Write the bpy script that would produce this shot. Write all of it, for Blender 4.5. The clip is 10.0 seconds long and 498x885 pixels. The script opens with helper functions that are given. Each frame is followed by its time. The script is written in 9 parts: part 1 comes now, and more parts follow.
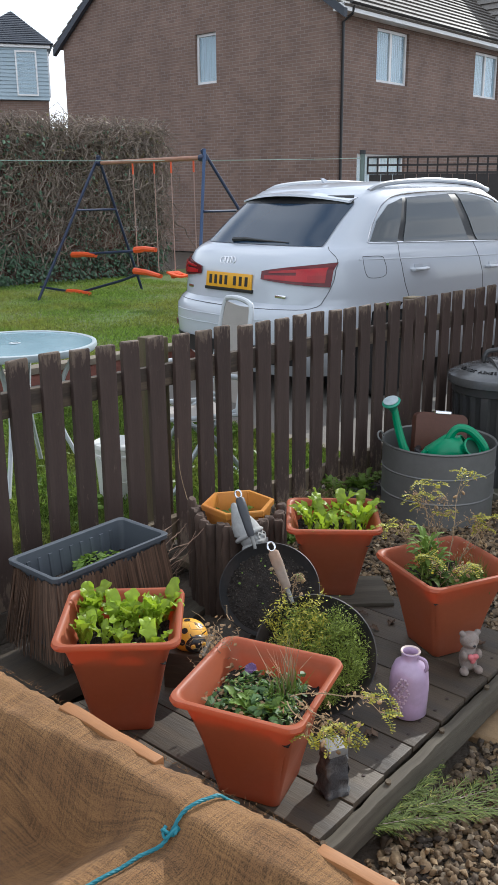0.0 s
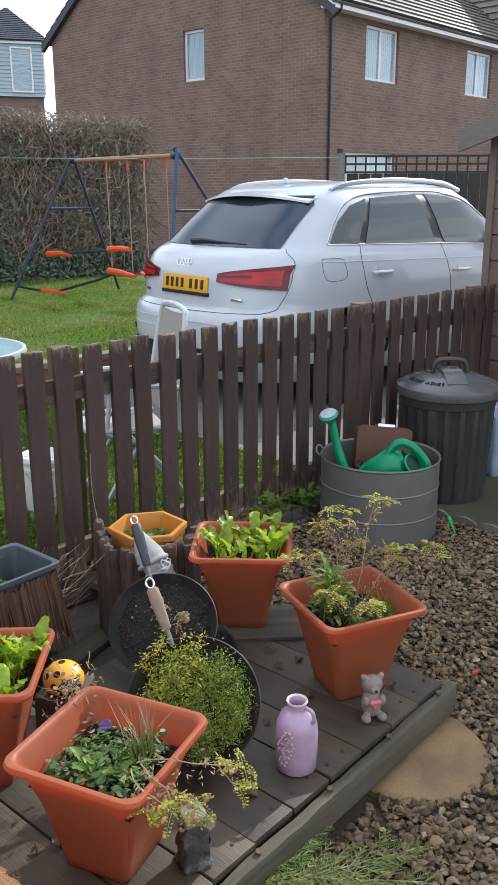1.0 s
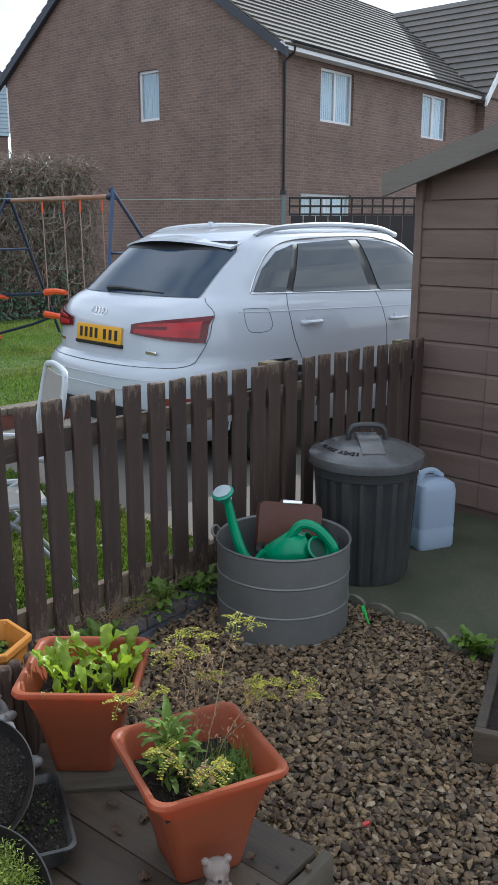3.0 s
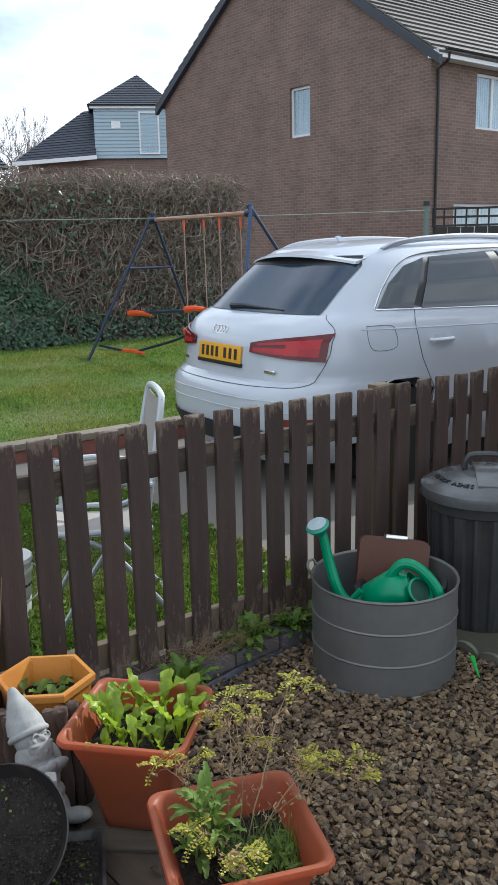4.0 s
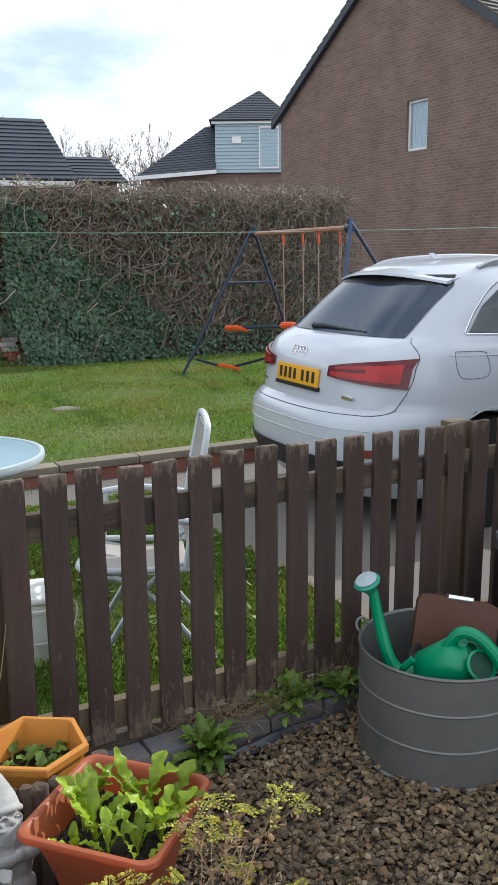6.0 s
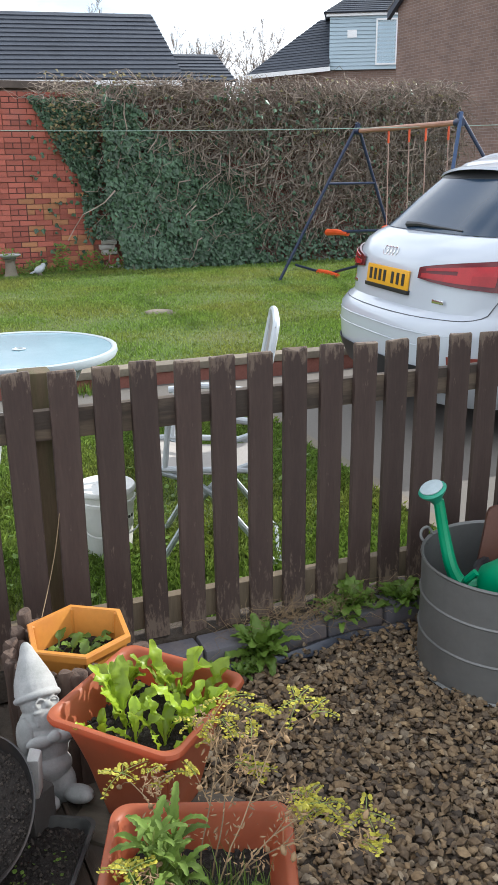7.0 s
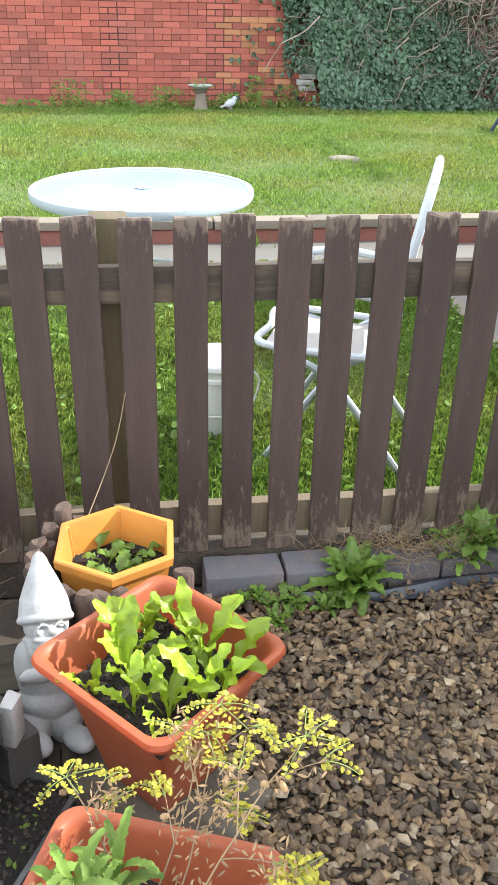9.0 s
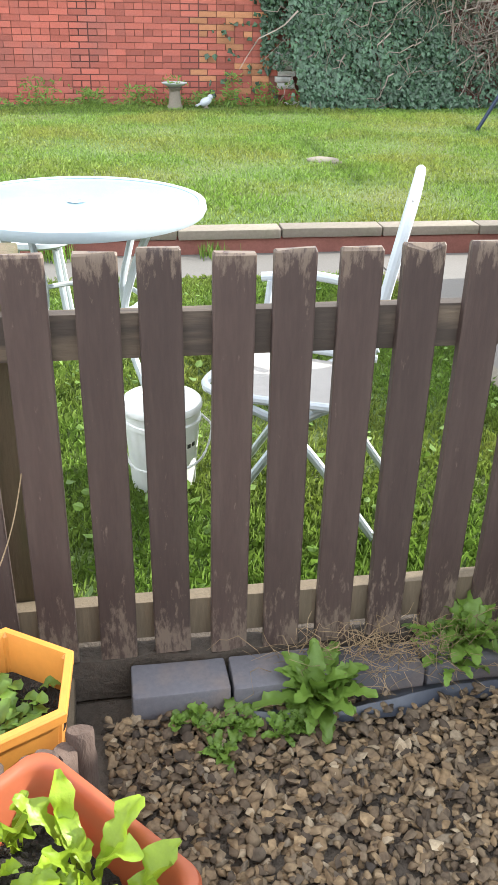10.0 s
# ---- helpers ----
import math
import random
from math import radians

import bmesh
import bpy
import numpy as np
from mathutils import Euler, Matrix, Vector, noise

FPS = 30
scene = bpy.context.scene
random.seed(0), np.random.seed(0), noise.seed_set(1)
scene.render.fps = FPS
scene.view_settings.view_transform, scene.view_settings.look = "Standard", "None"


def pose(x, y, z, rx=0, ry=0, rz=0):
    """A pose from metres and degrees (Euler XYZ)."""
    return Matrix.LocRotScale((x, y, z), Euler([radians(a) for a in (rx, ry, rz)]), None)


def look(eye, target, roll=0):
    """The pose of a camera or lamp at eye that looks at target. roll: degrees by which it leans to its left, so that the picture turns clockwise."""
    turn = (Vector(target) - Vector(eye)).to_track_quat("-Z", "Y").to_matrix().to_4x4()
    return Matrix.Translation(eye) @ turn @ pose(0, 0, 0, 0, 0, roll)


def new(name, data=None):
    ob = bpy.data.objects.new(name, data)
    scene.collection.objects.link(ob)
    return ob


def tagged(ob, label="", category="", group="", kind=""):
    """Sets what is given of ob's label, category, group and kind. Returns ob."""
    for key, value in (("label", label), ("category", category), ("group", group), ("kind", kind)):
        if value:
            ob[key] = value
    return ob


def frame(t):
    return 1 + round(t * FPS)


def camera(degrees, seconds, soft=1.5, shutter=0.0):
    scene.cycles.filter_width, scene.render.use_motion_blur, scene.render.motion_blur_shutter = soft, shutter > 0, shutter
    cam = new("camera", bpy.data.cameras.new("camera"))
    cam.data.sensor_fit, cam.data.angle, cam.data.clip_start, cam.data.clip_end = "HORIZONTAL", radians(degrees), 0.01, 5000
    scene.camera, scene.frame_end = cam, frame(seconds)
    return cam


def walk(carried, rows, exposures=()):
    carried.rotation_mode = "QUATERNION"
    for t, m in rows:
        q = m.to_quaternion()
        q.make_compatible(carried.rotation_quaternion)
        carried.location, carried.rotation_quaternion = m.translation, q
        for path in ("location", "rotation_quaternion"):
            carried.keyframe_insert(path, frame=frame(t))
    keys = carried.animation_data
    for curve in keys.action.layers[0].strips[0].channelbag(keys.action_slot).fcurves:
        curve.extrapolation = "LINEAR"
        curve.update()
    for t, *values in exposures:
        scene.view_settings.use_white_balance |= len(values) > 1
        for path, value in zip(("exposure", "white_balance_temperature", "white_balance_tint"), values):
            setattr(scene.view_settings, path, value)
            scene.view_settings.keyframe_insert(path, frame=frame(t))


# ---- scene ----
cam = camera(32.5, 10.0)
# seconds, place in metres, yaw, pitch and roll in degrees
ROWS = [
    (0.0, 0.0052, 0.0049, 1.5209, -0.09, -16.26, 0.43),
    (0.5, 0.2099, 0.1050, 1.5356, 0.32, -16.34, 0.57),
    (1.0, 0.3175, 0.2269, 1.5309, -0.07, -16.38, 0.16),
    (1.5, 0.3790, 0.3905, 1.5562, -2.83, -16.26, -0.56),
    (2.0, 0.5017, 0.4990, 1.5515, -3.21, -15.76, -0.08),
    (3.5, 0.7406, 0.8290, 1.5847, 0.62, -13.35, -0.39),
    (4.0, 0.8725, 0.9392, 1.5765, 8.20, -12.97, 1.21),
    (4.5, 1.0010, 1.0095, 1.5871, 11.06, -12.92, 1.04),
    (5.0, 0.9755, 1.1125, 1.6046, 12.14, -12.17, 0.14),
    (6.5, 1.0888, 1.3883, 1.5602, 19.22, -12.41, 0.54),
    (7.0, 1.1296, 1.4455, 1.5208, 23.13, -17.85, 0.53),
    (7.3, 1.0901, 1.4707, 1.5029, 24.83, -19.90, 0.25),
    (7.5, 1.0687, 1.4991, 1.4889, 25.35, -21.53, 0.08),
    (8.0, 1.0780, 1.6435, 1.4513, 27.61, -24.51, 0.14),
    (8.5, 1.1329, 1.8184, 1.4487, 35.56, -27.39, -0.60),
    (9.0, 1.0818, 1.9985, 1.4267, 37.15, -27.52, -1.17),
    (9.5, 0.9278, 2.2626, 1.4023, 36.94, -27.45, -1.26),
    (10.0, 0.8837, 2.4447, 1.3838, 36.22, -27.62, -1.11),
]
walk(cam, [(t, pose(x, y, z, 90 + pitch, roll, yaw)) for t, x, y, z, yaw, pitch, roll in ROWS],
     exposures=[(0.0, 0.10, 5950, 8), (0.5, 0.15, 5950, 8), (1.0, 0.30, 5950, 8), (1.5, 0.30, 5850, 7), (2.0, 0.10, 5700, 6), (3.5, 0.02, 5700, 6), (4.0, 0.05, 5800, 6), (4.5, 0.18, 5950, 6), (6.5, 0.14, 6050, 7), (7.0, 0.50, 6080, 8), (7.5, 0.66, 6100, 8), (8.5, 1.20, 6100, 7), (10.0, 1.40, 6100, 7)])

# world, sun and sky
SUN_AZ, SUN_EL = 38.0, 31.0          # degrees clockwise from +y, and above the horizon
to_sun = Vector((math.sin(radians(SUN_AZ)) * math.cos(radians(SUN_EL)), math.cos(radians(SUN_AZ)) * math.cos(radians(SUN_EL)), math.sin(radians(SUN_EL))))
world = bpy.data.worlds.new("sky")
scene.world = world
world.use_nodes = True
wn, wl = world.node_tree.nodes, world.node_tree.links
wn.clear()
w_out, w_bg = wn.new("ShaderNodeOutputWorld"), wn.new("ShaderNodeBackground")
w_sky, w_mix, w_ramp = wn.new("ShaderNodeTexSky"), wn.new("ShaderNodeMixRGB"), wn.new("ShaderNodeValToRGB")
w_co, w_map, w_noise = wn.new("ShaderNodeTexCoord"), wn.new("ShaderNodeMapping"), wn.new("ShaderNodeTexNoise")
w_sky.sky_type, w_sky.sun_disc = "NISHITA", False
w_sky.sun_elevation, w_sky.sun_rotation = radians(SUN_EL), radians(SUN_AZ)
w_sky.air_density, w_sky.dust_density, w_sky.ozone_density = 1.0, 0.9, 2.0
w_map.inputs["Scale"].default_value = (1.0, 1.0, 2.6)
w_noise.inputs["Scale"].default_value, w_noise.inputs["Detail"].default_value, w_noise.inputs["Roughness"].default_value = 2.6, 8.0, 0.55
w_ramp.color_ramp.elements[0].position, w_ramp.color_ramp.elements[1].position = 0.38, 0.58
w_ramp.color_ramp.elements[0].color = (0.30, 0.30, 0.30, 1)
w_mix.inputs["Color2"].default_value = (11.0, 11.0, 11.2, 1)
w_bg.inputs["Strength"].default_value = 0.13
wl.new(w_co.outputs["Generated"], w_map.inputs["Vector"])
wl.new(w_map.outputs["Vector"], w_noise.inputs["Vector"])
wl.new(w_noise.outputs["Fac"], w_ramp.inputs["Fac"])
wl.new(w_ramp.outputs["Color"], w_mix.inputs["Fac"])
wl.new(w_sky.outputs["Color"], w_mix.inputs["Color1"])
wl.new(w_mix.outputs["Color"], w_bg.inputs["Color"])
wl.new(w_bg.outputs["Background"], w_out.inputs["Surface"])

sun = new("sun", bpy.data.lights.new("sun", "SUN"))
sun.data.energy, sun.data.angle, sun.data.color = 4.2, radians(0.6), (1.0, 0.94, 0.85)
sun.matrix_world = look(to_sun * 30, (0, 0, 0))

# ---- tools ----
rng = np.random.default_rng(7)
U, V = Vector((0.70711, 0.70711, 0)), Vector((-0.70711, 0.70711, 0))
G = Matrix.Translation((0, 3.64, 0)) @ Matrix.Rotation(radians(45), 4, "Z")   # the fence's frame: u along it, v beyond it


def material(name, base, rough=0.7, metal=0.0, vary=0.25, scale=3.0, fine=60.0, bump=0.15, depth=0.004, tint=None, patch=0.0,
             stretch=(1, 1, 1), piece=0.12, island=0.0, clear=0.0, see=0.0, coat=0.0, glow=None):
    """A surface with broad patches, fine grain and relief. tint: colour of the patches. see: how much light passes through, as in a leaf; glow: the colour of that light."""
    m = bpy.data.materials.new(name)
    m.use_nodes = True
    n, l = m.node_tree.nodes, m.node_tree.links
    b, out = n["Principled BSDF"], n["Material Output"]
    co, mp = n.new("ShaderNodeTexCoord"), n.new("ShaderNodeMapping")
    mp.inputs["Scale"].default_value = stretch
    l.new(co.outputs["Object"], mp.inputs["Vector"])
    big, small = n.new("ShaderNodeTexNoise"), n.new("ShaderNodeTexNoise")
    big.inputs["Scale"].default_value, big.inputs["Detail"].default_value = scale, 5.0
    small.inputs["Scale"].default_value, small.inputs["Detail"].default_value, small.inputs["Roughness"].default_value = fine, 4.0, 0.65
    l.new(mp.outputs["Vector"], big.inputs["Vector"])
    l.new(mp.outputs["Vector"], small.inputs["Vector"])
    tone = n.new("ShaderNodeMixRGB")
    ramp = n.new("ShaderNodeValToRGB")
    ramp.color_ramp.elements[0].position, ramp.color_ramp.elements[1].position = 0.5 - patch * 0.12, 0.62
    t = tint or tuple(c * 0.6 for c in base)
    tone.inputs["Color1"].default_value, tone.inputs["Color2"].default_value = (*base, 1), (*t, 1)
    l.new(big.outputs["Fac"], ramp.inputs["Fac"])
    damp = n.new("ShaderNodeMath")
    damp.operation = "MULTIPLY"
    damp.inputs[1].default_value = 0.35 + patch * 0.65 if tint else vary
    l.new(ramp.outputs["Color"], damp.inputs[0])
    l.new(damp.outputs["Value"], tone.inputs["Fac"])
    hsv = n.new("ShaderNodeHueSaturation")
    l.new(tone.outputs["Color"], hsv.inputs["Color"])
    val = n.new("ShaderNodeMath")
    val.operation = "MULTIPLY_ADD"
    val.inputs[1].default_value, val.inputs[2].default_value = vary * 1.6, 1.0 - vary * 0.8
    l.new(small.outputs["Fac"], val.inputs[0])
    last = val
    info, geo = n.new("ShaderNodeObjectInfo"), n.new("ShaderNodeNewGeometry")
    for source, amount in ((info.outputs["Random"], piece), (geo.outputs["Random Per Island"], island)):
        if amount:
            a = n.new("ShaderNodeMath")
            a.operation = "MULTIPLY_ADD"
            a.inputs[1].default_value, a.inputs[2].default_value = amount * 2, 1 - amount
            l.new(source, a.inputs[0])
            b2 = n.new("ShaderNodeMath")
            b2.operation = "MULTIPLY"
            l.new(a.outputs["Value"], b2.inputs[0])
            l.new(last.outputs["Value"], b2.inputs[1])
            last = b2
    l.new(last.outputs["Value"], hsv.inputs["Value"])
    l.new(hsv.outputs["Color"], b.inputs["Base Color"])
    b.inputs["Roughness"].default_value, b.inputs["Metallic"].default_value = rough, metal
    b.inputs["Transmission Weight"].default_value = clear
    b.inputs["Coat Weight"].default_value = coat
    if bump:
        bp = n.new("ShaderNodeBump")
        bp.inputs["Strength"].default_value, bp.inputs["Distance"].default_value = bump, depth
        l.new(small.outputs["Fac"], bp.inputs["Height"])
        l.new(bp.outputs["Normal"], b.inputs["Normal"])
    if see:
        tr, mix = n.new("ShaderNodeBsdfTranslucent"), n.new("ShaderNodeMixShader")
        mix.inputs["Fac"].default_value = see
        if glow:
            tr.inputs["Color"].default_value = (*glow, 1)
        else:
            l.new(hsv.outputs["Color"], tr.inputs["Color"])
        l.new(b.outputs["BSDF"], mix.inputs[1])
        l.new(tr.outputs["BSDF"], mix.inputs[2])
        l.new(mix.outputs["Shader"], out.inputs["Surface"])
    return m


def brick_material(name, one, two, mortar, axes="xz", course=0.075, length=0.225):
    """Far brickwork, too fine to be laid piece by piece; axes: the wall's own two directions."""
    m = bpy.data.materials.new(name)
    m.use_nodes = True
    n, l = m.node_tree.nodes, m.node_tree.links
    b = n["Principled BSDF"]
    co, sep, com = n.new("ShaderNodeTexCoord"), n.new("ShaderNodeSeparateXYZ"), n.new("ShaderNodeCombineXYZ")
    br, no, mx = n.new("ShaderNodeTexBrick"), n.new("ShaderNodeTexNoise"), n.new("ShaderNodeMixRGB")
    l.new(co.outputs["Object"], sep.inputs["Vector"])
    l.new(sep.outputs[axes[0].upper()], com.inputs["X"])
    l.new(sep.outputs[axes[1].upper()], com.inputs["Y"])
    l.new(com.outputs["Vector"], br.inputs["Vector"])
    br.inputs["Color1"].default_value, br.inputs["Color2"].default_value, br.inputs["Mortar"].default_value = (*one, 1), (*two, 1), (*mortar, 1)
    br.inputs["Scale"].default_value, br.inputs["Mortar Size"].default_value = 1.0, 0.006
    br.inputs["Brick Width"].default_value, br.inputs["Row Height"].default_value, br.inputs["Bias"].default_value = length, course, -0.2
    no.inputs["Scale"].default_value, no.inputs["Detail"].default_value = 1.3, 6.0
    l.new(co.outputs["Object"], no.inputs["Vector"])
    mx.blend_type = "MULTIPLY"
    mx.inputs["Fac"].default_value = 0.55
    ra = n.new("ShaderNodeValToRGB")
    ra.color_ramp.elements[0].position, ra.color_ramp.elements[1].position = 0.25, 0.7
    ra.color_ramp.elements[0].color = (0.5, 0.5, 0.5, 1)
    l.new(no.outputs["Fac"], ra.inputs["Fac"])
    l.new(br.outputs["Color"], mx.inputs["Color1"])
    l.new(ra.outputs["Color"], mx.inputs["Color2"])
    l.new(mx.outputs["Color"], b.inputs["Base Color"])
    bp = n.new("ShaderNodeBump")
    bp.inputs["Strength"].default_value, bp.inputs["Distance"].default_value, bp.invert = 0.6, 0.008, True
    l.new(br.outputs["Fac"], bp.inputs["Height"])
    l.new(bp.outputs["Normal"], b.inputs["Normal"])
    b.inputs["Roughness"].default_value = 0.85
    return m


def thing(name, m=None, label="", category="", group="", kind=""):
    """An Empty at the base of a thing, for its parts."""
    ob = new(name)
    ob.empty_display_size = 0.05
    if m is not None:
        ob.matrix_world = m
    return tagged(ob, label, category, group, kind)


def part(name, bm, mat, parent=None, label="", smooth=30, m=None):
    """Links a bmesh as one mesh object, under its thing if one is given. smooth: edges sharper than this stay sharp."""
    me = bpy.data.meshes.new(name)
    bmesh.ops.recalc_face_normals(bm, faces=bm.faces[:])
    bm.to_mesh(me)
    bm.free()
    me.materials.append(mat)
    if smooth:
        me.polygons.foreach_set("use_smooth", [True] * len(me.polygons))
        me.set_sharp_from_angle(angle=radians(smooth))
    ob = new(name, me)
    if parent:
        ob.parent = parent
    if m is not None:
        ob.matrix_basis = m
    return tagged(ob, label)


def alike(name, ob, m, parent=None):
    """Another object on the same mesh."""
    o = new(name, ob.data)
    if parent:
        o.parent = parent
    o.matrix_basis = m
    return o


def soup(name, verts, faces, mat, parent=None, smooth=False):
    """One mesh from arrays of vertices and of equal faces."""
    me = bpy.data.meshes.new(name)
    verts, faces = np.asarray(verts, np.float32).reshape(-1, 3), np.asarray(faces, np.int32)
    k = faces.shape[1]
    me.vertices.add(len(verts))
    me.vertices.foreach_set("co", verts.ravel())
    me.loops.add(faces.size)
    me.loops.foreach_set("vertex_index", faces.ravel())
    me.polygons.add(len(faces))
    me.polygons.foreach_set("loop_start", np.arange(0, faces.size, k, dtype=np.int32))
    me.update(calc_edges=True)
    me.validate()
    me.polygons.foreach_set("use_smooth", [bool(smooth)] * len(me.polygons))
    me.materials.append(mat)
    ob = new(name, me)
    if parent:
        ob.parent = parent
    return ob


def box(bm, x0, x1, y0, y1, z0, z1, bevel=0.0, m=None):
    r = bmesh.ops.create_cube(bm, size=1.0, matrix=Matrix.Translation(((x0 + x1) / 2, (y0 + y1) / 2, (z0 + z1) / 2)) @ Matrix.Diagonal((x1 - x0, y1 - y0, z1 - z0, 1)))
    vs = r["verts"]
    if bevel:
        es = {e for v in vs for e in v.link_edges}
        g = bmesh.ops.bevel(bm, geom=list(es), offset=bevel, segments=2, profile=0.6, affect="EDGES")
        vs = list({v for f in g["faces"] for v in f.verts} | {v for v in vs if v.is_valid})
    if m is not None:
        bmesh.ops.transform(bm, matrix=m, verts=vs)
    return vs


def rings(bm, loops, closed=True, cap0=True, cap1=True):
    """Skin a row of loops of equally many points."""
    rows = [[bm.verts.new(p) for p in lp] for lp in loops]
    k = len(rows[0])
    for a, b in zip(rows, rows[1:]):
        for i in range(k if closed else k - 1):
            j = (i + 1) % k
            bm.faces.new((a[i], a[j], b[j], b[i]))
    if cap0 and closed:
        bm.faces.new(rows[0])
    if cap1 and closed:
        bm.faces.new(rows[-1])
    return rows


def lathe(bm, profile, seg=32, cap0=True, cap1=True, m=None, wave=None):
    """Turn (r, z) pairs round z. wave(angle, r, z) may change the radius."""
    loops = []
    for r, z in profile:
        lp = []
        for i in range(seg):
            a = 2 * math.pi * i / seg
            rr = wave(a, r, z) if wave else r
            p = Vector((rr * math.cos(a), rr * math.sin(a), z))
            lp.append(m @ p if m is not None else p)
        loops.append(lp)
    return rings(bm, loops, True, cap0, cap1)


def tube(bm, pts, r, seg=8, r1=None, caps=True):
    """A round bar along points; r1: its radius at the end."""
    pts = [Vector(p) for p in pts]
    loops, side = [], None
    for i, p in enumerate(pts):
        d = (pts[min(i + 1, len(pts) - 1)] - pts[max(i - 1, 0)]).normalized()
        if side is None:
            side = d.orthogonal().normalized()
        side = (side - d * side.dot(d)).normalized()
        up = d.cross(side)
        rr = r if r1 is None else r + (r1 - r) * i / (len(pts) - 1)
        loops.append([p + (side * math.cos(2 * math.pi * k / seg) + up * math.sin(2 * math.pi * k / seg)) * rr for k in range(seg)])
    return rings(bm, loops, True, caps, caps)


def curve_points(ctrl, n=12):
    """Points along a smooth line through a few."""
    c = [Vector(p) for p in ctrl]
    c = [c[0] * 2 - c[1]] + c + [c[-1] * 2 - c[-2]]
    out = []
    for i in range(1, len(c) - 2):
        for k in range(n):
            t = k / n
            a, b, d, e = c[i - 1], c[i], c[i + 1], c[i + 2]
            out.append(0.5 * ((2 * b) + (d - a) * t + (2 * a - 5 * b + 4 * d - e) * t * t + (3 * b - a - 3 * d + e) * t ** 3))
    return out + [c[-2]]


def roughen(bm, amount, size, only=None, seed=0.0):
    for v in only or bm.verts:
        v.co += noise.noise_vector(v.co / size + Vector((seed, seed * 1.7, 0))) * amount


def slab_from(bm, outline, z0, z1):
    """A flat plate with the given outline."""
    return rings(bm, [[Vector((x, y, z0)) for x, y in outline], [Vector((x, y, z1)) for x, y in outline]])


def square_loop(half, z, corner, per=6, cx=0.0, cy=0.0):
    """A rounded square at height z."""
    pts = []
    for q, (sx, sy) in enumerate(((1, 1), (-1, 1), (-1, -1), (1, -1))):
        for i in range(per):
            a = math.pi / 2 * (q + i / (per - 1))
            pts.append(Vector((cx + sx * (half - corner) + corner * math.cos(a), cy + sy * (half - corner) + corner * math.sin(a), z)))
    return pts

# ---- materials ----
M_BRICK_FAR = brick_material("house_brick_gable", (0.250, 0.162, 0.126), (0.185, 0.119, 0.094), (0.30, 0.25, 0.22), "yz")
M_BRICK_FAR2 = brick_material("house_brick_front", (0.250, 0.162, 0.126), (0.185, 0.119, 0.094), (0.30, 0.25, 0.22), "xz")
M_TILE = material("roof_tile", (0.13, 0.115, 0.10), 0.5, vary=0.35, scale=1.5, fine=9, bump=0.3, depth=0.02, island=0.15)
M_SLATE = material("slate_blue_tile", (0.050, 0.058, 0.075), 0.6, vary=0.3, scale=1.0, fine=7, bump=0.2, depth=0.02, island=0.15)
M_MOSS = material("roof_moss", (0.14, 0.15, 0.03), 0.95, vary=0.4, fine=30, bump=0.6, depth=0.02)
M_UPVC = material("white_upvc", (0.8, 0.8, 0.8), 0.35, vary=0.05, bump=0.02, piece=0.03)
M_CLAD = material("pale_blue_cladding", (0.40, 0.50, 0.56), 0.6, vary=0.08, scale=0.8, fine=20, bump=0.05)
M_PIPE = material("black_plastic", (0.02, 0.02, 0.022), 0.4, vary=0.15, bump=0.05)
M_REDBRICK = material("garden_brick", (0.34, 0.093, 0.066), 0.9, vary=0.3, scale=2.2, fine=70, bump=0.5, depth=0.006, tint=(0.27, 0.095, 0.075), patch=0.55, piece=0.25, island=0.22)
M_ORANGEBRICK = material("pale_orange_brick", (0.45, 0.20, 0.10), 0.9, vary=0.3, scale=9, fine=70, bump=0.5, depth=0.006, piece=0.25)
M_MORTAR = material("mortar", (0.215, 0.085, 0.065), 0.95, vary=0.3, scale=4, fine=60, bump=0.4)
M_STONEWHITE = material("limewashed_stone", (0.66, 0.645, 0.61), 0.9, vary=0.3, scale=6, fine=50, bump=0.5, tint=(0.3, 0.2, 0.16), patch=0.4, piece=0.2, island=0.25)
M_BARK = material("old_twig", (0.27, 0.215, 0.175), 0.9, vary=0.4, fine=40, bump=0.3, island=0.45)
M_IVY = material("ivy_leaf", (0.070, 0.125, 0.070), 0.38, vary=0.3, scale=1.2, fine=25, bump=0.05, island=0.5, see=0.15)
M_IVYOLD = material("dry_ivy_leaf", (0.14, 0.115, 0.045), 0.55, vary=0.35, fine=25, bump=0.05, island=0.5, see=0.15)
M_GRASS = material("grass_blade", (0.148, 0.235, 0.034), 0.55, vary=0.35, scale=0.9, fine=6, bump=0, tint=(0.225, 0.225, 0.045), patch=0.5, island=0.4, see=0.35)
M_TURF = material("turf", (0.085, 0.130, 0.026), 0.95, vary=0.5, scale=1.2, fine=45, bump=0.8, depth=0.02, tint=(0.11, 0.115, 0.035), patch=0.5)
M_CONC = material("drive_concrete", (0.14, 0.128, 0.112), 0.9, vary=0.25, scale=1.4, fine=80, bump=0.3, tint=(0.14, 0.125, 0.11), patch=0.4)
M_WETCONC = material("damp_mossy_concrete", (0.082, 0.082, 0.052), 0.8, vary=0.4, scale=2.5, fine=60, bump=0.4, tint=(0.050, 0.058, 0.028), patch=0.7)
M_SOILBASE = material("bare_ground", (0.075, 0.058, 0.043), 0.95, vary=0.5, scale=5, fine=60, bump=0.8, depth=0.012)
M_COPING = material("weathered_coping", (0.185, 0.155, 0.120), 0.9, vary=0.35, scale=4, fine=50, bump=0.5, tint=(0.16, 0.15, 0.10), patch=0.4, piece=0.15)
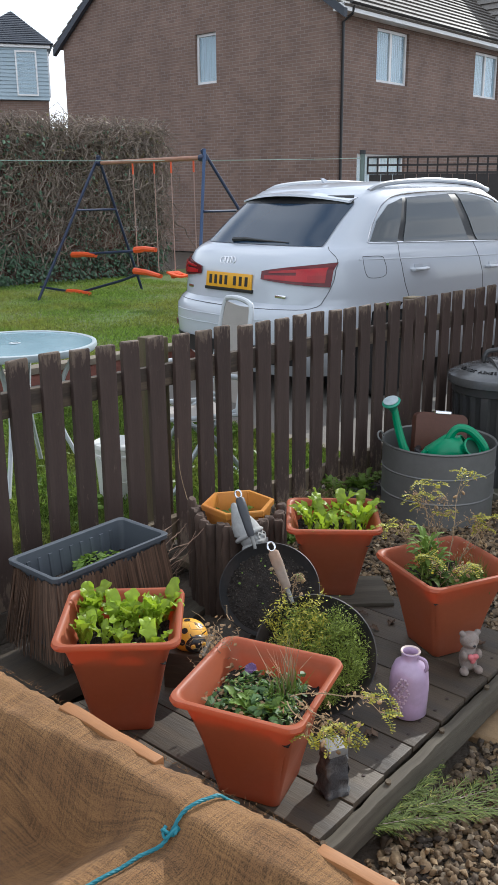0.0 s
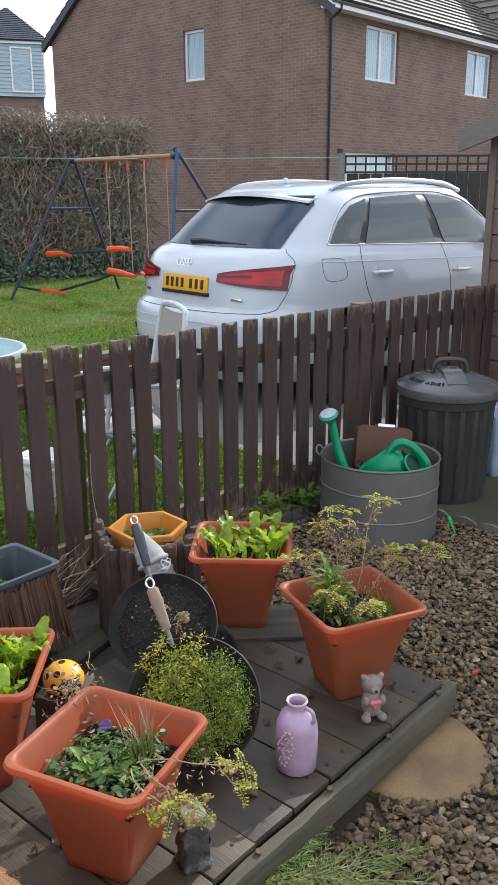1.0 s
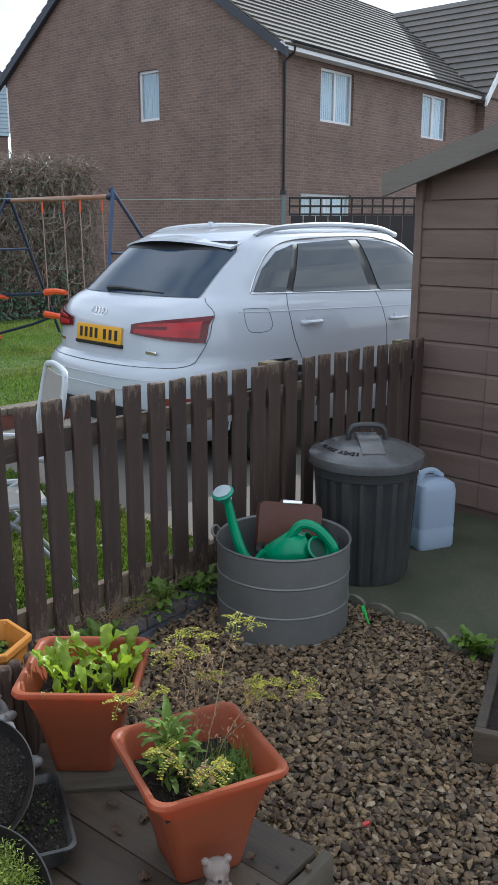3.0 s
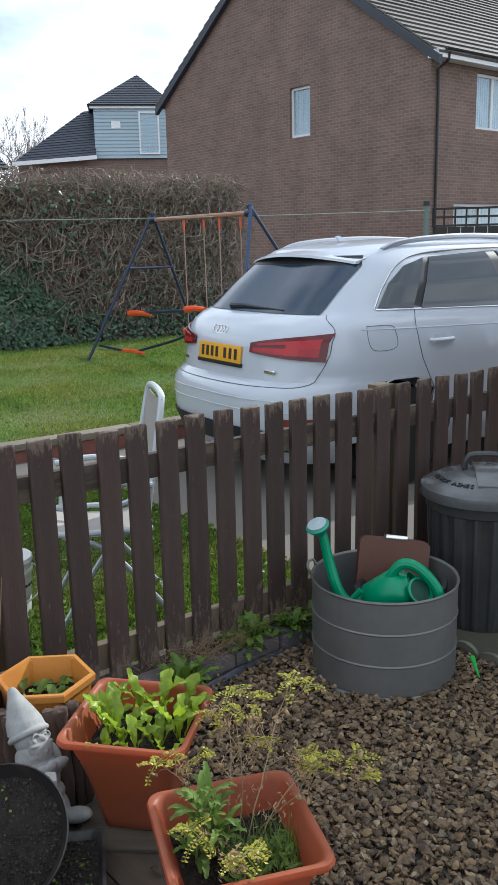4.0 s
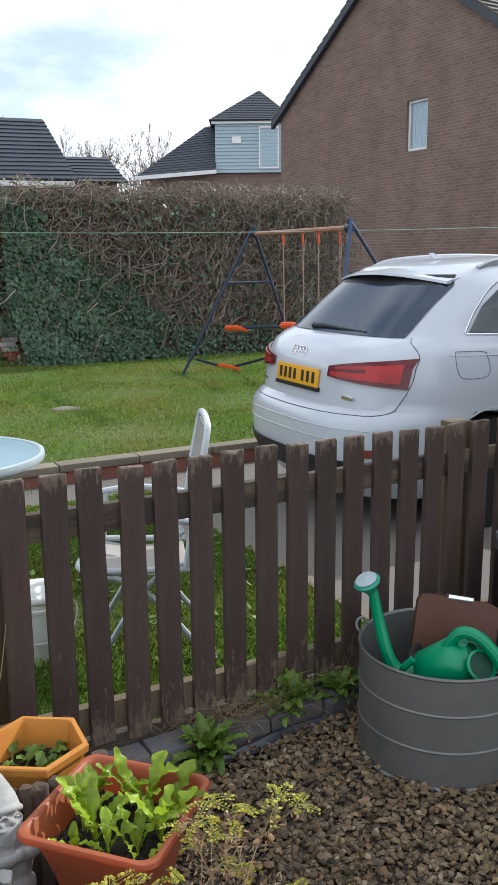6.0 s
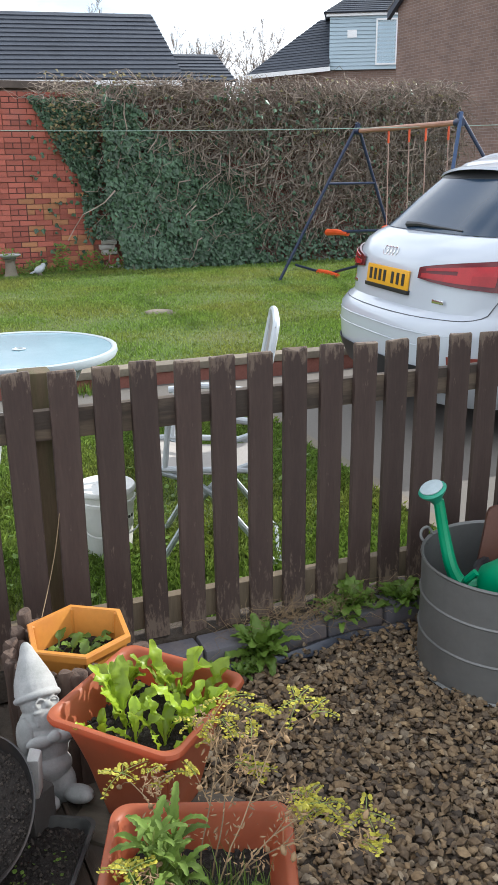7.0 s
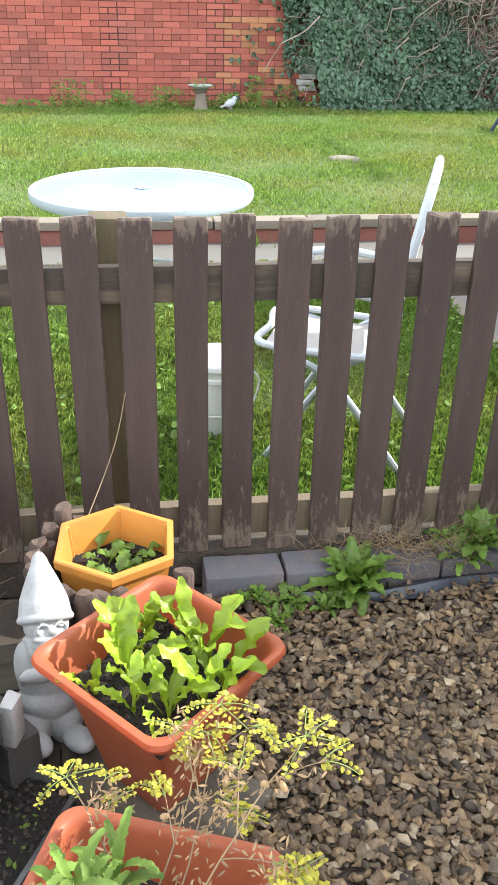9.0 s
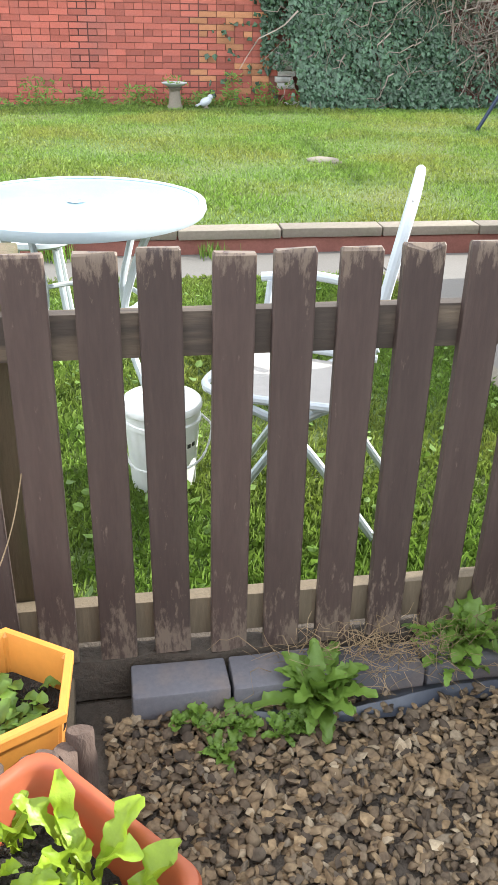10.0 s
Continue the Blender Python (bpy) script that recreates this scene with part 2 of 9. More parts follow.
M_FENCE = material("dark_brown_fence_stain", (0.056, 0.035, 0.028), 0.68, vary=0.35, scale=2.5, fine=26, bump=0.35, depth=0.003, tint=(0.088, 0.060, 0.047), patch=0.25, stretch=(6, 6, 0.7), piece=0.18)
M_FENCEBARE = material("bare_weathered_wood", (0.125, 0.095, 0.060), 0.85, vary=0.35, scale=5, fine=30, bump=0.5, depth=0.003, stretch=(6, 6, 0.7), piece=0.15)
M_RAIL = material("rail_wood", (0.060, 0.045, 0.034), 0.85, vary=0.4, scale=3, fine=24, bump=0.4, stretch=(0.7, 6, 6), tint=(0.2, 0.15, 0.1), patch=0.3)
M_POST = material("mossy_post_wood", (0.115, 0.085, 0.048), 0.85, vary=0.4, scale=4, fine=24, bump=0.5, stretch=(6, 6, 0.7), tint=(0.08, 0.075, 0.03), patch=0.5)
M_KERB = material("blue_engineering_brick", (0.11, 0.105, 0.115), 0.75, vary=0.3, scale=10, fine=80, bump=0.4, tint=(0.17, 0.13, 0.11), patch=0.3, piece=0.2)
M_SHED = material("brown_shed_paint", (0.17, 0.115, 0.095), 0.7, vary=0.2, scale=2.2, fine=30, bump=0.3, stretch=(5, 0.6, 5), tint=(0.11, 0.075, 0.06), patch=0.2, piece=0.1)
M_FELT = material("roof_felt", (0.06, 0.062, 0.065), 0.95, vary=0.3, fine=120, bump=0.5)
M_BARGE = material("grey_bargeboard", (0.17, 0.15, 0.13), 0.8, vary=0.3, fine=30, bump=0.3, stretch=(5, 0.7, 5))
M_DECK = material("wet_weathered_plank", (0.070, 0.052, 0.034), 0.6, vary=0.4, scale=3, fine=22, bump=0.5, depth=0.004, stretch=(0.7, 7, 7), tint=(0.04, 0.033, 0.027), patch=0.4, piece=0.25)
M_DECKEDGE = material("grey_timber_edge", (0.092, 0.078, 0.056), 0.85, vary=0.4, scale=3, fine=20, bump=0.5, stretch=(0.7, 7, 7), tint=(0.045, 0.036, 0.025), patch=0.6)
M_TERRA = material("terracotta_plastic", (0.385, 0.113, 0.048), 0.5, vary=0.16, scale=5, fine=60, bump=0.08, depth=0.002, tint=(0.36, 0.13, 0.075), patch=0.4, piece=0.06, see=0.32, glow=(0.85, 0.19, 0.055))
M_HEX = material("mustard_plastic", (0.60, 0.26, 0.05), 0.4, vary=0.15, scale=5, fine=50, bump=0.06, tint=(0.5, 0.17, 0.05), patch=0.3, see=0.1)
M_SOIL = material("potting_soil", (0.026, 0.020, 0.016), 0.95, vary=0.6, scale=20, fine=150, bump=1.0, depth=0.012)
M_CARPAINT = material("white_car_paint", (0.51, 0.545, 0.60), 0.30, vary=0.02, fine=300, bump=0.0, coat=0.7)
# both car glasses carry the reflected sky in their colour: blue rear, grey sides
M_CARGLASS = material("sky_tinted_car_glass", (0.016, 0.034, 0.062), 0.14, vary=0.02, bump=0)
M_SIDEGLASS = material("sky_grey_side_glass", (0.045, 0.055, 0.060), 0.03, vary=0.05, bump=0, coat=0.4)
M_LID = material("glossy_grey_lid", (0.105, 0.108, 0.112), 0.24, vary=0.35, scale=7, fine=50, bump=0.1, tint=(0.08, 0.075, 0.07), patch=0.4)
M_CARTRIM = material("black_trim", (0.015, 0.015, 0.016), 0.5, vary=0.1, bump=0.05)
M_CHROME = material("chrome", (0.75, 0.75, 0.76), 0.18, metal=1.0, vary=0.03, bump=0)
M_LAMP = material("red_lamp_lens", (0.42, 0.010, 0.014), 0.20, vary=0.25, scale=14, fine=120, bump=0.0)
M_LAMPDARK = material("dark_red_lens", (0.11, 0.004, 0.008), 0.16, vary=0.2, bump=0)
M_PLATE = material("yellow_plate", (0.72, 0.36, 0.02), 0.35, vary=0.03, bump=0)
M_TYRE = material("tyre_rubber", (0.018, 0.018, 0.018), 0.85, vary=0.2, bump=0.2)
M_ALLOY = material("silver_alloy", (0.55, 0.56, 0.58), 0.3, metal=0.9, vary=0.05, bump=0)
M_GALV = material("galvanised_grey_tub", (0.20, 0.20, 0.19), 0.5, metal=0.35, vary=0.15, scale=4, fine=40, bump=0.08, tint=(0.15, 0.15, 0.145), patch=0.3)
M_BIN = material("dark_grey_bin_plastic", (0.040, 0.041, 0.042), 0.34, vary=0.3, scale=5, fine=40, bump=0.1, tint=(0.06, 0.057, 0.052), patch=0.2)
M_GREEN = material("green_can_plastic", (0.0, 0.23, 0.10), 0.35, vary=0.12, fine=60, bump=0.04)

# ---- ground ----
def flat(name, outline, z, mat, label, category, thick=0.3, m=G, kind="structure"):
    bm = bmesh.new()
    slab_from(bm, outline, z - thick, z)
    ob = part(name, bm, mat, smooth=0)
    ob.matrix_world = m
    return tagged(ob, label, category, kind=kind)


bm = bmesh.new()
bmesh.ops.create_grid(bm, x_segments=60, y_segments=60, size=600)
for v in bm.verts:
    v.co.z = -0.03
ground = part("ground", bm, M_SOILBASE, smooth=0)
tagged(ground, "dark bare earth ground reaching to the horizon", "ground", kind="structure")

flat("lower_lawn", [(-9, 0.03), (1.22, 0.03), (1.22, 2.93), (-9, 2.93)], 0.035, M_TURF, "small strip of rough green grass behind the picket fence", "lawn")
flat("garden_path", [(-9, 2.94), (1.26, 2.94), (1.26, 3.40), (-9, 3.40)], 0.05, M_CONC, "narrow pale concrete garden path", "path")
flat("driveway", [(1.30, 0.03), (30, 0.03), (30, 6.4), (8.6, 6.4), (5.2, 3.40), (1.30, 3.40)], 0.025, M_CONC, "grey concrete driveway under the parked car", "driveway")
flat("drive_edging", [(1.222, 0.03), (1.298, 0.03), (1.298, 2.93), (1.222, 2.93)], 0.055, M_COPING, "pale concrete edging strip beside the drive", "edging")
flat("upper_lawn", [(-30, 3.50), (5.2, 3.50), (8.6, 6.5), (8.6, 10.2), (-30, 10.2)], 0.13, M_TURF, "sunlit green lawn raised behind a low brick kerb", "lawn")
flat("concrete_pad", [(1.62, -2.2), (1.10, -1.08), (1.205, -0.93), (1.205, -0.45), (1.0, -0.10), (2.65, -0.10), (2.65, -2.2)], 0.012, M_WETCONC, "damp mossy concrete pad beside the shed", "pavement")

# ---- the picket fence ----
def add_wear(mat, bare, low, high):
    """Bare, flaking wood at both ends of a board: its own ragged patches over the stain."""
    n, l = mat.node_tree.nodes, mat.node_tree.links
    b = n["Principled BSDF"]
    src = b.inputs["Base Color"].links[0].from_socket
    co, sep, no, mp = n.new("ShaderNodeTexCoord"), n.new("ShaderNodeSeparateXYZ"), n.new("ShaderNodeTexNoise"), n.new("ShaderNodeMapping")
    mp.inputs["Scale"].default_value = (1, 1, 0.28)
    no.inputs["Scale"].default_value, no.inputs["Detail"].default_value, no.inputs["Roughness"].default_value = 55, 6, 0.7
    info, add = n.new("ShaderNodeObjectInfo"), n.new("ShaderNodeVectorMath")
    com = n.new("ShaderNodeCombineXYZ")
    mul = n.new("ShaderNodeMath")
    mul.operation, mul.inputs[1].default_value = "MULTIPLY", 37.0
    l.new(info.outputs["Random"], mul.inputs[0])
    l.new(mul.outputs["Value"], com.inputs["X"])
    l.new(co.outputs["Object"], add.inputs[0])
    l.new(com.outputs["Vector"], add.inputs[1])
    l.new(add.outputs["Vector"], mp.inputs["Vector"])
    l.new(mp.outputs["Vector"], no.inputs["Vector"])
    l.new(co.outputs["Object"], sep.inputs["Vector"])
    parts = []
    for a, c in ((low, 0.0), (high, 0.895)):
        r = n.new("ShaderNodeMapRange")
        r.inputs["From Min"].default_value, r.inputs["From Max"].default_value = a, c
        r.inputs["To Min"].default_value, r.inputs["To Max"].default_value = 0.0, 0.24
        l.new(sep.outputs["Z"], r.inputs["Value"])
        parts.append(r)
    s = n.new("ShaderNodeMath")
    l.new(parts[0].outputs["Result"], s.inputs[0])
    l.new(parts[1].outputs["Result"], s.inputs[1])
    t = n.new("ShaderNodeMath")
    l.new(s.outputs["Value"], t.inputs[0])
    l.new(no.outputs["Fac"], t.inputs[1])
    ra = n.new("ShaderNodeValToRGB")
    ra.color_ramp.elements[0].position, ra.color_ramp.elements[1].position = 0.64, 0.74
    l.new(t.outputs["Value"], ra.inputs["Fac"])
    mx = n.new("ShaderNodeMixRGB")
    mx.inputs["Color2"].default_value = (*bare, 1)
    l.new(ra.outputs["Color"], mx.inputs["Fac"])
    l.new(src, mx.inputs["Color1"])
    l.new(mx.outputs["Color"], b.inputs["Base Color"])


add_wear(M_FENCE, (0.15, 0.11, 0.08), 0.24, 0.82)
fence = thing("picket_fence", G, "dark brown stained wooden picket fence with worn tops", "fence")


def picket_mesh(seed, notch=False):
    bm = bmesh.new()
    w, t, h = 0.039, 0.010, 0.895
    zs = [0.0, 0.02, 0.2, 0.45, 0.7, h - 0.02, h - 0.004, h]
    loops = []
    for z in zs:
        k = 1.0 - (0.06 if z > h - 0.003 else 0)
        dx = noise.noise(Vector((seed * 3.1, z * 2.0, 0))) * 0.0025
        tt = t * (0.75 if z > h - 0.003 else 1)
        loops.append([Vector((x * k + dx, y, z + (random.uniform(-0.003, 0.003) if z > h - 0.003 else 0))) for x, y in
                      ((-w, -tt + 0.002), (-w + 0.003, -tt), (0, -tt - 0.0005), (w - 0.003, -tt), (w, -tt + 0.002), (w, tt), (-w, tt))])
    rows = rings(bm, loops)
    if notch:
        for r in rows[-3:]:
            r[2].co.z -= 0.012
            r[2].co.x += 0.006
    return part("picket", bm, M_FENCE, fence, smooth=25)


protos = [picket_mesh(i + 1) for i in range(5)]
notched = picket_mesh(9, True)
PITCH, FIRST = 0.1206, -0.018
# boards that stand off the even spacing, in millimetres
SHIFT = {-4: 2, -3: 0, -2: 4, -1: 1, 0: 3, 1: 0, 2: -1, 3: -4, 4: 0, 5: 0, 6: -1, 7: -3, 8: -2, 9: -8, 10: -9, 11: -18, 12: -18}
used = set()
for k in range(-17, 22):
    src = notched if k == 3 else protos[(k * 7) % 5]
    m = pose(FIRST + PITCH * k + SHIFT.get(k, 0) * 0.001, random.uniform(-0.002, 0.002), 0.093 + random.uniform(-0.006, 0.006), random.uniform(-0.4, 0.4), random.uniform(-0.5, 0.5), random.uniform(-1.5, 1.5))
    if src in used:
        alike("picket", src, m, fence)
    else:
        src.matrix_basis = m
        used.add(src)
for p in protos + [notched]:
    if p not in used:
        bpy.data.objects.remove(p)

for z0, z1, y1, mt, lab in ((0.786, 0.874, 0.045, M_RAIL, ""), (0.125, 0.222, 0.05, M_FENCEBARE, "pale worn lower rail")):
    bm = bmesh.new()
    box(bm, -2.1, 2.56, 0.013, y1, z0, z1, 0.003)
    part("rail", bm, mt, fence, lab)
for u in (-1.95, -0.44, 1.38, 2.5):
    bm = bmesh.new()
    box(bm, u - 0.045, u + 0.045, 0.052, 0.14, -0.02, 0.975, 0.006)
    bmesh.ops.subdivide_edges(bm, edges=bm.edges[:], cuts=2)
    roughen(bm, 0.003, 0.1)
    part("post", bm, M_POST, fence, "mossy square fence post")

# the row of dark bricks along the fence's foot
kerb = thing("brick_edging", G, "row of dark blue-grey edging bricks at the fence foot", "edging")
bm = bmesh.new()
box(bm, -0.104, 0.104, -0.05, 0.05, -0.04, 0.085, 0.006)
bmesh.ops.subdivide_edges(bm, edges=bm.edges[:], cuts=1)
roughen(bm, 0.004, 0.06)
brick = part("brick", bm, M_KERB, kerb)
for k in range(8):
    m = pose(-0.13 + 0.217 * k, -0.066 + random.uniform(-0.006, 0.006), random.uniform(-0.008, 0.006), random.uniform(-3, 3), random.uniform(-2, 2), random.uniform(-3, 3))
    if k:
        alike("brick", brick, m, kerb)
    else:
        brick.matrix_basis = m

# bank of bare soil under the lower rail
bm = bmesh.new()
box(bm, -2.1, 2.5, -0.012, 0.075, -0.02, 0.088)
bmesh.ops.subdivide_edges(bm, edges=[e for e in bm.edges if abs(e.verts[0].co.x - e.verts[1].co.x) > 1], cuts=90)
roughen(bm, 0.014, 0.06)
bank = part("soil_bank", bm, M_SOILBASE, smooth=60)
bank.matrix_world = G
tagged(bank, "strip of bare dark soil under the fence", "soil", kind="structure")

# ---- the brick houses beyond ----
def wall_with_holes(bm, length, height, holes, thick, along="x"):
    """A wall from 0 to length, cut into blocks round its openings (a0, a1, z0, z1)."""
    xs = sorted({0, length, *[h[0] for h in holes], *[h[1] for h in holes]})
    zs = sorted({0, height, *[h[2] for h in holes], *[h[3] for h in holes]})
    grid = {}
    def vert(i, j, k):
        key = (i, j, k)
        if key not in grid:
            d = thick * k
            grid[key] = bm.verts.new((xs[i], d, zs[j]) if along == "x" else (d, xs[i], zs[j]))
        return grid[key]
    solid = lambda i, j: 0 <= i < len(xs) - 1 and 0 <= j < len(zs) - 1 and not any(h[0] <= xs[i] and xs[i + 1] <= h[1] and h[2] <= zs[j] and zs[j + 1] <= h[3] for h in holes)
    for i in range(len(xs) - 1):
        for j in range(len(zs) - 1):
            if not solid(i, j):
                continue
            for k in (0, 1):
                bm.faces.new([vert(i, j, k), vert(i + 1, j, k), vert(i + 1, j + 1, k), vert(i, j + 1, k)])
            for (di, dj, a, b) in ((-1, 0, (i, j), (i, j + 1)), (1, 0, (i + 1, j), (i + 1, j + 1)), (0, -1, (i, j), (i + 1, j)), (0, 1, (i, j + 1), (i + 1, j + 1))):
                if not solid(i + di, j + dj):
                    bm.faces.new([vert(*a, 0), vert(*b, 0), vert(*b, 1), vert(*a, 1)])


def slope(name, a, b, c, d, course, mat, parent, lift=0.04, label=""):
    """Overlapping courses of roof tiles, each a tilted strip with its butt edge."""
    a, b, c, d = (Vector(p) for p in (a, b, c, d))
    n = max(2, round((d - a).length / course))
    up = (b - a).cross(d - a).normalized()
    up = -up if up.z < 0 else up
    deck_bm = bmesh.new()
    corners = [a, b, c, d] if (c - d).length > 0.01 else [a, b, c]
    rings(deck_bm, [[p - up * 0.045 for p in corners], [p - up * 0.02 for p in corners]])
    roof = part(name, deck_bm, mat, parent, label, smooth=0)
    for i in range(n):
        bm = bmesh.new()
        t0, t1 = i / n, min((i + 1.1) / n, 1.0)
        p0, q0, p1, q1 = a.lerp(d, t0), b.lerp(c, t0), a.lerp(d, t1), b.lerp(c, t1)
        rings(bm, [[p0 + up * lift, q0 + up * lift, q0, p0], [p1 + up * 0.006, q1 + up * 0.006, q1 - up * 0.01, p1 - up * 0.01]])
        part("tile_course", bm, mat, roof, smooth=0)
    return roof


M_PANE = material("house_window_glass", (0.9, 0.95, 0.97), 0.02, vary=0.02, scale=0.7, bump=0, clear=1.0)
# backing for the house panes, pale blue as the sky they reflect
M_SKYBACK = material("pale_sky_backing", (0.55, 0.70, 0.80), 0.8, vary=0.1, scale=2, stretch=(8, 8, 0.5), bump=0.1)


def house_window(parent, m, w, h, mullion=0.5, sill=True):
    """A white window standing in an opening: m puts x along the wall, z up, -y outwards."""
    win = thing("window", None)
    win.parent, win.matrix_basis = parent, m
    bm = bmesh.new()
    f = 0.065
    box(bm, 0, f, -0.02, 0.05, 0, h)
    box(bm, w - f, w, -0.02, 0.05, 0, h)
    box(bm, f, w - f, -0.02, 0.05, 0, f)
    box(bm, f, w - f, -0.02, 0.05, h - f, h)
    if mullion:
        box(bm, w * mullion - 0.045, w * mullion + 0.045, -0.018, 0.048, f, h - f)
    part("window_frame", bm, M_UPVC, win, smooth=0)
    for a, b in (((f, w * mullion - 0.045), (w * mullion + 0.045, w - f)) if mullion else ((f, w - f),)):
        bm = bmesh.new()
        box(bm, a, b, 0.010, 0.022, f, h - f)
        part("pane", bm, M_PANE, win, smooth=0).visible_shadow = False
        # pleated pale blue strips added behind the glass stand in for reflected sky
        bm = bmesh.new()
        for k in range(14):
            x = a + (b - a) * k / 14
            box(bm, x, x + (b - a) / 14 * 0.96, 0.035 + 0.008 * (k % 2), 0.042 + 0.008 * (k % 2), f, h - f)
        part("curtain", bm, M_SKYBACK, win, smooth=0)
    if sill:
        bm = bmesh.new()
        box(bm, -0.06, w + 0.06, -0.07, 0.0, -0.05, 0.0)
        part("sill", bm, M_UPVC, win, smooth=0)
    return win


HOUSE = pose(2.0, 20.8, 0, 0, 0, 48)
house = thing("brick_house", HOUSE, "two-storey red-brown brick house with a tiled gable roof", "house")
W_GABLE, L_FRONT, EAVE_R, EAVE_L, RIDGE_Y, RIDGE_Z = 9.95, 9.75, 5.48, 5.75, 5.2, 9.0
gw = (3.71, 4.45, 4.21, 5.40)
# gable wall: blocks up to the eaves and the triangle over them
bm = bmesh.new()
wall_with_holes(bm, W_GABLE, EAVE_R, [gw], 0.3, "y")
part("gable_wall", bm, M_BRICK_FAR, house, smooth=0)
bm = bmesh.new()
tri = [(0, 0.0, EAVE_R), (0, W_GABLE, EAVE_R), (0, W_GABLE, EAVE_L), (0, RIDGE_Y, RIDGE_Z)]
rings(bm, [[Vector(p) for p in tri], [Vector(p) + Vector((0.3, 0, 0)) for p in tri]])
part("gable_wall", bm, M_BRICK_FAR, house, smooth=0)
house_window(house, pose(0.09, gw[1], gw[2], 0, 0, -90), gw[1] - gw[0], gw[3] - gw[2], 0)
bm = bmesh.new()
fw = [(1.63, 3.03, 4.06, 5.26), (6.45, 7.90, 4.07, 5.24), (0.92, 3.05, 0.3, 2.42)]
wall_with_holes(bm, L_FRONT, EAVE_R, fw, 0.3, "x")
for v in bm.verts:
    v.co.y -= 0.004
    v.co.x = max(v.co.x, 0.304)
part("front_wall", bm, M_BRICK_FAR2, house, smooth=0)
bm = bmesh.new()
box(bm, 0.004, 0.3035, -0.004, -0.0005, 0.0, EAVE_R)
part("quoin", bm, M_BRICK_FAR2, house, smooth=0)
for a0, a1, z0, z1 in fw:
    house_window(house, pose(a0, 0.09, z0), a1 - a0, z1 - z0, 0.5)
bm = bmesh.new()
box(bm, 0.3, L_FRONT, W_GABLE - 0.3, W_GABLE, 0, EAVE_L)
part("back_wall", bm, M_BRICK_FAR2, house, smooth=0)
ov = 0.32
k = (RIDGE_Z - EAVE_R) / RIDGE_Y
kl = (RIDGE_Z - EAVE_L) / (W_GABLE - RIDGE_Y)
slope("roof", (-0.14, -ov, EAVE_R - ov * k + 0.17), (14.5, -ov, EAVE_R - ov * k + 0.17), (14.5, RIDGE_Y, RIDGE_Z + 0.17), (-0.14, RIDGE_Y, RIDGE_Z + 0.17), 0.30, M_TILE, house, 0.05)
slope("roof", (14.5, W_GABLE + ov, EAVE_L - ov * kl + 0.17), (-0.14, W_GABLE + ov, EAVE_L - ov * kl + 0.17), (-0.14, RIDGE_Y, RIDGE_Z + 0.17), (14.5, RIDGE_Y, RIDGE_Z + 0.17), 0.30, M_TILE, house, 0.05)
bm = bmesh.new()
for (y0, z0), (y1, z1) in (((-ov, EAVE_R - ov * k), (RIDGE_Y, RIDGE_Z)), ((W_GABLE + ov, EAVE_L - ov * kl), (RIDGE_Y, RIDGE_Z))):
    sec = [(-0.15, -0.06), (-0.15, 0.13), (-0.03, 0.13), (-0.03, -0.06)]
    rings(bm, [[Vector((x, y0, z0 + z)) for x, z in sec], [Vector((x, y1, z1 + z)) for x, z in sec]])
part("verge", bm, M_SLATE, house, "dark verge along the gable edge", smooth=0)
bm = bmesh.new()
box(bm, -0.14, L_FRONT - 0.25, -0.31, -0.02, EAVE_R - 0.13, EAVE_R + 0.03)
part("fascia", bm, M_UPVC, house, "white fascia board", smooth=0)
bm = bmesh.new()
rings(bm, [[Vector((x, -0.36 + 0.045 * math.cos(a), EAVE_R + 0.06 + 0.045 * math.sin(a))) for a in [math.pi + math.pi * i / 8 for i in range(9)]] for x in (0.05, L_FRONT - 0.25)])
part("gutter", bm, M_PIPE, house)
bm = bmesh.new()
tube(bm, [(0.20, -0.33, EAVE_R), (0.20, -0.30, EAVE_R - 0.16), (0.20, -0.055, EAVE_R - 0.30), (0.20, -0.055, 0.1)], 0.032, 8)
part("drainpipe", bm, M_PIPE, house)
# the wing whose gable comes forward at the far end
bm = bmesh.new()
wing = [(9.75, 0.0), (9.75, 5.55), (12.6, 8.83), (15.45, 5.55), (15.45, 0.0)]
rings(bm, [[Vector((x, -0.30, z)) for x, z in wing], [Vector((x, 9.0, z)) for x, z in wing]])
part("wing_wall", bm, M_BRICK_FAR2, house, smooth=0)
slope("wing_roof", (9.4, 9.0, 5.28), (9.4, -0.45, 5.28), (12.6, -0.45, 8.96), (12.6, 9.0, 8.96), 0.30, M_TILE, house, 0.05)
slope("wing_roof", (15.8, -0.45, 5.28), (15.8, 9.0, 5.28), (12.6, 9.0, 8.96), (12.6, -0.45, 8.96), 0.30, M_TILE, house, 0.05)
bm = bmesh.new()
sec = ((-0.52, 0), (-0.52, 0.2), (-0.44, 0.2), (-0.44, 0))
rings(bm, [[Vector((9.4, y, 5.14 + z)) for y, z in sec], [Vector((12.6, y, 8.82 + z)) for y, z in sec]])
part("bargeboard", bm, M_UPVC, house, "white bargeboard", smooth=0)

# the farther house with the pale clad gable
def farther(m, k, eye=(0.98, 1.11, 1.60)):
    """Moves a far thing k times as far off along its line of sight, keeping its outline."""
    return Matrix.Translation(eye) @ Matrix.Scale(k, 4) @ Matrix.Translation([-q for q in eye]) @ m


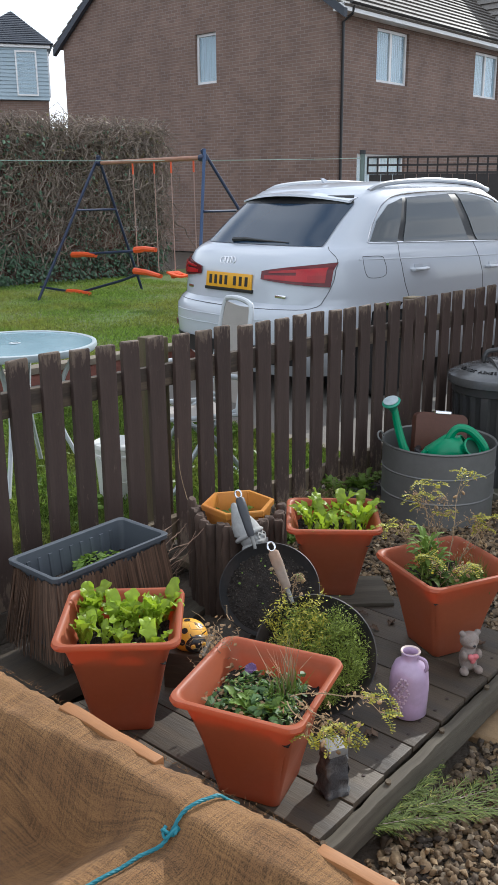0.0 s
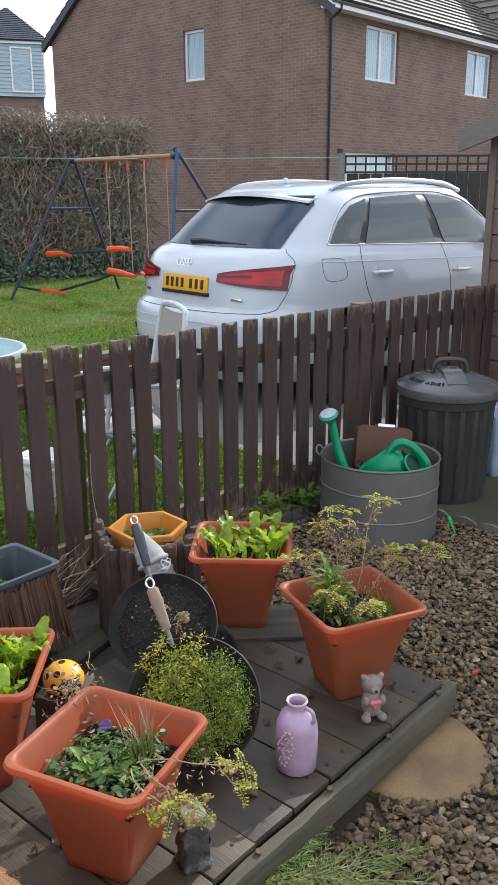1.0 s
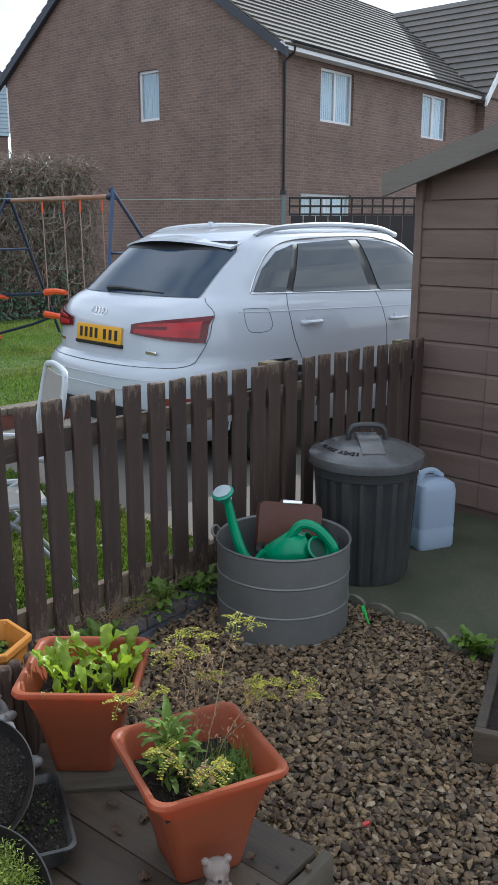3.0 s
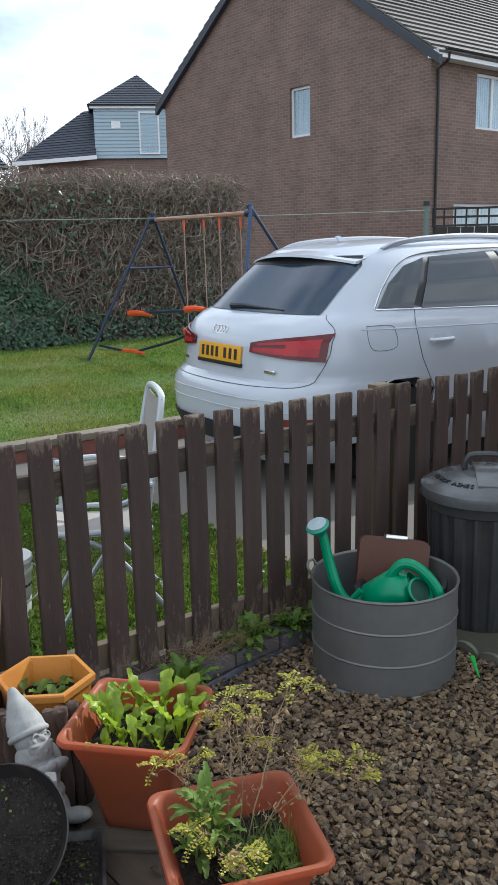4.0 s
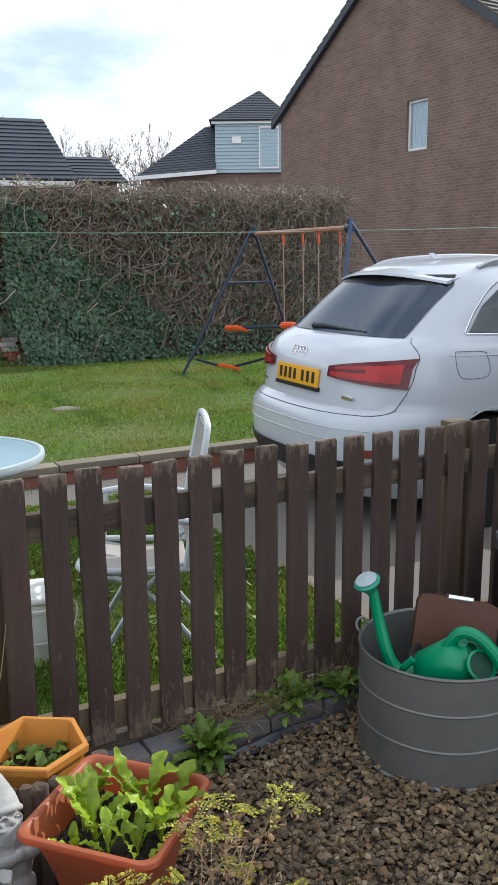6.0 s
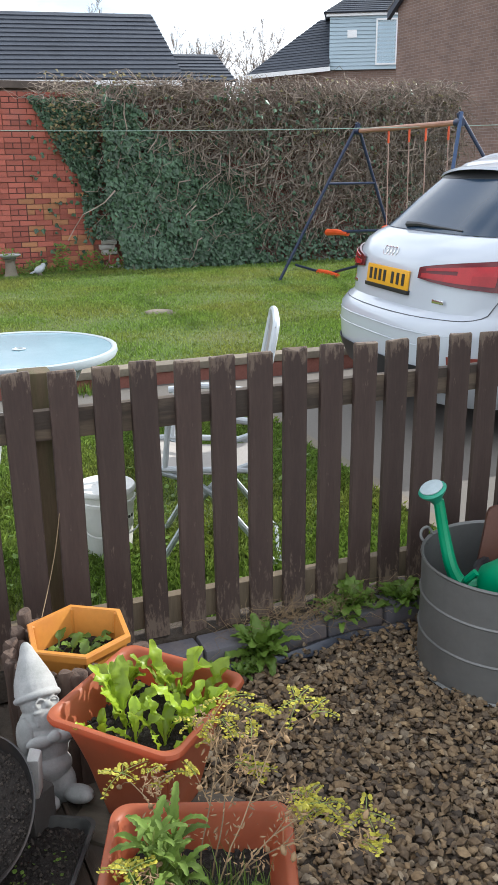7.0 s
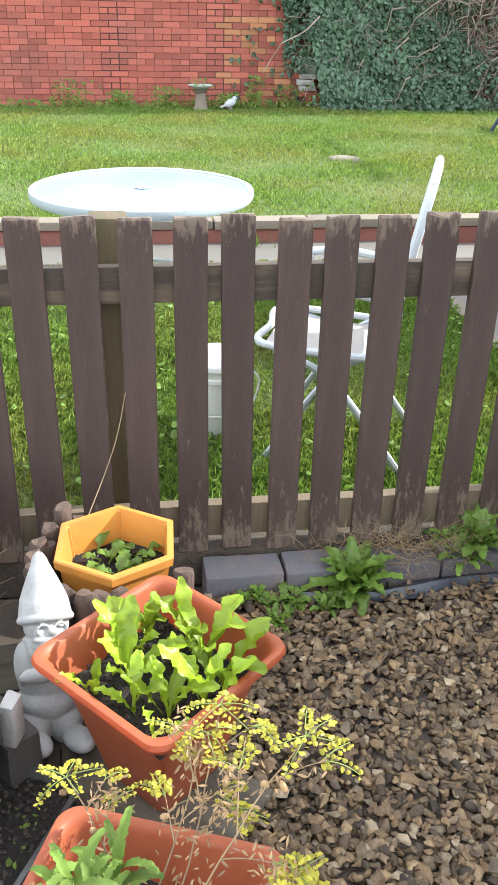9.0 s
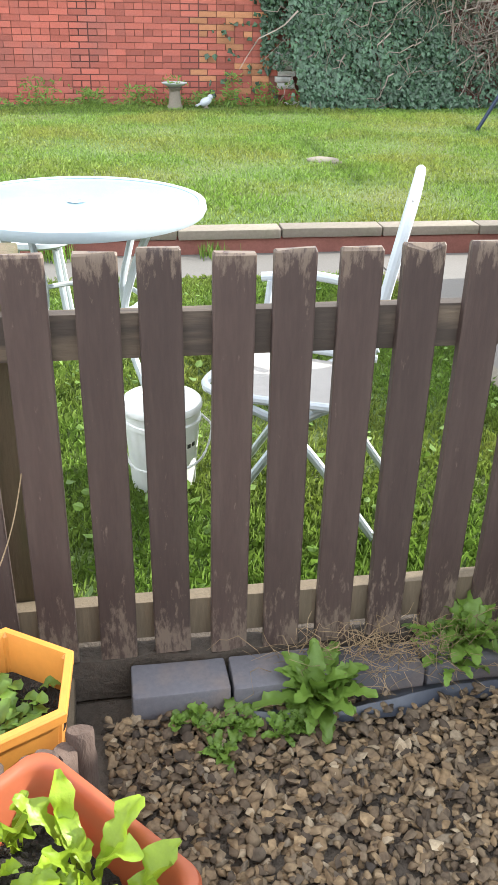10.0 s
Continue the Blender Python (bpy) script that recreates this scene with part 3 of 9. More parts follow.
far = thing("clad_house", farther(pose(-11.4, 39.4, 0, 0, 0, 16), 1.55), "farther house with pale blue cladding and blue-grey tiled roof", "house")
bm = bmesh.new()
box(bm, -3.4, 3.26, 0.15, 7.0, 0, 5.48)
part("wall", bm, M_BRICK_FAR2, far, smooth=0)
bm = bmesh.new()
for i in range(14):
    z = 5.5 + 0.152 * i
    rings(bm, [[Vector((x, y, z)) for x, y in ((0, -0.03), (3.31, -0.03), (3.31, 3), (0, 3))], [Vector((x, y, z + 0.15)) for x, y in ((0, 0.0), (3.29, 0.0), (3.29, 3), (0, 3))]])
part("cladding", bm, M_CLAD, far, smooth=0)
house_window(far, pose(1.95, -0.06, 5.66), 0.90, 1.80, 0, False)
house_window(far, pose(3.35, 0.05, 5.66, 0, 0, 90), 1.9, 1.80, 0.5, False)
bm = bmesh.new()
box(bm, 0.75, 1.15, -0.05, 0, 6.75, 7.05)
part("vent", bm, M_UPVC, far, smooth=0)
bm = bmesh.new()
box(bm, -0.15, 3.44, -0.12, 0.05, 7.58, 7.76)
part("fascia", bm, M_UPVC, far, smooth=0)
slope("hip_roof", (-0.25, -0.2, 7.72), (3.58, -0.2, 7.72), (2.0, 2.2, 9.36), (2.0, 2.2, 9.36), 0.22, M_SLATE, far, 0.03)
slope("hip_roof", (-0.25, 5.0, 7.72), (-0.25, -0.2, 7.72), (2.0, 2.2, 9.36), (2.0, 3.2, 9.36), 0.22, M_SLATE, far, 0.03)
slope("hip_roof", (3.58, -0.2, 7.72), (3.58, 5.0, 7.72), (2.0, 3.2, 9.36), (2.0, 2.2, 9.36), 0.22, M_SLATE, far, 0.03)
bm = bmesh.new()
box(bm, 1.80, 2.2, 1.3, 1.9, 8.72, 9.06)
for v in bm.verts:
    v.co.z += (v.co.y - 1.9) * 0.55
part("moss_patch", bm, M_MOSS, far, smooth=0)
slope("roof", (-3.5, -0.3, 5.36), (0.02, -0.3, 5.62), (0.02, 1.9, 7.82), (-0.5, 1.9, 7.74), 0.25, M_SLATE, far, 0.03)
bm = bmesh.new()
rings(bm, [[Vector((-3.6, y, 5.18 + z)) for y, z in ((-0.36, 0), (-0.36, 0.17), (-0.28, 0.17), (-0.28, 0))], [Vector((0.05, y, 5.44 + z)) for y, z in ((-0.36, 0), (-0.36, 0.17), (-0.28, 0.17), (-0.28, 0))]])
part("fascia", bm, M_UPVC, far, smooth=0)
bm = bmesh.new()
box(bm, -1.0, -0.55, -0.02, 0.06, 0, 0.55)
part("roof_window", bm, M_CARGLASS, far, "dark glass roof window", smooth=0, m=pose(-0.2, 0.55, 6.22, -46, 0, 0))

# the low house with the long dark roof
low = thing("bungalow", pose(-20.0, 27.9, 0, 0, 0, 31), "low house with a long dark tiled roof and white fascia", "house")
bm = bmesh.new()
box(bm, -4, 6.2, 0.4, 6.4, 0, 4.4)
part("wall", bm, M_BRICK_FAR2, low, smooth=0)
slope("roof", (-5, 0, 4.55), (6.8, 0, 4.62), (5.75, 2.9, 7.15), (-5, 2.9, 7.25), 0.26, M_SLATE, low, 0.045)
slope("roof", (6.8, 0, 4.62), (6.8, 6.4, 4.62), (5.75, 3.2, 7.15), (5.75, 2.9, 7.15), 0.26, M_SLATE, low, 0.045)
slope("roof", (5.75, 6.4, 4.6), (-5, 6.4, 4.6), (-5, 2.9, 7.25), (5.75, 2.9, 7.15), 0.26, M_SLATE, low, 0.045)
slope("lower_roof", (5.6, 0.9, 4.62), (8.8, 0.9, 4.62), (8.2, 2.6, 5.72), (5.5, 2.6, 5.72), 0.26, M_SLATE, low, 0.045)
bm = bmesh.new()
box(bm, 6.2, 8.4, 1.1, 5, 0, 4.6)
part("extension_wall", bm, M_BRICK_FAR2, low, smooth=0)
bm = bmesh.new()
box(bm, -5, 6.7, -0.06, 0.0, 4.36, 4.55)
part("fascia", bm, M_UPVC, low, smooth=0)

# ---- the garden wall, ivy and low kerb of the upper lawn ----
lawn_kerb = thing("lawn_kerb", G, "low brick kerb with weathered coping holding the lawn", "kerb", kind="structure")
bm = bmesh.new()
box(bm, -0.108, 0.108, -0.05, 0.05, 0.02, 0.135, 0.004)
kb = part("brick", bm, M_REDBRICK, lawn_kerb)
bm = bmesh.new()
box(bm, -0.298, 0.298, -0.065, 0.075, 0.14, 0.195, 0.008)
kc = part("coping_stone", bm, M_COPING, lawn_kerb)
for i in range(46):
    m = pose(-5.0 + 0.222 * i, 3.46, random.uniform(-0.003, 0.003), 0, 0, random.uniform(-1, 1))
    if i:
        alike("brick", kb, m, lawn_kerb)
    else:
        kb.matrix_basis = m
for i in range(17):
    m = pose(-5.0 + 0.605 * i, 3.455 + random.uniform(-0.004, 0.004), random.uniform(-0.004, 0.004), random.uniform(-1, 1), 0, random.uniform(-0.5, 0.5))
    if i:
        alike("coping_stone", kc, m, lawn_kerb)
    else:
        kc.matrix_basis = m
bm = bmesh.new()
box(bm, -30, 5.1, 3.405, 3.505, -0.03, 0.132)
part("backing", bm, M_MORTAR, lawn_kerb, smooth=0)

# brick garden wall
WALL_V = 10.30
brick_wall = thing("wall_garden", G, "old red brick garden wall with patched brickwork", "wall", kind="structure")
bm = bmesh.new()
box(bm, -14, 2.45, WALL_V + 0.012, WALL_V + 0.23, -0.03, 2.50)
part("core", bm, M_MORTAR, brick_wall, smooth=0)
bm = bmesh.new()
box(bm, -14, 2.05, WALL_V - 0.02, WALL_V + 0.26, 2.56, 2.66, 0.01)
part("coping", bm, material("dark_wall_coping", (0.10, 0.075, 0.065), 0.9, vary=0.4, fine=20, bump=0.5), brick_wall, smooth=0)
# upright bands where the wall was toothed in, with wide dark joints
M_OLDJOINT = material("dark_open_joint", (0.12, 0.05, 0.042), 0.95, vary=0.3, fine=60, bump=0.4)
BANDS = ((-0.60, -0.30), (0.76, 1.06))
for u0, u1 in BANDS:
    bm = bmesh.new()
    box(bm, u0 - 0.01, u1 + 0.01, WALL_V + 0.006, WALL_V + 0.02, 0.10, 2.50)
    part("dark_joint", bm, M_OLDJOINT, brick_wall, smooth=0)
joined = []
proto = {}
def lay(u, z, w, face, mat, part_it=True):
    wide = any(u0 - 0.03 < u < u1 + 0.03 for u0, u1 in BANDS)
    gap, tall = (0.008, 0.0305) if wide else (0.004, 0.0335)
    if part_it:
        k = (round(w, 3), mat.name, wide)
        m = pose(u, face + random.uniform(-0.004, 0.003), z, random.uniform(-0.6, 0.6), random.uniform(-0.5, 0.5), random.uniform(-0.8, 0.8))
        if k not in proto:
            b = bmesh.new()
            box(b, -w / 2 + gap, w / 2 - gap, 0, 0.1, -tall, tall)
            proto[k] = part("brick", b, mat, brick_wall, smooth=0, m=m)
        else:
            alike("brick", proto[k], m, brick_wall)
    else:
        joined.append((u, z, w, face + random.uniform(-0.004, 0.003), gap, tall))
for row in range(33):
    z = 0.14 + 0.0735 * row
    odd = row % 2
    header = row % 4 == 3
    step = 0.1135 if header else 0.227
    n = int(4.6 / step)
    for i in range(n):
        u = -2.55 + step * (i + 0.5 * odd)
        if u > 1.93:
            continue
        patched = 0.95 < u < 1.95 and z < 1.25
        lay(u, z, step, WALL_V, M_ORANGEBRICK if patched and random.random() < 0.45 else M_REDBRICK, u > 0.05 and z < 1.95)
verts, faces = [], []
for u, z, w, face, gap, tall in joined:
    b = len(verts)
    for y in (face, face + 0.1):
        verts += [(u - w / 2 + gap, y, z - tall), (u + w / 2 - gap, y, z - tall), (u + w / 2 - gap, y, z + tall), (u - w / 2 + gap, y, z + tall)]
    faces += [(b, b + 1, b + 2, b + 3), (b, b + 4, b + 5, b + 1), (b + 1, b + 5, b + 6, b + 2), (b + 2, b + 6, b + 7, b + 3), (b + 3, b + 7, b + 4, b)]
tagged(soup("bricks", verts, faces, M_REDBRICK, brick_wall), kind="stuff")
# the broken, limewashed end of the wall
for row in range(9):
    z = 0.14 + 0.0735 * row
    b = bmesh.new()
    box(b, -0.11, 0.11, 0, 0.24, -0.033, 0.033, 0.006)
    part("end_brick", b, M_STONEWHITE if row not in (1, 2) else M_REDBRICK, brick_wall, m=pose(2.06 + 0.03 * (row % 2) + max(0, 3 - row) * 0.05, WALL_V - 0.10, z, 0, 0, random.uniform(-4, 4)))

# the old wall under the ivy and the dead climber over it
IVY_V = 9.98
ivy_wall = thing("wall_ivy", G, "old stone wall overgrown with climbers", "wall", kind="structure")
bm = bmesh.new()
box(bm, 2.3, 7.62, IVY_V, IVY_V + 0.35, -0.03, 2.45)
part("core", bm, M_MORTAR, ivy_wall, smooth=0)
bm = bmesh.new()
for r in range(17):
    z, u = 0.9 + 0.09 * r, 6.9 + 0.1 * (r % 2)
    while u < 7.6:
        w = random.uniform(0.12, 0.24)
        box(bm, u, min(u + w - 0.012, 7.66), IVY_V - random.uniform(0.01, 0.03), IVY_V + 0.1, z, z + 0.078)
        u += w
tagged(part("stones", bm, M_STONEWHITE, ivy_wall, smooth=0), kind="stuff")


def leaf_soup(name, centres, normals, size, mat, parent, shape="ivy", droop=0.0):
    """Many small leaves at once: folded five-point blades facing about along their normals."""
    n = len(centres)
    out = {"ivy": [(0, -0.45), (0.48, -0.15), (0.30, 0.12), (0, 0.62), (-0.30, 0.12), (-0.48, -0.15)],
           "round": [(0, -0.5), (0.33, -0.2), (0.33, 0.2), (0, 0.5), (-0.33, 0.2), (-0.33, -0.2)],
           "long": [(0, -0.5), (0.13, -0.2), (0.13, 0.15), (0, 0.6), (-0.13, 0.15), (-0.13, -0.2)]}[shape]
    base = np.array([(x, y, -abs(x) * 0.35) for x, y in out])
    nrm = normals + rng.normal(0, 0.35, (n, 3))
    nrm /= np.linalg.norm(nrm, axis=1, keepdims=True)
    t = rng.normal(0, 1, (n, 3)) + np.array([0, 0, -droop])
    t -= nrm * (t * nrm).sum(1, keepdims=True)
    t /= np.linalg.norm(t, axis=1, keepdims=True)
    s = np.cross(t, nrm)
    sz = size * rng.uniform(0.6, 1.25, (n, 1, 1))
    v = centres[:, None, :] + sz * (base[None, :, 0:1] * s[:, None, :] + base[None, :, 1:2] * t[:, None, :] + base[None, :, 2:3] * nrm[:, None, :])
    idx = np.arange(n)[:, None] * 6
    quads = np.concatenate([idx + np.array([[0, 1, 2, 3]]), idx + np.array([[0, 3, 4, 5]])])
    return soup(name, v.reshape(-1, 3), quads, mat, parent)


def twig_soup(name, starts, ends, sag, r, mat, parent, seg=6, wob=0.08):
    """Many thin bent twigs at once, each a three-sided tube."""
    n = len(starts)
    t = np.linspace(0, 1, seg)[None, :, None]
    p = starts[:, None] * (1 - t) + ends[:, None] * t
    p = p + np.array([0, 0, -1.0]) * (sag[:, None, None] * (t * (1 - t) * 4))
    p[:, 1:-1] += rng.normal(0, wob, (n, seg - 2, 3)) * np.linalg.norm(ends - starts, axis=1)[:, None, None]
    rad = r[:, None, None] * (1 - 0.6 * t)
    ang = np.array([0, 2.094, 4.189])
    d = ends - starts
    d /= np.linalg.norm(d, axis=1, keepdims=True) + 1e-9
    a = np.cross(d, np.array([0.31, 0.2, 0.93]))
    a /= np.linalg.norm(a, axis=1, keepdims=True) + 1e-9
    b = np.cross(d, a)
    ringv = p[:, :, None, :] + rad[..., None] * (np.cos(ang)[None, None, :, None] * a[:, None, None, :] + np.sin(ang)[None, None, :, None] * b[:, None, None, :])
    f = []
    for i in range(seg - 1):
        for k in range(3):
            j = (k + 1) % 3
            f.append((i * 3 + k, i * 3 + j, (i + 1) * 3 + j, (i + 1) * 3 + k))
    f = np.array(f)[None] + (np.arange(n) * seg * 3)[:, None, None]
    return soup(name, ringv.reshape(-1, 3), f.reshape(-1, 4), mat, parent)


climber = tagged(thing("climber", G), "tangled climber of dead brown stems with green ivy", "climbing plant", kind="stuff")


def wall_bulge(u, z):
    """How far the growth stands off the wall."""
    return 0.10 + 0.16 * np.clip(np.sin(u * 1.3 + 0.8) * 0.5 + np.sin(z * 2.1 + u * 0.7) * 0.5 + 0.55, 0, 1.3) + 0.05 * np.sin(u * 6.1 + z * 2.0) * np.sin(z * 7.3 - u)


def ivy_mask(u, z):
    """Where the live ivy is dense: the lower middle, thinning to the end of the wall and at the top."""
    edge = np.interp(z, [0, 0.54, 1.26, 1.67, 2.0, 2.4], [4.5, 4.42, 4.08, 3.62, 2.6, 2.2]) + 0.14 * np.sin(z * 9 + 1) + 0.1 * np.sin(z * 23 + u * 5)
    low = 1.95 + np.clip(1.4 - z, 0, 2) * 0.2
    return (u < edge) & (u > low - np.clip(z - 0.9, 0, 2) * 0.55)


n = 17000
u, z = rng.uniform(1.05, 5.2, n), rng.uniform(0.15, 2.45, n)
keep = ivy_mask(u, z) | (rng.random(n) < 0.03)
u, z = u[keep], z[keep]
v = np.where(u < 2.0, WALL_V - 0.03, IVY_V - wall_bulge(u, z) - 0.06 * np.clip((4.2 - u) * 0.6, 0, 1)) - rng.uniform(0, 0.07, len(u))
leaf_soup("ivy_leaves", np.stack([u, v, z], 1), np.tile([0.2, -1.0, 0.35], (len(u), 1)), 0.072, M_IVY, climber, droop=1.2)
n = 1500
u, z = rng.uniform(1.75, 2.5, n), rng.uniform(0.55, 2.6, n)
v = WALL_V - 0.04 - np.clip((u - 1.8) / 0.6, 0, 1) * 0.42 - rng.uniform(0, 0.08, n)
leaf_soup("ivy_leaves", np.stack([u, v, z], 1), np.tile([-0.1, -1.0, 0.35], (n, 1)), 0.062, M_IVY, climber, droop=1.2)
n = 7000
u, z = rng.uniform(3.6, 7.75, n), rng.uniform(0.3, 2.62, n)
clump = np.sin(u * 5.1 + np.sin(z * 4.0)) * np.sin(z * 5.7 + np.sin(u * 3.0)) + rng.normal(0, 0.35, n)
ok = (clump > 0.05) & (rng.random(n) < np.interp(z, [0.5, 1.0, 1.6], [1.0, 0.75, 0.28])) & ~((u > 6.85) & (z > 0.95) & (rng.random(n) < 0.7))
u, z = u[ok], z[ok]
v = IVY_V - 0.03 - rng.uniform(0, 0.26, len(u))
leaf_soup("ivy_leaves", np.stack([u, v, z], 1), np.tile([0.2, -1.0, 0.35], (len(u), 1)), 0.055, M_IVY, climber, droop=1.2)
n = 2200
u, z = rng.uniform(2.2, 7.6, n), rng.uniform(0.12, 0.62, n) ** 1.0
v = IVY_V - wall_bulge(u, z) - rng.uniform(0, 0.35, n) * np.clip(0.75 - z, 0, 1)
leaf_soup("ivy_leaves", np.stack([u, v, z], 1), np.tile([0.2, -0.8, 0.6], (n, 1)), 0.06, M_IVY, climber, droop=0.8)
n = 2600
u, z = rng.uniform(1.3, 7.7, n), 2.2 + rng.normal(0, 0.28, n)
v = IVY_V - 0.05 - rng.uniform(-0.25, 0.22, n)
leaf_soup("dry_leaves", np.stack([u, v, np.clip(z, 1.2, 2.74)], 1), np.tile([0.1, -0.6, 0.7], (n, 1)), 0.05, M_IVYOLD, climber, droop=0.5)
n = 6200
u, z = rng.uniform(2.1, 7.75, n), 0.3 + 2.38 * rng.random(n) ** 0.75
keep = ~ivy_mask(u, z) | (rng.random(n) < 0.15)
u, z = u[keep], z[keep]
s = np.stack([u, IVY_V - 0.02 - rng.uniform(0.0, 0.24, len(u)), z], 1)
e = s + np.stack([rng.normal(0, 0.30, len(u)), rng.normal(0, 0.08, len(u)), rng.normal(-0.12, 0.28, len(u))], 1)
e[:, 2] = np.clip(e[:, 2], 0.15, 2.78)
e[:, 1] = np.clip(e[:, 1], IVY_V - 0.34, IVY_V + 0.1)
twig_soup("stems", s, e, rng.uniform(-0.06, 0.12, len(u)), rng.uniform(0.004, 0.012, len(u)), M_BARK, climber)
n = 900
u = rng.uniform(1.2, 7.7, n)
s = np.stack([u, IVY_V + rng.uniform(-0.25, 0.3, n), rng.uniform(2.35, 2.62, n)], 1)
e = s + np.stack([rng.normal(0, 0.3, n), rng.normal(0, 0.1, n), rng.uniform(-0.1, 0.18, n)], 1)
e[:, 2] = np.clip(e[:, 2], 2.3, 2.72)
twig_soup("stems", s, e, rng.uniform(-0.1, 0.05, n), rng.uniform(0.003, 0.009, n), M_BARK, climber)

# ---- the parked car ----
CAR = pose(-0.133 - 0.12 * 0.755, 6.518 - 0.12 * 0.656, 0.02, 0, 0, 41.5)
car = thing("car", CAR, "white compact SUV parked on the drive, seen from behind", "car")
WID = [(0.2, 0.80), (0.3, 0.86), (0.42, 0.895), (0.6, 0.905), (0.75, 0.905), (0.88, 0.90), (0.98, 0.882), (1.06, 0.855), (1.12, 0.825), (1.165, 0.795), (1.3, 0.745), (1.44, 0.675), (1.49, 0.63)]
REAR = [(0.2, 0.16), (0.3, 0.06), (0.42, 0.01), (0.55, 0.0), (0.66, 0.01), (0.70, 0.045), (0.735, 0.10), (0.88, 0.115), (0.98, 0.135), (1.06, 0.19), (1.10, 0.25), (1.135, 0.34), (1.165, 0.375), (1.3, 0.53), (1.44, 0.70), (1.49, 0.76)]
FRONT = [(0.2, 4.15), (0.42, 4.36), (0.6, 4.38), (0.75, 4.33), (0.9, 4.1), (1.0, 3.60), (1.06, 3.38), (1.165, 3.22), (1.3, 3.04), (1.44, 2.82), (1.49, 2.72)]


def table(rows, z):
    return float(np.interp(z, [r[0] for r in rows], [r[1] for r in rows]))


POW = 3.4


def spans(z):
    """How far the rounding of the plan reaches in from the rear and from the front."""
    return float(np.interp(z, [0.9, 1.15, 1.5], [1.0, 0.75, 0.55])), float(np.interp(z, [0.9, 1.15, 1.5], [1.3, 0.9, 0.5]))


def car_side(x, z, out=0.0):
    """Half the car's width at x and z."""
    w, r, f = table(WID, z), table(REAR, z), table(FRONT, z)
    for edge, span, s in ((r, spans(z)[0], 1), (f, spans(z)[1], -1)):
        d = (x - edge) * s
        if d < span:
            d = max(d, 0.0)
            w *= max(0.0, 1 - abs(1 - d / span) ** POW) ** (1 / POW)
    return w + out


def car_rear(y, z, out=0.0):
    """The x of the car's rear face at y and z."""
    w, r = table(WID, z), table(REAR, z)
    q = min(abs(y) / w, 1.0)
    return r + spans(z)[0] * (1 - (1 - q ** POW) ** (1 / POW)) - out


def car_loop(z):
    w, r, f = table(WID, z), table(REAR, z), table(FRONT, z)
    half = []
    lr, lf = spans(z)
    for i in range(13):
        a = math.pi / 2 * i / 12
        half.append((r + lr * (1 - math.cos(a) ** (2 / POW)), w * math.sin(a) ** (2 / POW)))
    x0, x1 = r + lr, f - lf
    for i in range(1, 12):
        half.append((x0 + (x1 - x0) * i / 12, w))
    for i in range(10):
        a = math.pi / 2 * (1 - i / 9)
        half.append((f - lf + lf * math.cos(a) ** (2 / POW), w * math.sin(a) ** (2 / POW)))
    return [Vector((x, -y, z)) for x, y in half] + [Vector((x, y, z)) for x, y in half[-2:0:-1]]


def roof_loop(s, z):
    """Loops that close the roof: the top loop drawn in towards its middle."""
    base = car_loop(1.49)
    return [Vector((1.70 + (p.x - 1.70) * s, p.y * s, z - 0.03 * max(0, 1.5 - (1.70 + (p.x - 1.70) * s)) - 0.02 * max(0, (1.70 + (p.x - 1.70) * s) - 2.0))) for p in base]


bm = bmesh.new()
zs = [0.2, 0.26, 0.34, 0.42, 0.48, 0.55, 0.61, 0.66, 0.685, 0.70, 0.718, 0.735, 0.78, 0.83, 0.88, 0.93, 0.98, 1.02, 1.06, 1.08, 1.10, 1.12, 1.135, 1.15, 1.165, 1.21, 1.26, 1.31, 1.36, 1.40, 1.44, 1.49]
loops = [car_loop(z) for z in zs] + [roof_loop(0.985, 1.512), roof_loop(0.95, 1.533), roof_loop(0.88, 1.552), roof_loop(0.75, 1.568), roof_loop(0.5, 1.582), roof_loop(0.2, 1.588)]
rings(bm, loops)
WHEELS = (0.93, 3.53)
gone = [f for f in bm.faces if any(((f.calc_center_median().x - x) ** 2 + (f.calc_center_median().z - 0.34) ** 2) < 0.375 ** 2 for x in WHEELS) and abs(f.calc_center_median().y) > 0.7 and f.calc_center_median().z < 0.8]
bmesh.ops.delete(bm, geom=gone, context="FACES")
body = part("body", bm, M_CARPAINT, car, "glossy white bodywork", smooth=42)


def panel(name, rows, mat, parent=body, label="", thick=0.006, smooth=30):
    """A skin laid on the body: rows of points, given a little thickness inwards towards the car's middle."""
    bm2 = bmesh.new()
    vs = [[bm2.verts.new(p) for p in r] for r in rows]
    for a, b in zip(vs, vs[1:]):
        for i in range(len(a) - 1):
            bm2.faces.new((a[i], a[i + 1], b[i + 1], b[i]))
    bmesh.ops.recalc_face_normals(bm2, faces=bm2.faces[:])
    mid = Vector((2.0, 0, 0.9))
    f0 = bm2.faces[:][0]
    if f0.normal.dot(f0.calc_center_median() - mid) < 0:
        bmesh.ops.reverse_faces(bm2, faces=bm2.faces[:])
    back = bmesh.ops.extrude_face_region(bm2, geom=bm2.faces[:])
    moved = [g for g in back["geom"] if isinstance(g, bmesh.types.BMVert)]
    for vtx in moved:
        d = (vtx.co - Vector((min(max(vtx.co.x, 1.2), 3.0), 0, vtx.co.z)))
        vtx.co += d.normalized() * thick
    return part(name, bm2, mat, parent, label, smooth=smooth)


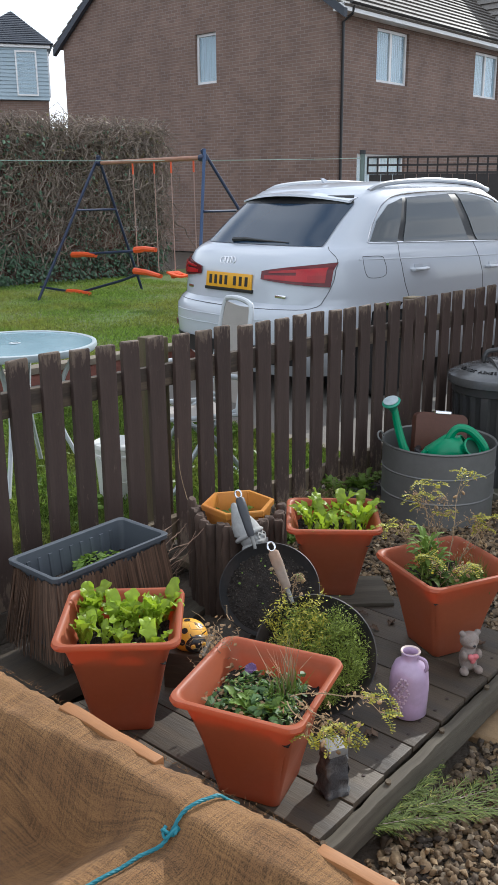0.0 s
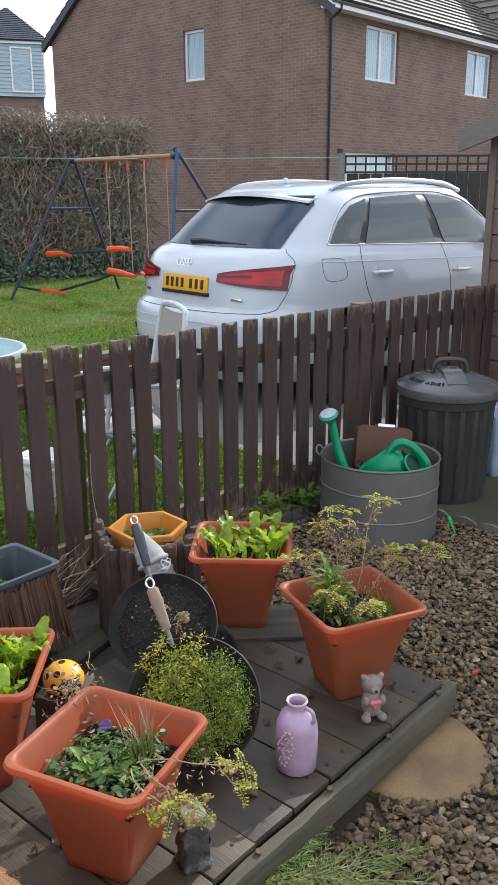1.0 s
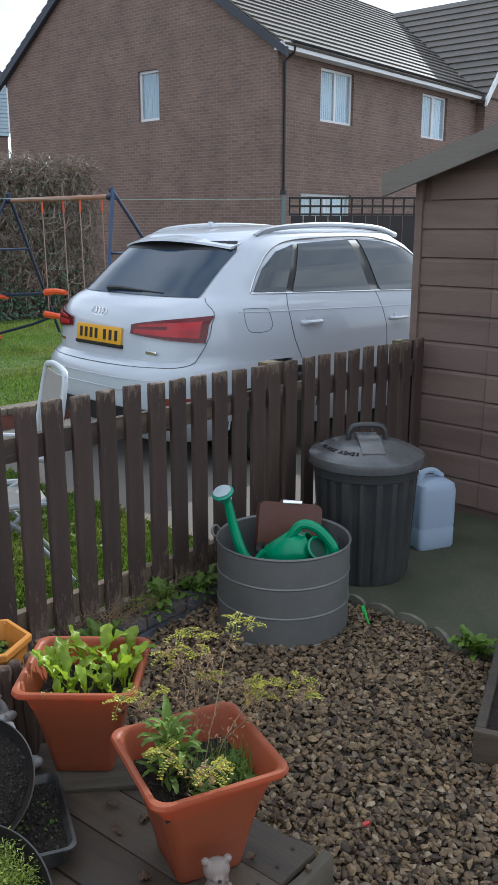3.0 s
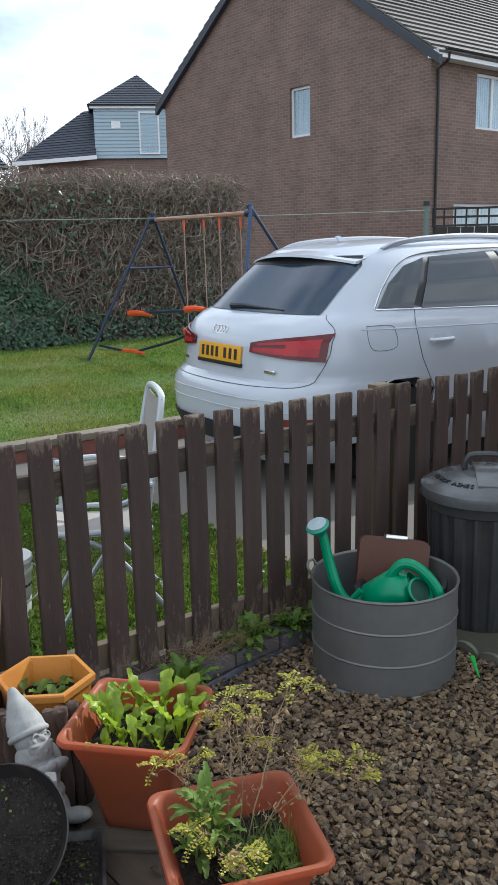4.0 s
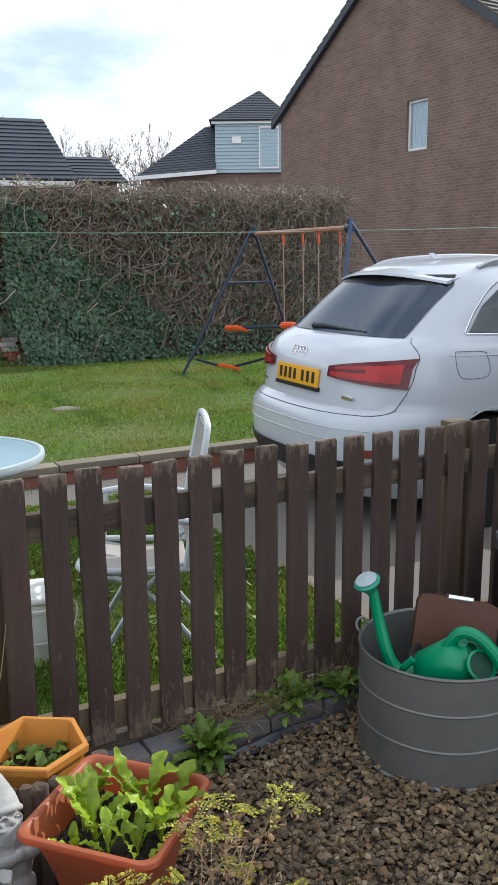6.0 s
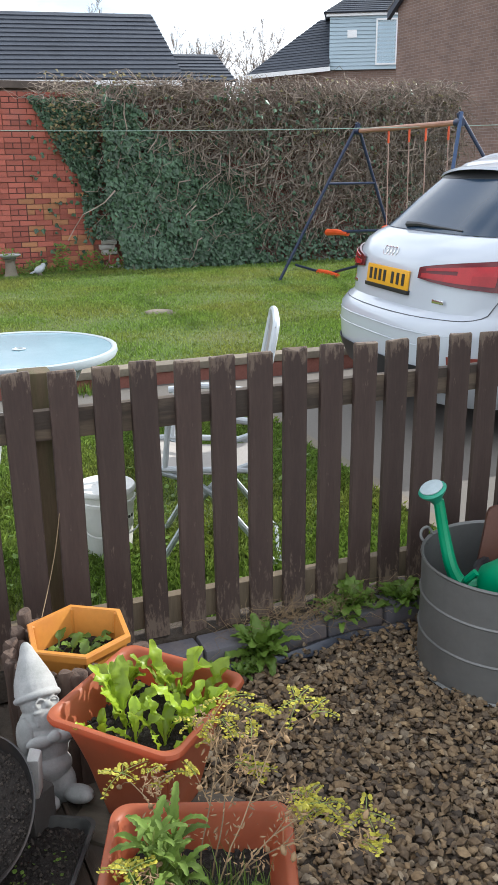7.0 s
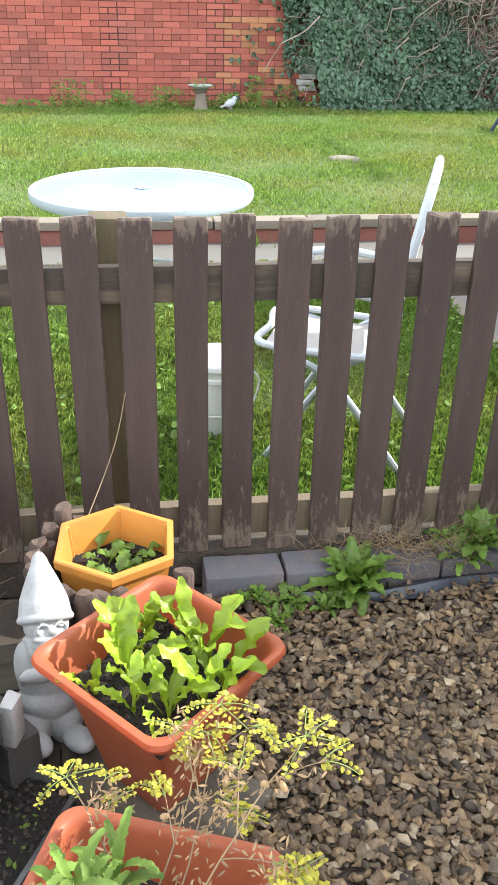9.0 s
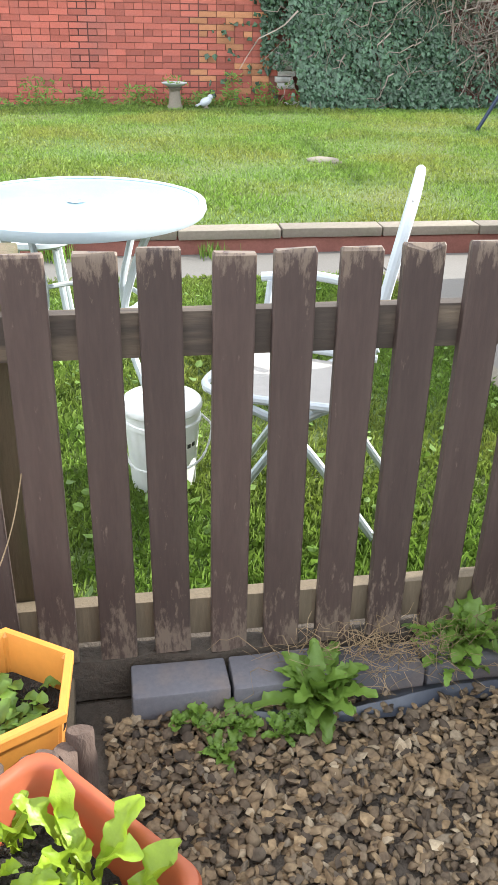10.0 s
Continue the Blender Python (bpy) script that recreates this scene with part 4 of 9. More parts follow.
def rear_patch(name, y0, y1, z0, z1, mat, label="", out=0.008, parent=body, n=12, top=None, m=6):
    rows = []
    for j in range(m + 1):
        t = j / m
        z = z0 + (z1 - z0) * t
        a, b = (y0, y1) if top is None else (y0 + (top[0] - y0) * t, y1 + (top[1] - y1) * t)
        rows.append([Vector((car_rear(a + (b - a) * i / n, z, out), a + (b - a) * i / n, z)) for i in range(n + 1)])
    return panel(name, rows, mat, parent, label)


def side_patch(name, outline_lo, outline_hi, mat, label="", out=0.009, parent=body, n=24, m=16, sgn=-1):
    """lo and hi: (x, z) polylines sampled alike from rear to front."""
    rows = []
    for j in range(m + 1):
        t = j / m
        row = []
        for i in range(n + 1):
            s = i / n * (len(outline_lo) - 1)
            k = min(int(s), len(outline_lo) - 2)
            f = s - k
            lo = [outline_lo[k][c] + (outline_lo[k + 1][c] - outline_lo[k][c]) * f for c in (0, 1)]
            hi = [outline_hi[k][c] + (outline_hi[k + 1][c] - outline_hi[k][c]) * f for c in (0, 1)]
            x, z = lo[0] + (hi[0] - lo[0]) * t, lo[1] + (hi[1] - lo[1]) * t
            row.append(Vector((x, sgn * car_side(x, z, out), z)))
        rows.append(row)
    return panel(name, rows, mat, parent, label)


rear_patch("rear_window", -0.640, 0.640, 1.134, 1.422, M_CARGLASS, "dark tinted rear window, reflected sky put into its blue", top=(-0.598, 0.598), n=30, m=16)
rear_patch("spoiler_underside", -0.598, 0.598, 1.424, 1.482, M_CARTRIM, "black panel under the spoiler", top=(-0.55, 0.55), n=24, m=4, out=0.010)
for s in (-1, 1):
    # tail lamps wrap round the corners
    rows = []
    for j in range(7):
        t = j / 6
        row = []
        for i in range(15):
            a = i / 14
            z = (0.905 - 0.045 * a) * (1 - t) + (0.962 + 0.068 * a ** 0.8) * t
            if a <= 0.8:
                yb = 0.345 + (0.725 - 0.345) * (a / 0.8)
                p = Vector((car_rear(yb, z, 0.006), s * yb, z))
            else:
                yb = 0.725 + (0.795 - 0.725) * (a - 0.8) / 0.2
                p = Vector((car_rear(yb, z, 0.006), s * yb, z))
            row.append(p)
        rows.append(row)
    lamp = panel("tail_lamp", rows, M_LAMPDARK, car, "glossy red tail lamp", thick=0.012)
    outward = lambda p: p + (p - Vector((1.2, 0, p.z))).normalized() * 0.0135
    for i0, i1, j0, j1 in ((1, 6, 1, 3), (6, 10, 1, 3), (10, 13, 1, 3), (2, 8, 4, 5), (8, 13, 3, 5)):
        panel("lens_band", [[outward(p) for p in r[i0:i1 + 1]] for r in rows[j0:j1 + 1]], M_LAMP, lamp, "brighter red lens segment")
M_REFLECT = material("dull_red_reflector", (0.22, 0.045, 0.035), 0.3, vary=0.2, bump=0)
# bumper details: lower valance, reflectors and red light line
rear_patch("valance", -0.66, 0.66, 0.30, 0.44, M_CARTRIM, "black lower valance", out=0.006, n=18, m=3)
for s in (-1, 1):
    rear_patch("reflector", min(s * 0.68, s * 0.80), max(s * 0.68, s * 0.80), 0.475, 0.520, M_REFLECT, "red bumper reflector", out=0.008, n=8, m=2)
# tailgate joints
M_SEAM = material("grey_panel_gap", (0.10, 0.105, 0.115), 0.5, vary=0.1, bump=0)


def seam(name, pts, r=0.004, mat=M_CARTRIM, label=""):
    b = bmesh.new()
    tube(b, pts, r, 5)
    return part(name, b, mat, body, label)


def rear_line(pts):
    return [Vector((car_rear(y, z, 0.001), y, z)) for y, z in pts]


def side_line(pts, out=0.001, sgn=-1):
    return [Vector((x, sgn * car_side(x, z, out), z)) for x, z in pts]


gate = [(0.675, 1.13), (0.785, 1.045), (0.80, 0.90), (0.775, 0.78), (0.73, 0.715), (0.55, 0.705), (0.2, 0.70), (0, 0.698)]
gate = [(p.x, p.y) for p in curve_points([(a, b, 0) for a, b in gate], 4)]
seam("tailgate_joint", rear_line(gate + [(-a, b) for a, b in gate[-2::-1]]), 0.0028, M_SEAM)
for zb in (0.625, 0.555):
    seam("bumper_line", [Vector((car_rear(y, zb, 0.0), y, zb)) for y in [-0.80 + 0.1 * i for i in range(17)]], 0.004, M_CARPAINT)
# spoiler over the rear window
bm = bmesh.new()
lo = []
for i in range(17):
    y = -0.585 + 1.17 * i / 16
    q = (abs(y) / 0.585) ** 2
    x, z = 0.655 + 0.125 * q, 1.478 - 0.050 * q
    lo.append([Vector((x, y, z)), Vector((x + 0.004, y, z + 0.016)), Vector((1.0, y * 0.97, 1.542 - 0.045 * q)), Vector((0.95, y * 0.97, 1.492 - 0.05 * q))])
rings(bm, lo)
part("spoiler", bm, M_CARPAINT, car, "white roof spoiler", smooth=35)
# plate with plain bars for its characters
plate = thing("number_plate", None)
plate.parent = car
bm = bmesh.new()
box(bm, -0.006, 0.006, -0.26, 0.26, -0.056, 0.056, 0.003)
pl = part("plate", bm, M_PLATE, plate, "yellow number plate")
M_INK = material("black_ink", (0.02, 0.02, 0.02), 0.5, vary=0.02, bump=0)
for i, y in enumerate((0.205, 0.145, 0.085, 0.025, -0.075, -0.140, -0.205)):
    bm = bmesh.new()
    box(bm, -0.009, -0.0065, y - 0.015, y + 0.015, -0.034, 0.034)
    part("bar", bm, M_INK, pl)
plate.matrix_basis = pose(car_rear(0.1, 0.88) - 0.006, 0, 0.876, 0, 6, 0)
bm = bmesh.new()
box(bm, -0.012, 0.012, -0.27, 0.27, -0.012, 0.012, 0.003)
part("plate_recess_edge", bm, M_CARTRIM, body, m=pose(car_rear(0.1, 0.82) - 0.004, 0, 0.809))
# plain silver badges
for k in range(4):
    bm = bmesh.new()
    tube(bm, [(0, 0.027 * math.cos(a) - 0.058 + 0.0385 * k, 0.027 * math.sin(a)) for a in [i * math.pi / 10 for i in range(21)]], 0.0042, 6, caps=False)
    part("badge", bm, M_CHROME, body, "plain silver ring badge", m=pose(car_rear(0.08, 1.018) - 0.004, 0.06, 1.018, 0, 22, 0))
for y, z, w in ((-0.52, 0.79, 0.05), (0.50, 0.80, 0.035)):
    bm = bmesh.new()
    box(bm, -0.004, 0.003, -w, w, -0.011, 0.011, 0.003)
    part("lettering", bm, M_CHROME, body, "small silver lettering", m=pose(car_rear(y, z) - 0.003, y, z, 0, 4, 7 if y < 0 else -7))
# rear wiper
bm = bmesh.new()
tube(bm, [(car_rear(0.2, 1.155) - 0.022, 0.21, 1.158), (car_rear(0.1, 1.165) - 0.026, 0.07, 1.166), (car_rear(0.1, 1.158) - 0.02, -0.10, 1.160), (car_rear(0.38, 1.152) - 0.016, -0.385, 1.152)], 0.019, 6, 0.005)
part("wiper", bm, M_CARTRIM, car, "black rear wiper")
# side glass, trim, doors
for s in (-1, 1):
    side_patch("quarter_window", [(0.785, 1.160), (0.88, 1.157), (0.98, 1.153), (1.070, 1.149)], [(0.80, 1.172), (0.92, 1.305), (1.09, 1.412), (1.278, 1.458)], M_SIDEGLASS, "dark quarter window", sgn=s)
    side_patch("door_window", [(1.140, 1.147), (1.965, 1.126)], [(1.335, 1.462), (1.895, 1.488)], M_SIDEGLASS, "tinted rear door window, reflected sky put into its colour", sgn=s)
    side_patch("door_window", [(2.075, 1.122), (2.40, 1.112), (2.72, 1.102), (2.98, 1.094)], [(2.005, 1.488), (2.28, 1.470), (2.56, 1.40), (2.90, 1.16)], M_SIDEGLASS, "front door window", sgn=s)
    side_patch("pillar_trim", [(1.072, 1.149), (1.138, 1.147)], [(1.280, 1.459), (1.333, 1.462)], M_CARTRIM, sgn=s, out=0.004)
    side_patch("pillar_trim", [(1.967, 1.126), (2.073, 1.122)], [(1.897, 1.488), (2.003, 1.488)], M_CARTRIM, sgn=s, out=0.004)
    seam("chrome_strip", side_line([(0.768 + 0.15 * i, 1.152 - 0.0042 * i) for i in range(16)], 0.004, s), 0.0065, M_CHROME, "chrome window line")
    seam("chrome_strip", side_line([(p.x, p.y) for p in curve_points([(0.765, 1.155, 0), (0.89, 1.300, 0), (1.07, 1.432, 0), (1.32, 1.486, 0), (1.9, 1.507, 0), (2.28, 1.490, 0), (2.60, 1.40, 0), (2.92, 1.18, 0)], 6)], 0.004, s), 0.0055, M_CHROME, "chrome window line")
    seam("door_joint", side_line([(p.x, p.y) for p in curve_points([(1.078, 1.135, 0), (1.050, 1.04, 0), (1.066, 0.88, 0), (1.112, 0.77, 0), (1.20, 0.60, 0), (1.24, 0.42, 0)], 5)], 0.0, s), 0.003, M_SEAM)
    seam("door_joint", side_line([(p.x, p.y) for p in curve_points([(2.02, 1.115, 0), (2.06, 0.95, 0), (2.086, 0.80, 0), (2.09, 0.42, 0)], 5)], 0.0, s), 0.003, M_SEAM)
    seam("body_line", side_line([(0.62 + 0.15 * i, 1.040 - 0.004 * i) for i in range(15)], -0.001, s), 0.005, M_CARPAINT)
    for x, hz in ((1.15, 0.943), (2.13, 0.908)):
        handle = bmesh.new()
        tube(handle, [Vector((x + d, s * car_side(x + d, hz, o), hz)) for d, o in ((0, 0.0), (0.02, 0.03), (0.10, 0.036), (0.18, 0.03), (0.2, 0.0))], 0.013, 7)
        part("door_handle", handle, M_CARPAINT, body, "white door handle")
        side_patch("handle_recess", [(x + 0.04, hz - 0.02), (x + 0.15, hz - 0.02)], [(x + 0.05, hz + 0.035), (x + 0.14, hz + 0.035)], M_CARPAINT, sgn=s, out=0.001, n=4, m=2)
    rail = bmesh.new()
    tube(rail, curve_points([(1.02, s * 0.565, 1.512), (1.16, s * 0.565, 1.556), (1.45, s * 0.565, 1.582), (1.85, s * 0.56, 1.592), (2.35, s * 0.55, 1.572), (2.62, s * 0.54, 1.515)], 6), 0.019, 7)
    part("roof_rail", rail, M_ALLOY, car, "silver roof rail")
    mir = bmesh.new()
    bmesh.ops.create_uvsphere(mir, u_segments=14, v_segments=8, radius=1, matrix=pose(2.86, s * 0.93, 1.20) @ Matrix.Diagonal((0.10, 0.12, 0.075, 1)))
    part("door_mirror", mir, M_CARPAINT, car)
seam("fuel_flap", side_line([(p.x, p.y) for p in curve_points([(0.66, 1.06, 0), (0.84, 1.055, 0), (0.87, 1.02, 0), (0.86, 0.92, 0), (0.70, 0.91, 0), (0.655, 0.96, 0), (0.655, 1.03, 0), (0.66, 1.06, 0)], 4)], 0.0), 0.0022, M_SEAM)
bm = bmesh.new()
rings(bm, [[Vector((1.12 - 0.03 * t, w, 1.575 + 0.038 * t)) for w in (-0.012 * (1 - t * 0.5), 0.012 * (1 - t * 0.5))] + [Vector((1.20 - 0.08 * t, w, 1.58 + 0.034 * t)) for w in (0.008 * (1 - t), -0.008 * (1 - t))] for t in (0.0, 0.5, 0.95)])
part("aerial", bm, M_CARPAINT, car, "white shark-fin aerial")
for x in WHEELS:
    for s in (-1, 1):
        wheel = thing("wheel", None)
        wheel.parent, wheel.matrix_basis = car, pose(x, s * 0.78, 0.335, 90 * s, 0, 0)
        bm = bmesh.new()
        lathe(bm, [(0.25, -0.10), (0.325, -0.105), (0.337, -0.06), (0.337, 0.06), (0.325, 0.105), (0.25, 0.10)], 32)
        part("tyre", bm, M_TYRE, wheel)
        bm = bmesh.new()
        lathe(bm, [(0.03, -0.075), (0.06, -0.08), (0.07, -0.05), (0.2, -0.035), (0.245, -0.09), (0.25, -0.09), (0.25, 0.0), (0.03, 0.0)], 32, wave=lambda a, r, z: r)
        part("rim", bm, M_ALLOY, wheel)
        arch = bmesh.new()
        tube(arch, [Vector((x + 0.395 * math.cos(a), s * car_side(x + 0.395 * math.cos(a), max(0.3, 0.34 + 0.395 * math.sin(a)), -0.007), 0.34 + 0.395 * math.sin(a))) for a in [math.pi * (-0.05 + 1.1 * i / 20) for i in range(21)]], 0.007, 6)
        part("arch_lip", arch, M_CARPAINT, body)
        liner = bmesh.new()
        lathe(liner, [(0.350, 0.0), (0.350, 0.35)], 24, cap0=False, m=pose(x, s * 0.80, 0.34, 90 * s, 0, 0))
        part("arch_liner", liner, M_CARTRIM, body)

# ---- shed ----
SH = G @ pose(2.59, 0.10, 0, 0, 0, 0)
shed = thing("garden_shed", SH, "brown painted shiplap garden shed with felted roof", "shed")
bm = bmesh.new()
sec = [(0, -0.02), (0, 1.86), (-0.95, 2.16), (-1.9, 1.86), (-1.9, -0.02)]
rings(bm, [[Vector((0.03, y, z)) for y, z in sec], [Vector((1.9, y, z)) for y, z in sec]])
part("carcass", bm, M_SHED, shed, smooth=0)
H = 0.152
for i in range(14):
    z0, z1 = 0.06 + H * i, 0.06 + H * (i + 1)
    if z0 > 2.05:
        break
    cut = max(0.0, (z1 - 1.86)) / 0.30 * 0.95
    b = bmesh.new()
    ys = (-1.9 + cut + 0.004, -cut) if cut else (-0.47, 0.0)
    prof = [(0.0, 0.0), (-0.016, 0.004), (-0.014, H - 0.022), (-0.006, H - 0.004), (0.0, H - 0.004)]
    if z1 <= 1.86:
        for a, c in ((-0.47, 0.0), (-1.9, -1.18)):
            bb = bmesh.new()
            rings(bb, [[Vector((0.03 + x, y, z0 + z)) for x, z in prof] for y in (a, c)])
            part("plank", bb, M_SHED, shed, smooth=0)
    else:
        rings(b, [[Vector((0.03 + x, y, z0 + z)) for x, z in prof] for y in ys])
        part("plank", b, M_SHED, shed, smooth=0)
door = thing("door", None)
door.parent = shed
for i in range(12):
    z0 = 0.06 + H * i
    bb = bmesh.new()
    rings(bb, [[Vector((0.022 + x, y, z0 + z)) for x, z in [(0.0, 0.0), (-0.016, 0.004), (-0.014, H - 0.022), (-0.006, H - 0.004), (0.0, H - 0.004)]] for y in (-1.175, -0.475)])
    part("plank", bb, M_SHED, door, smooth=0)
bm = bmesh.new()
box(bm, 0.0, 0.05, -0.03, 0.015, 0.0, 1.86, 0.004)
part("corner_trim", bm, M_SHED, shed)
for s0, s1 in (((0.155, 1.70), (-0.95, 2.2)), ((-2.2, 1.70), (-0.95, 2.2))):
    y0, z0 = s0
    y1, z1 = s1
    k = (2.16 - 1.86) / 0.95
    z0 = 2.16 - k * abs(y0 + 0.95) + 0.03
    z1 = 2.19
    bm = bmesh.new()
    rings(bm, [[Vector((x, y, z + d)) for x, d in ((-0.10, 0), (-0.10, 0.02), (2.0, 0.02), (2.0, 0))] for y, z in ((y0, z0), (y1, z1))])
    part("roof", bm, M_FELT, shed, smooth=0)
    bm = bmesh.new()
    rings(bm, [[Vector((x, y, z + d)) for x, d in ((-0.125, -0.09), (-0.125, 0.03), (-0.103, 0.03), (-0.103, -0.09))] for y, z in ((y0, z0), (y1, z1))])
    part("bargeboard", bm, M_BARGE, shed, "grey weathered bargeboard", smooth=0)

# ---- galvanised tub with watering can and case ----
tub = thing("metal_tub", pose(0.92, 3.965, 0.0), "round grey galvanised tub holding garden tools", "tub")
bm = bmesh.new()
R0 = 0.268
lathe(bm, [(0.0, 0.0), (R0 - 0.005, 0.0), (R0, 0.008), (R0, 0.128), (R0 + 0.004, 0.133), (R0, 0.138), (R0, 0.248), (R0 + 0.004, 0.253), (R0, 0.258), (R0 + 0.001, 0.365), (R0 + 0.006, 0.372), (R0 + 0.003, 0.379), (R0 - 0.004, 0.372), (R0 - 0.006, 0.03), (0.0, 0.03)], 64, cap0=False, cap1=False)
part("shell", bm, M_GALV, tub, smooth=12)
bm = bmesh.new()
lathe(bm, [(R0 + 0.001, 0.004), (R0 + 0.008, 0.010), (R0 + 0.001, 0.018)], 48, False, False)
part("base_ring", bm, M_GALV, tub)
ear = bmesh.new()
tube(ear, curve_points([(-0.262, 0.03, 0.355), (-0.285, 0.035, 0.372), (-0.288, 0.05, 0.392), (-0.272, 0.065, 0.400), (-0.256, 0.07, 0.378)], 5), 0.005, 7)
part("handle", ear, M_GALV, tub)
can = thing("watering_can", pose(0.955, 3.87, 0.30, 0, 0, 0), "green plastic watering can lying in the tub", "watering can")
bm = bmesh.new()
lathe(bm, [(0.0, -0.10), (0.07, -0.10), (0.085, -0.085), (0.085, 0.03), (0.075, 0.06), (0.05, 0.075), (0.045, 0.09), (0.04, 0.09), (0.044, 0.07), (0.0, 0.05)], 28, False, False, m=pose(0.0, 0.02, 0.03, 12, 52, 0))
part("body", bm, M_GREEN, can, smooth=45)
bm = bmesh.new()
tube(bm, curve_points([(-0.03, 0.0, 0.08), (0.02, -0.01, 0.155), (0.08, -0.02, 0.15), (0.14, -0.03, 0.09), (0.165, -0.04, 0.03)], 6), 0.019, 10)
part("handle", bm, M_GREEN, can)
bm = bmesh.new()
lathe(bm, [(0.048, 0), (0.05, 0.012), (0.042, 0.014), (0.04, 0.0)], 24, False, False, m=pose(0.085, -0.045, 0.07, 42, 38, 0))
part("filler_rim", bm, M_GREEN, can)
# the hole is a dark disc: the shade inside is put into its green
bm = bmesh.new()
lathe(bm, [(0.0, 0.003), (0.0405, 0.003), (0.0405, 0.006), (0.0, 0.006)], 24, False, False, m=pose(0.085, -0.045, 0.07, 42, 38, 0))
part("opening", bm, material("shaded_green_hole", (0.0, 0.045, 0.022), 0.6, vary=0.1, bump=0), can, "dark disc for the shaded filler opening")
bm = bmesh.new()
tube(bm, curve_points([(-0.08, 0.02, 0.0), (-0.155, 0.03, -0.02), (-0.20, 0.04, 0.02), (-0.235, 0.06, 0.12), (-0.262, 0.07, 0.235)], 6), 0.026, 10, 0.017)
spout = part("spout", bm, M_GREEN, can)
bm = bmesh.new()
lathe(bm, [(0.015, 0.0), (0.022, 0.02), (0.042, 0.045), (0.045, 0.052), (0.04, 0.058), (0.0, 0.064)], 24, m=pose(-0.265, 0.072, 0.225, 20, -18, 0))
part("rose", bm, material("teal_green_rose", (0.03, 0.30, 0.19), 0.4, vary=0.1, bump=0), spout, "teal green watering rose")
bm = bmesh.new()
lathe(bm, [(0.036, 0.060), (0.036, 0.063), (0.0, 0.068)], 24, cap1=False, m=pose(-0.265, 0.072, 0.225, 20, -18, 0))
part("rose_face", bm, material("pale_rose_face", (0.42, 0.50, 0.52), 0.5, vary=0.3, scale=60, bump=0.1), spout, "pale pierced rose face")
bm = bmesh.new()
tube(bm, [(-0.16, 0.0, -0.01), (-0.145, -0.03, 0.03), (-0.12, -0.03, 0.06)], 0.012, 8)
part("spout_brace", bm, M_GREEN, can)
case = thing("tool_case", pose(0.95, 4.10, 0.355, -16, 8, 10), "brown leather-look case standing in the tub", "case")
bm = bmesh.new()
rings(bm, [[Vector((p.x * 1.05, y, p.y * 0.85)) for p in square_loop(0.13, 0, 0.035)] for y in (-0.025, -0.02, 0.02, 0.025)])
part("case_body", bm, material("brown_leather", (0.085, 0.028, 0.014), 0.5, vary=0.3, scale=8, fine=60, bump=0.2), case)
bm = bmesh.new()
box(bm, -0.04, 0.045, -0.03, 0.02, 0.105, 0.122, 0.004)
part("clasp", bm, M_CHROME, case, "pale metal clasp")
hose = thing("hose_coil", pose(0.98, 3.98, 0.265, 0, 0, 0), "coil of dark hose inside the tub", "hose")
bm = bmesh.new()
tube(bm, [Vector((0.16 * math.cos(a), 0.14 * math.sin(a), 0.03 * math.sin(a * 0.5) + 0.006 * a)) for a in [i * 0.3 for i in range(44)]], 0.014, 7)
part("hose", bm, M_PIPE, hose)

# ---- dustbin with lettered lid ----
dustbin = thing("dustbin", pose(1.335, 4.47, 0.0, 0, 0, 0), "dark grey ribbed plastic dustbin with domed lid", "dustbin")
bm = bmesh.new()
lathe(bm, [(0.0, 0.0), (0.195, 0.0), (0.20, 0.015), (0.205, 0.05), (0.228, 0.48), (0.232, 0.50), (0.24, 0.505), (0.242, 0.56), (0.236, 0.565), (0.22, 0.56), (0.19, 0.02), (0.0, 0.02)], 120, False, False,
      wave=lambda a, r, z: r + (0.006 * (1 if math.sin(a * 20) > 0 else -1) if 0.04 < z < 0.49 and r > 0.2 else 0))
part("bin_body", bm, M_BIN, dustbin, smooth=25)
lid = thing("lid", None, "dark lid with raised lettering")
lid.parent = dustbin
bm = bmesh.new()
lathe(bm, [(0.252, 0.545), (0.262, 0.55), (0.266, 0.575), (0.262, 0.592), (0.245, 0.603), (0.235, 0.607), (0.19, 0.628), (0.13, 0.645), (0.06, 0.655), (0.0, 0.657)], 72, False, False)
part("dome", bm, M_LID, lid, smooth=35)
bm = bmesh.new()
rings(bm, [[Vector((0.05 * c, y, z)) for c in (-1, 1)] + [Vector((0.05 * c, y, z - 0.02)) for c in (1, -1)] for y, z in ((-0.19, 0.632), (-0.13, 0.652), (-0.05, 0.672), (0.05, 0.672), (0.1, 0.658))])
part("handle_boss", bm, M_LID, lid)
bm = bmesh.new()
tube(bm, curve_points([(-0.085, 0.0, 0.655), (-0.08, 0, 0.69), (-0.05, 0, 0.715), (0.05, 0, 0.715), (0.08, 0, 0.69), (0.085, 0, 0.655)], 5), 0.013, 8)
part("lid_handle", bm, M_BIN, lid)
# raised words round the lid, each letter of its own
words = "NO HOT ASHES"
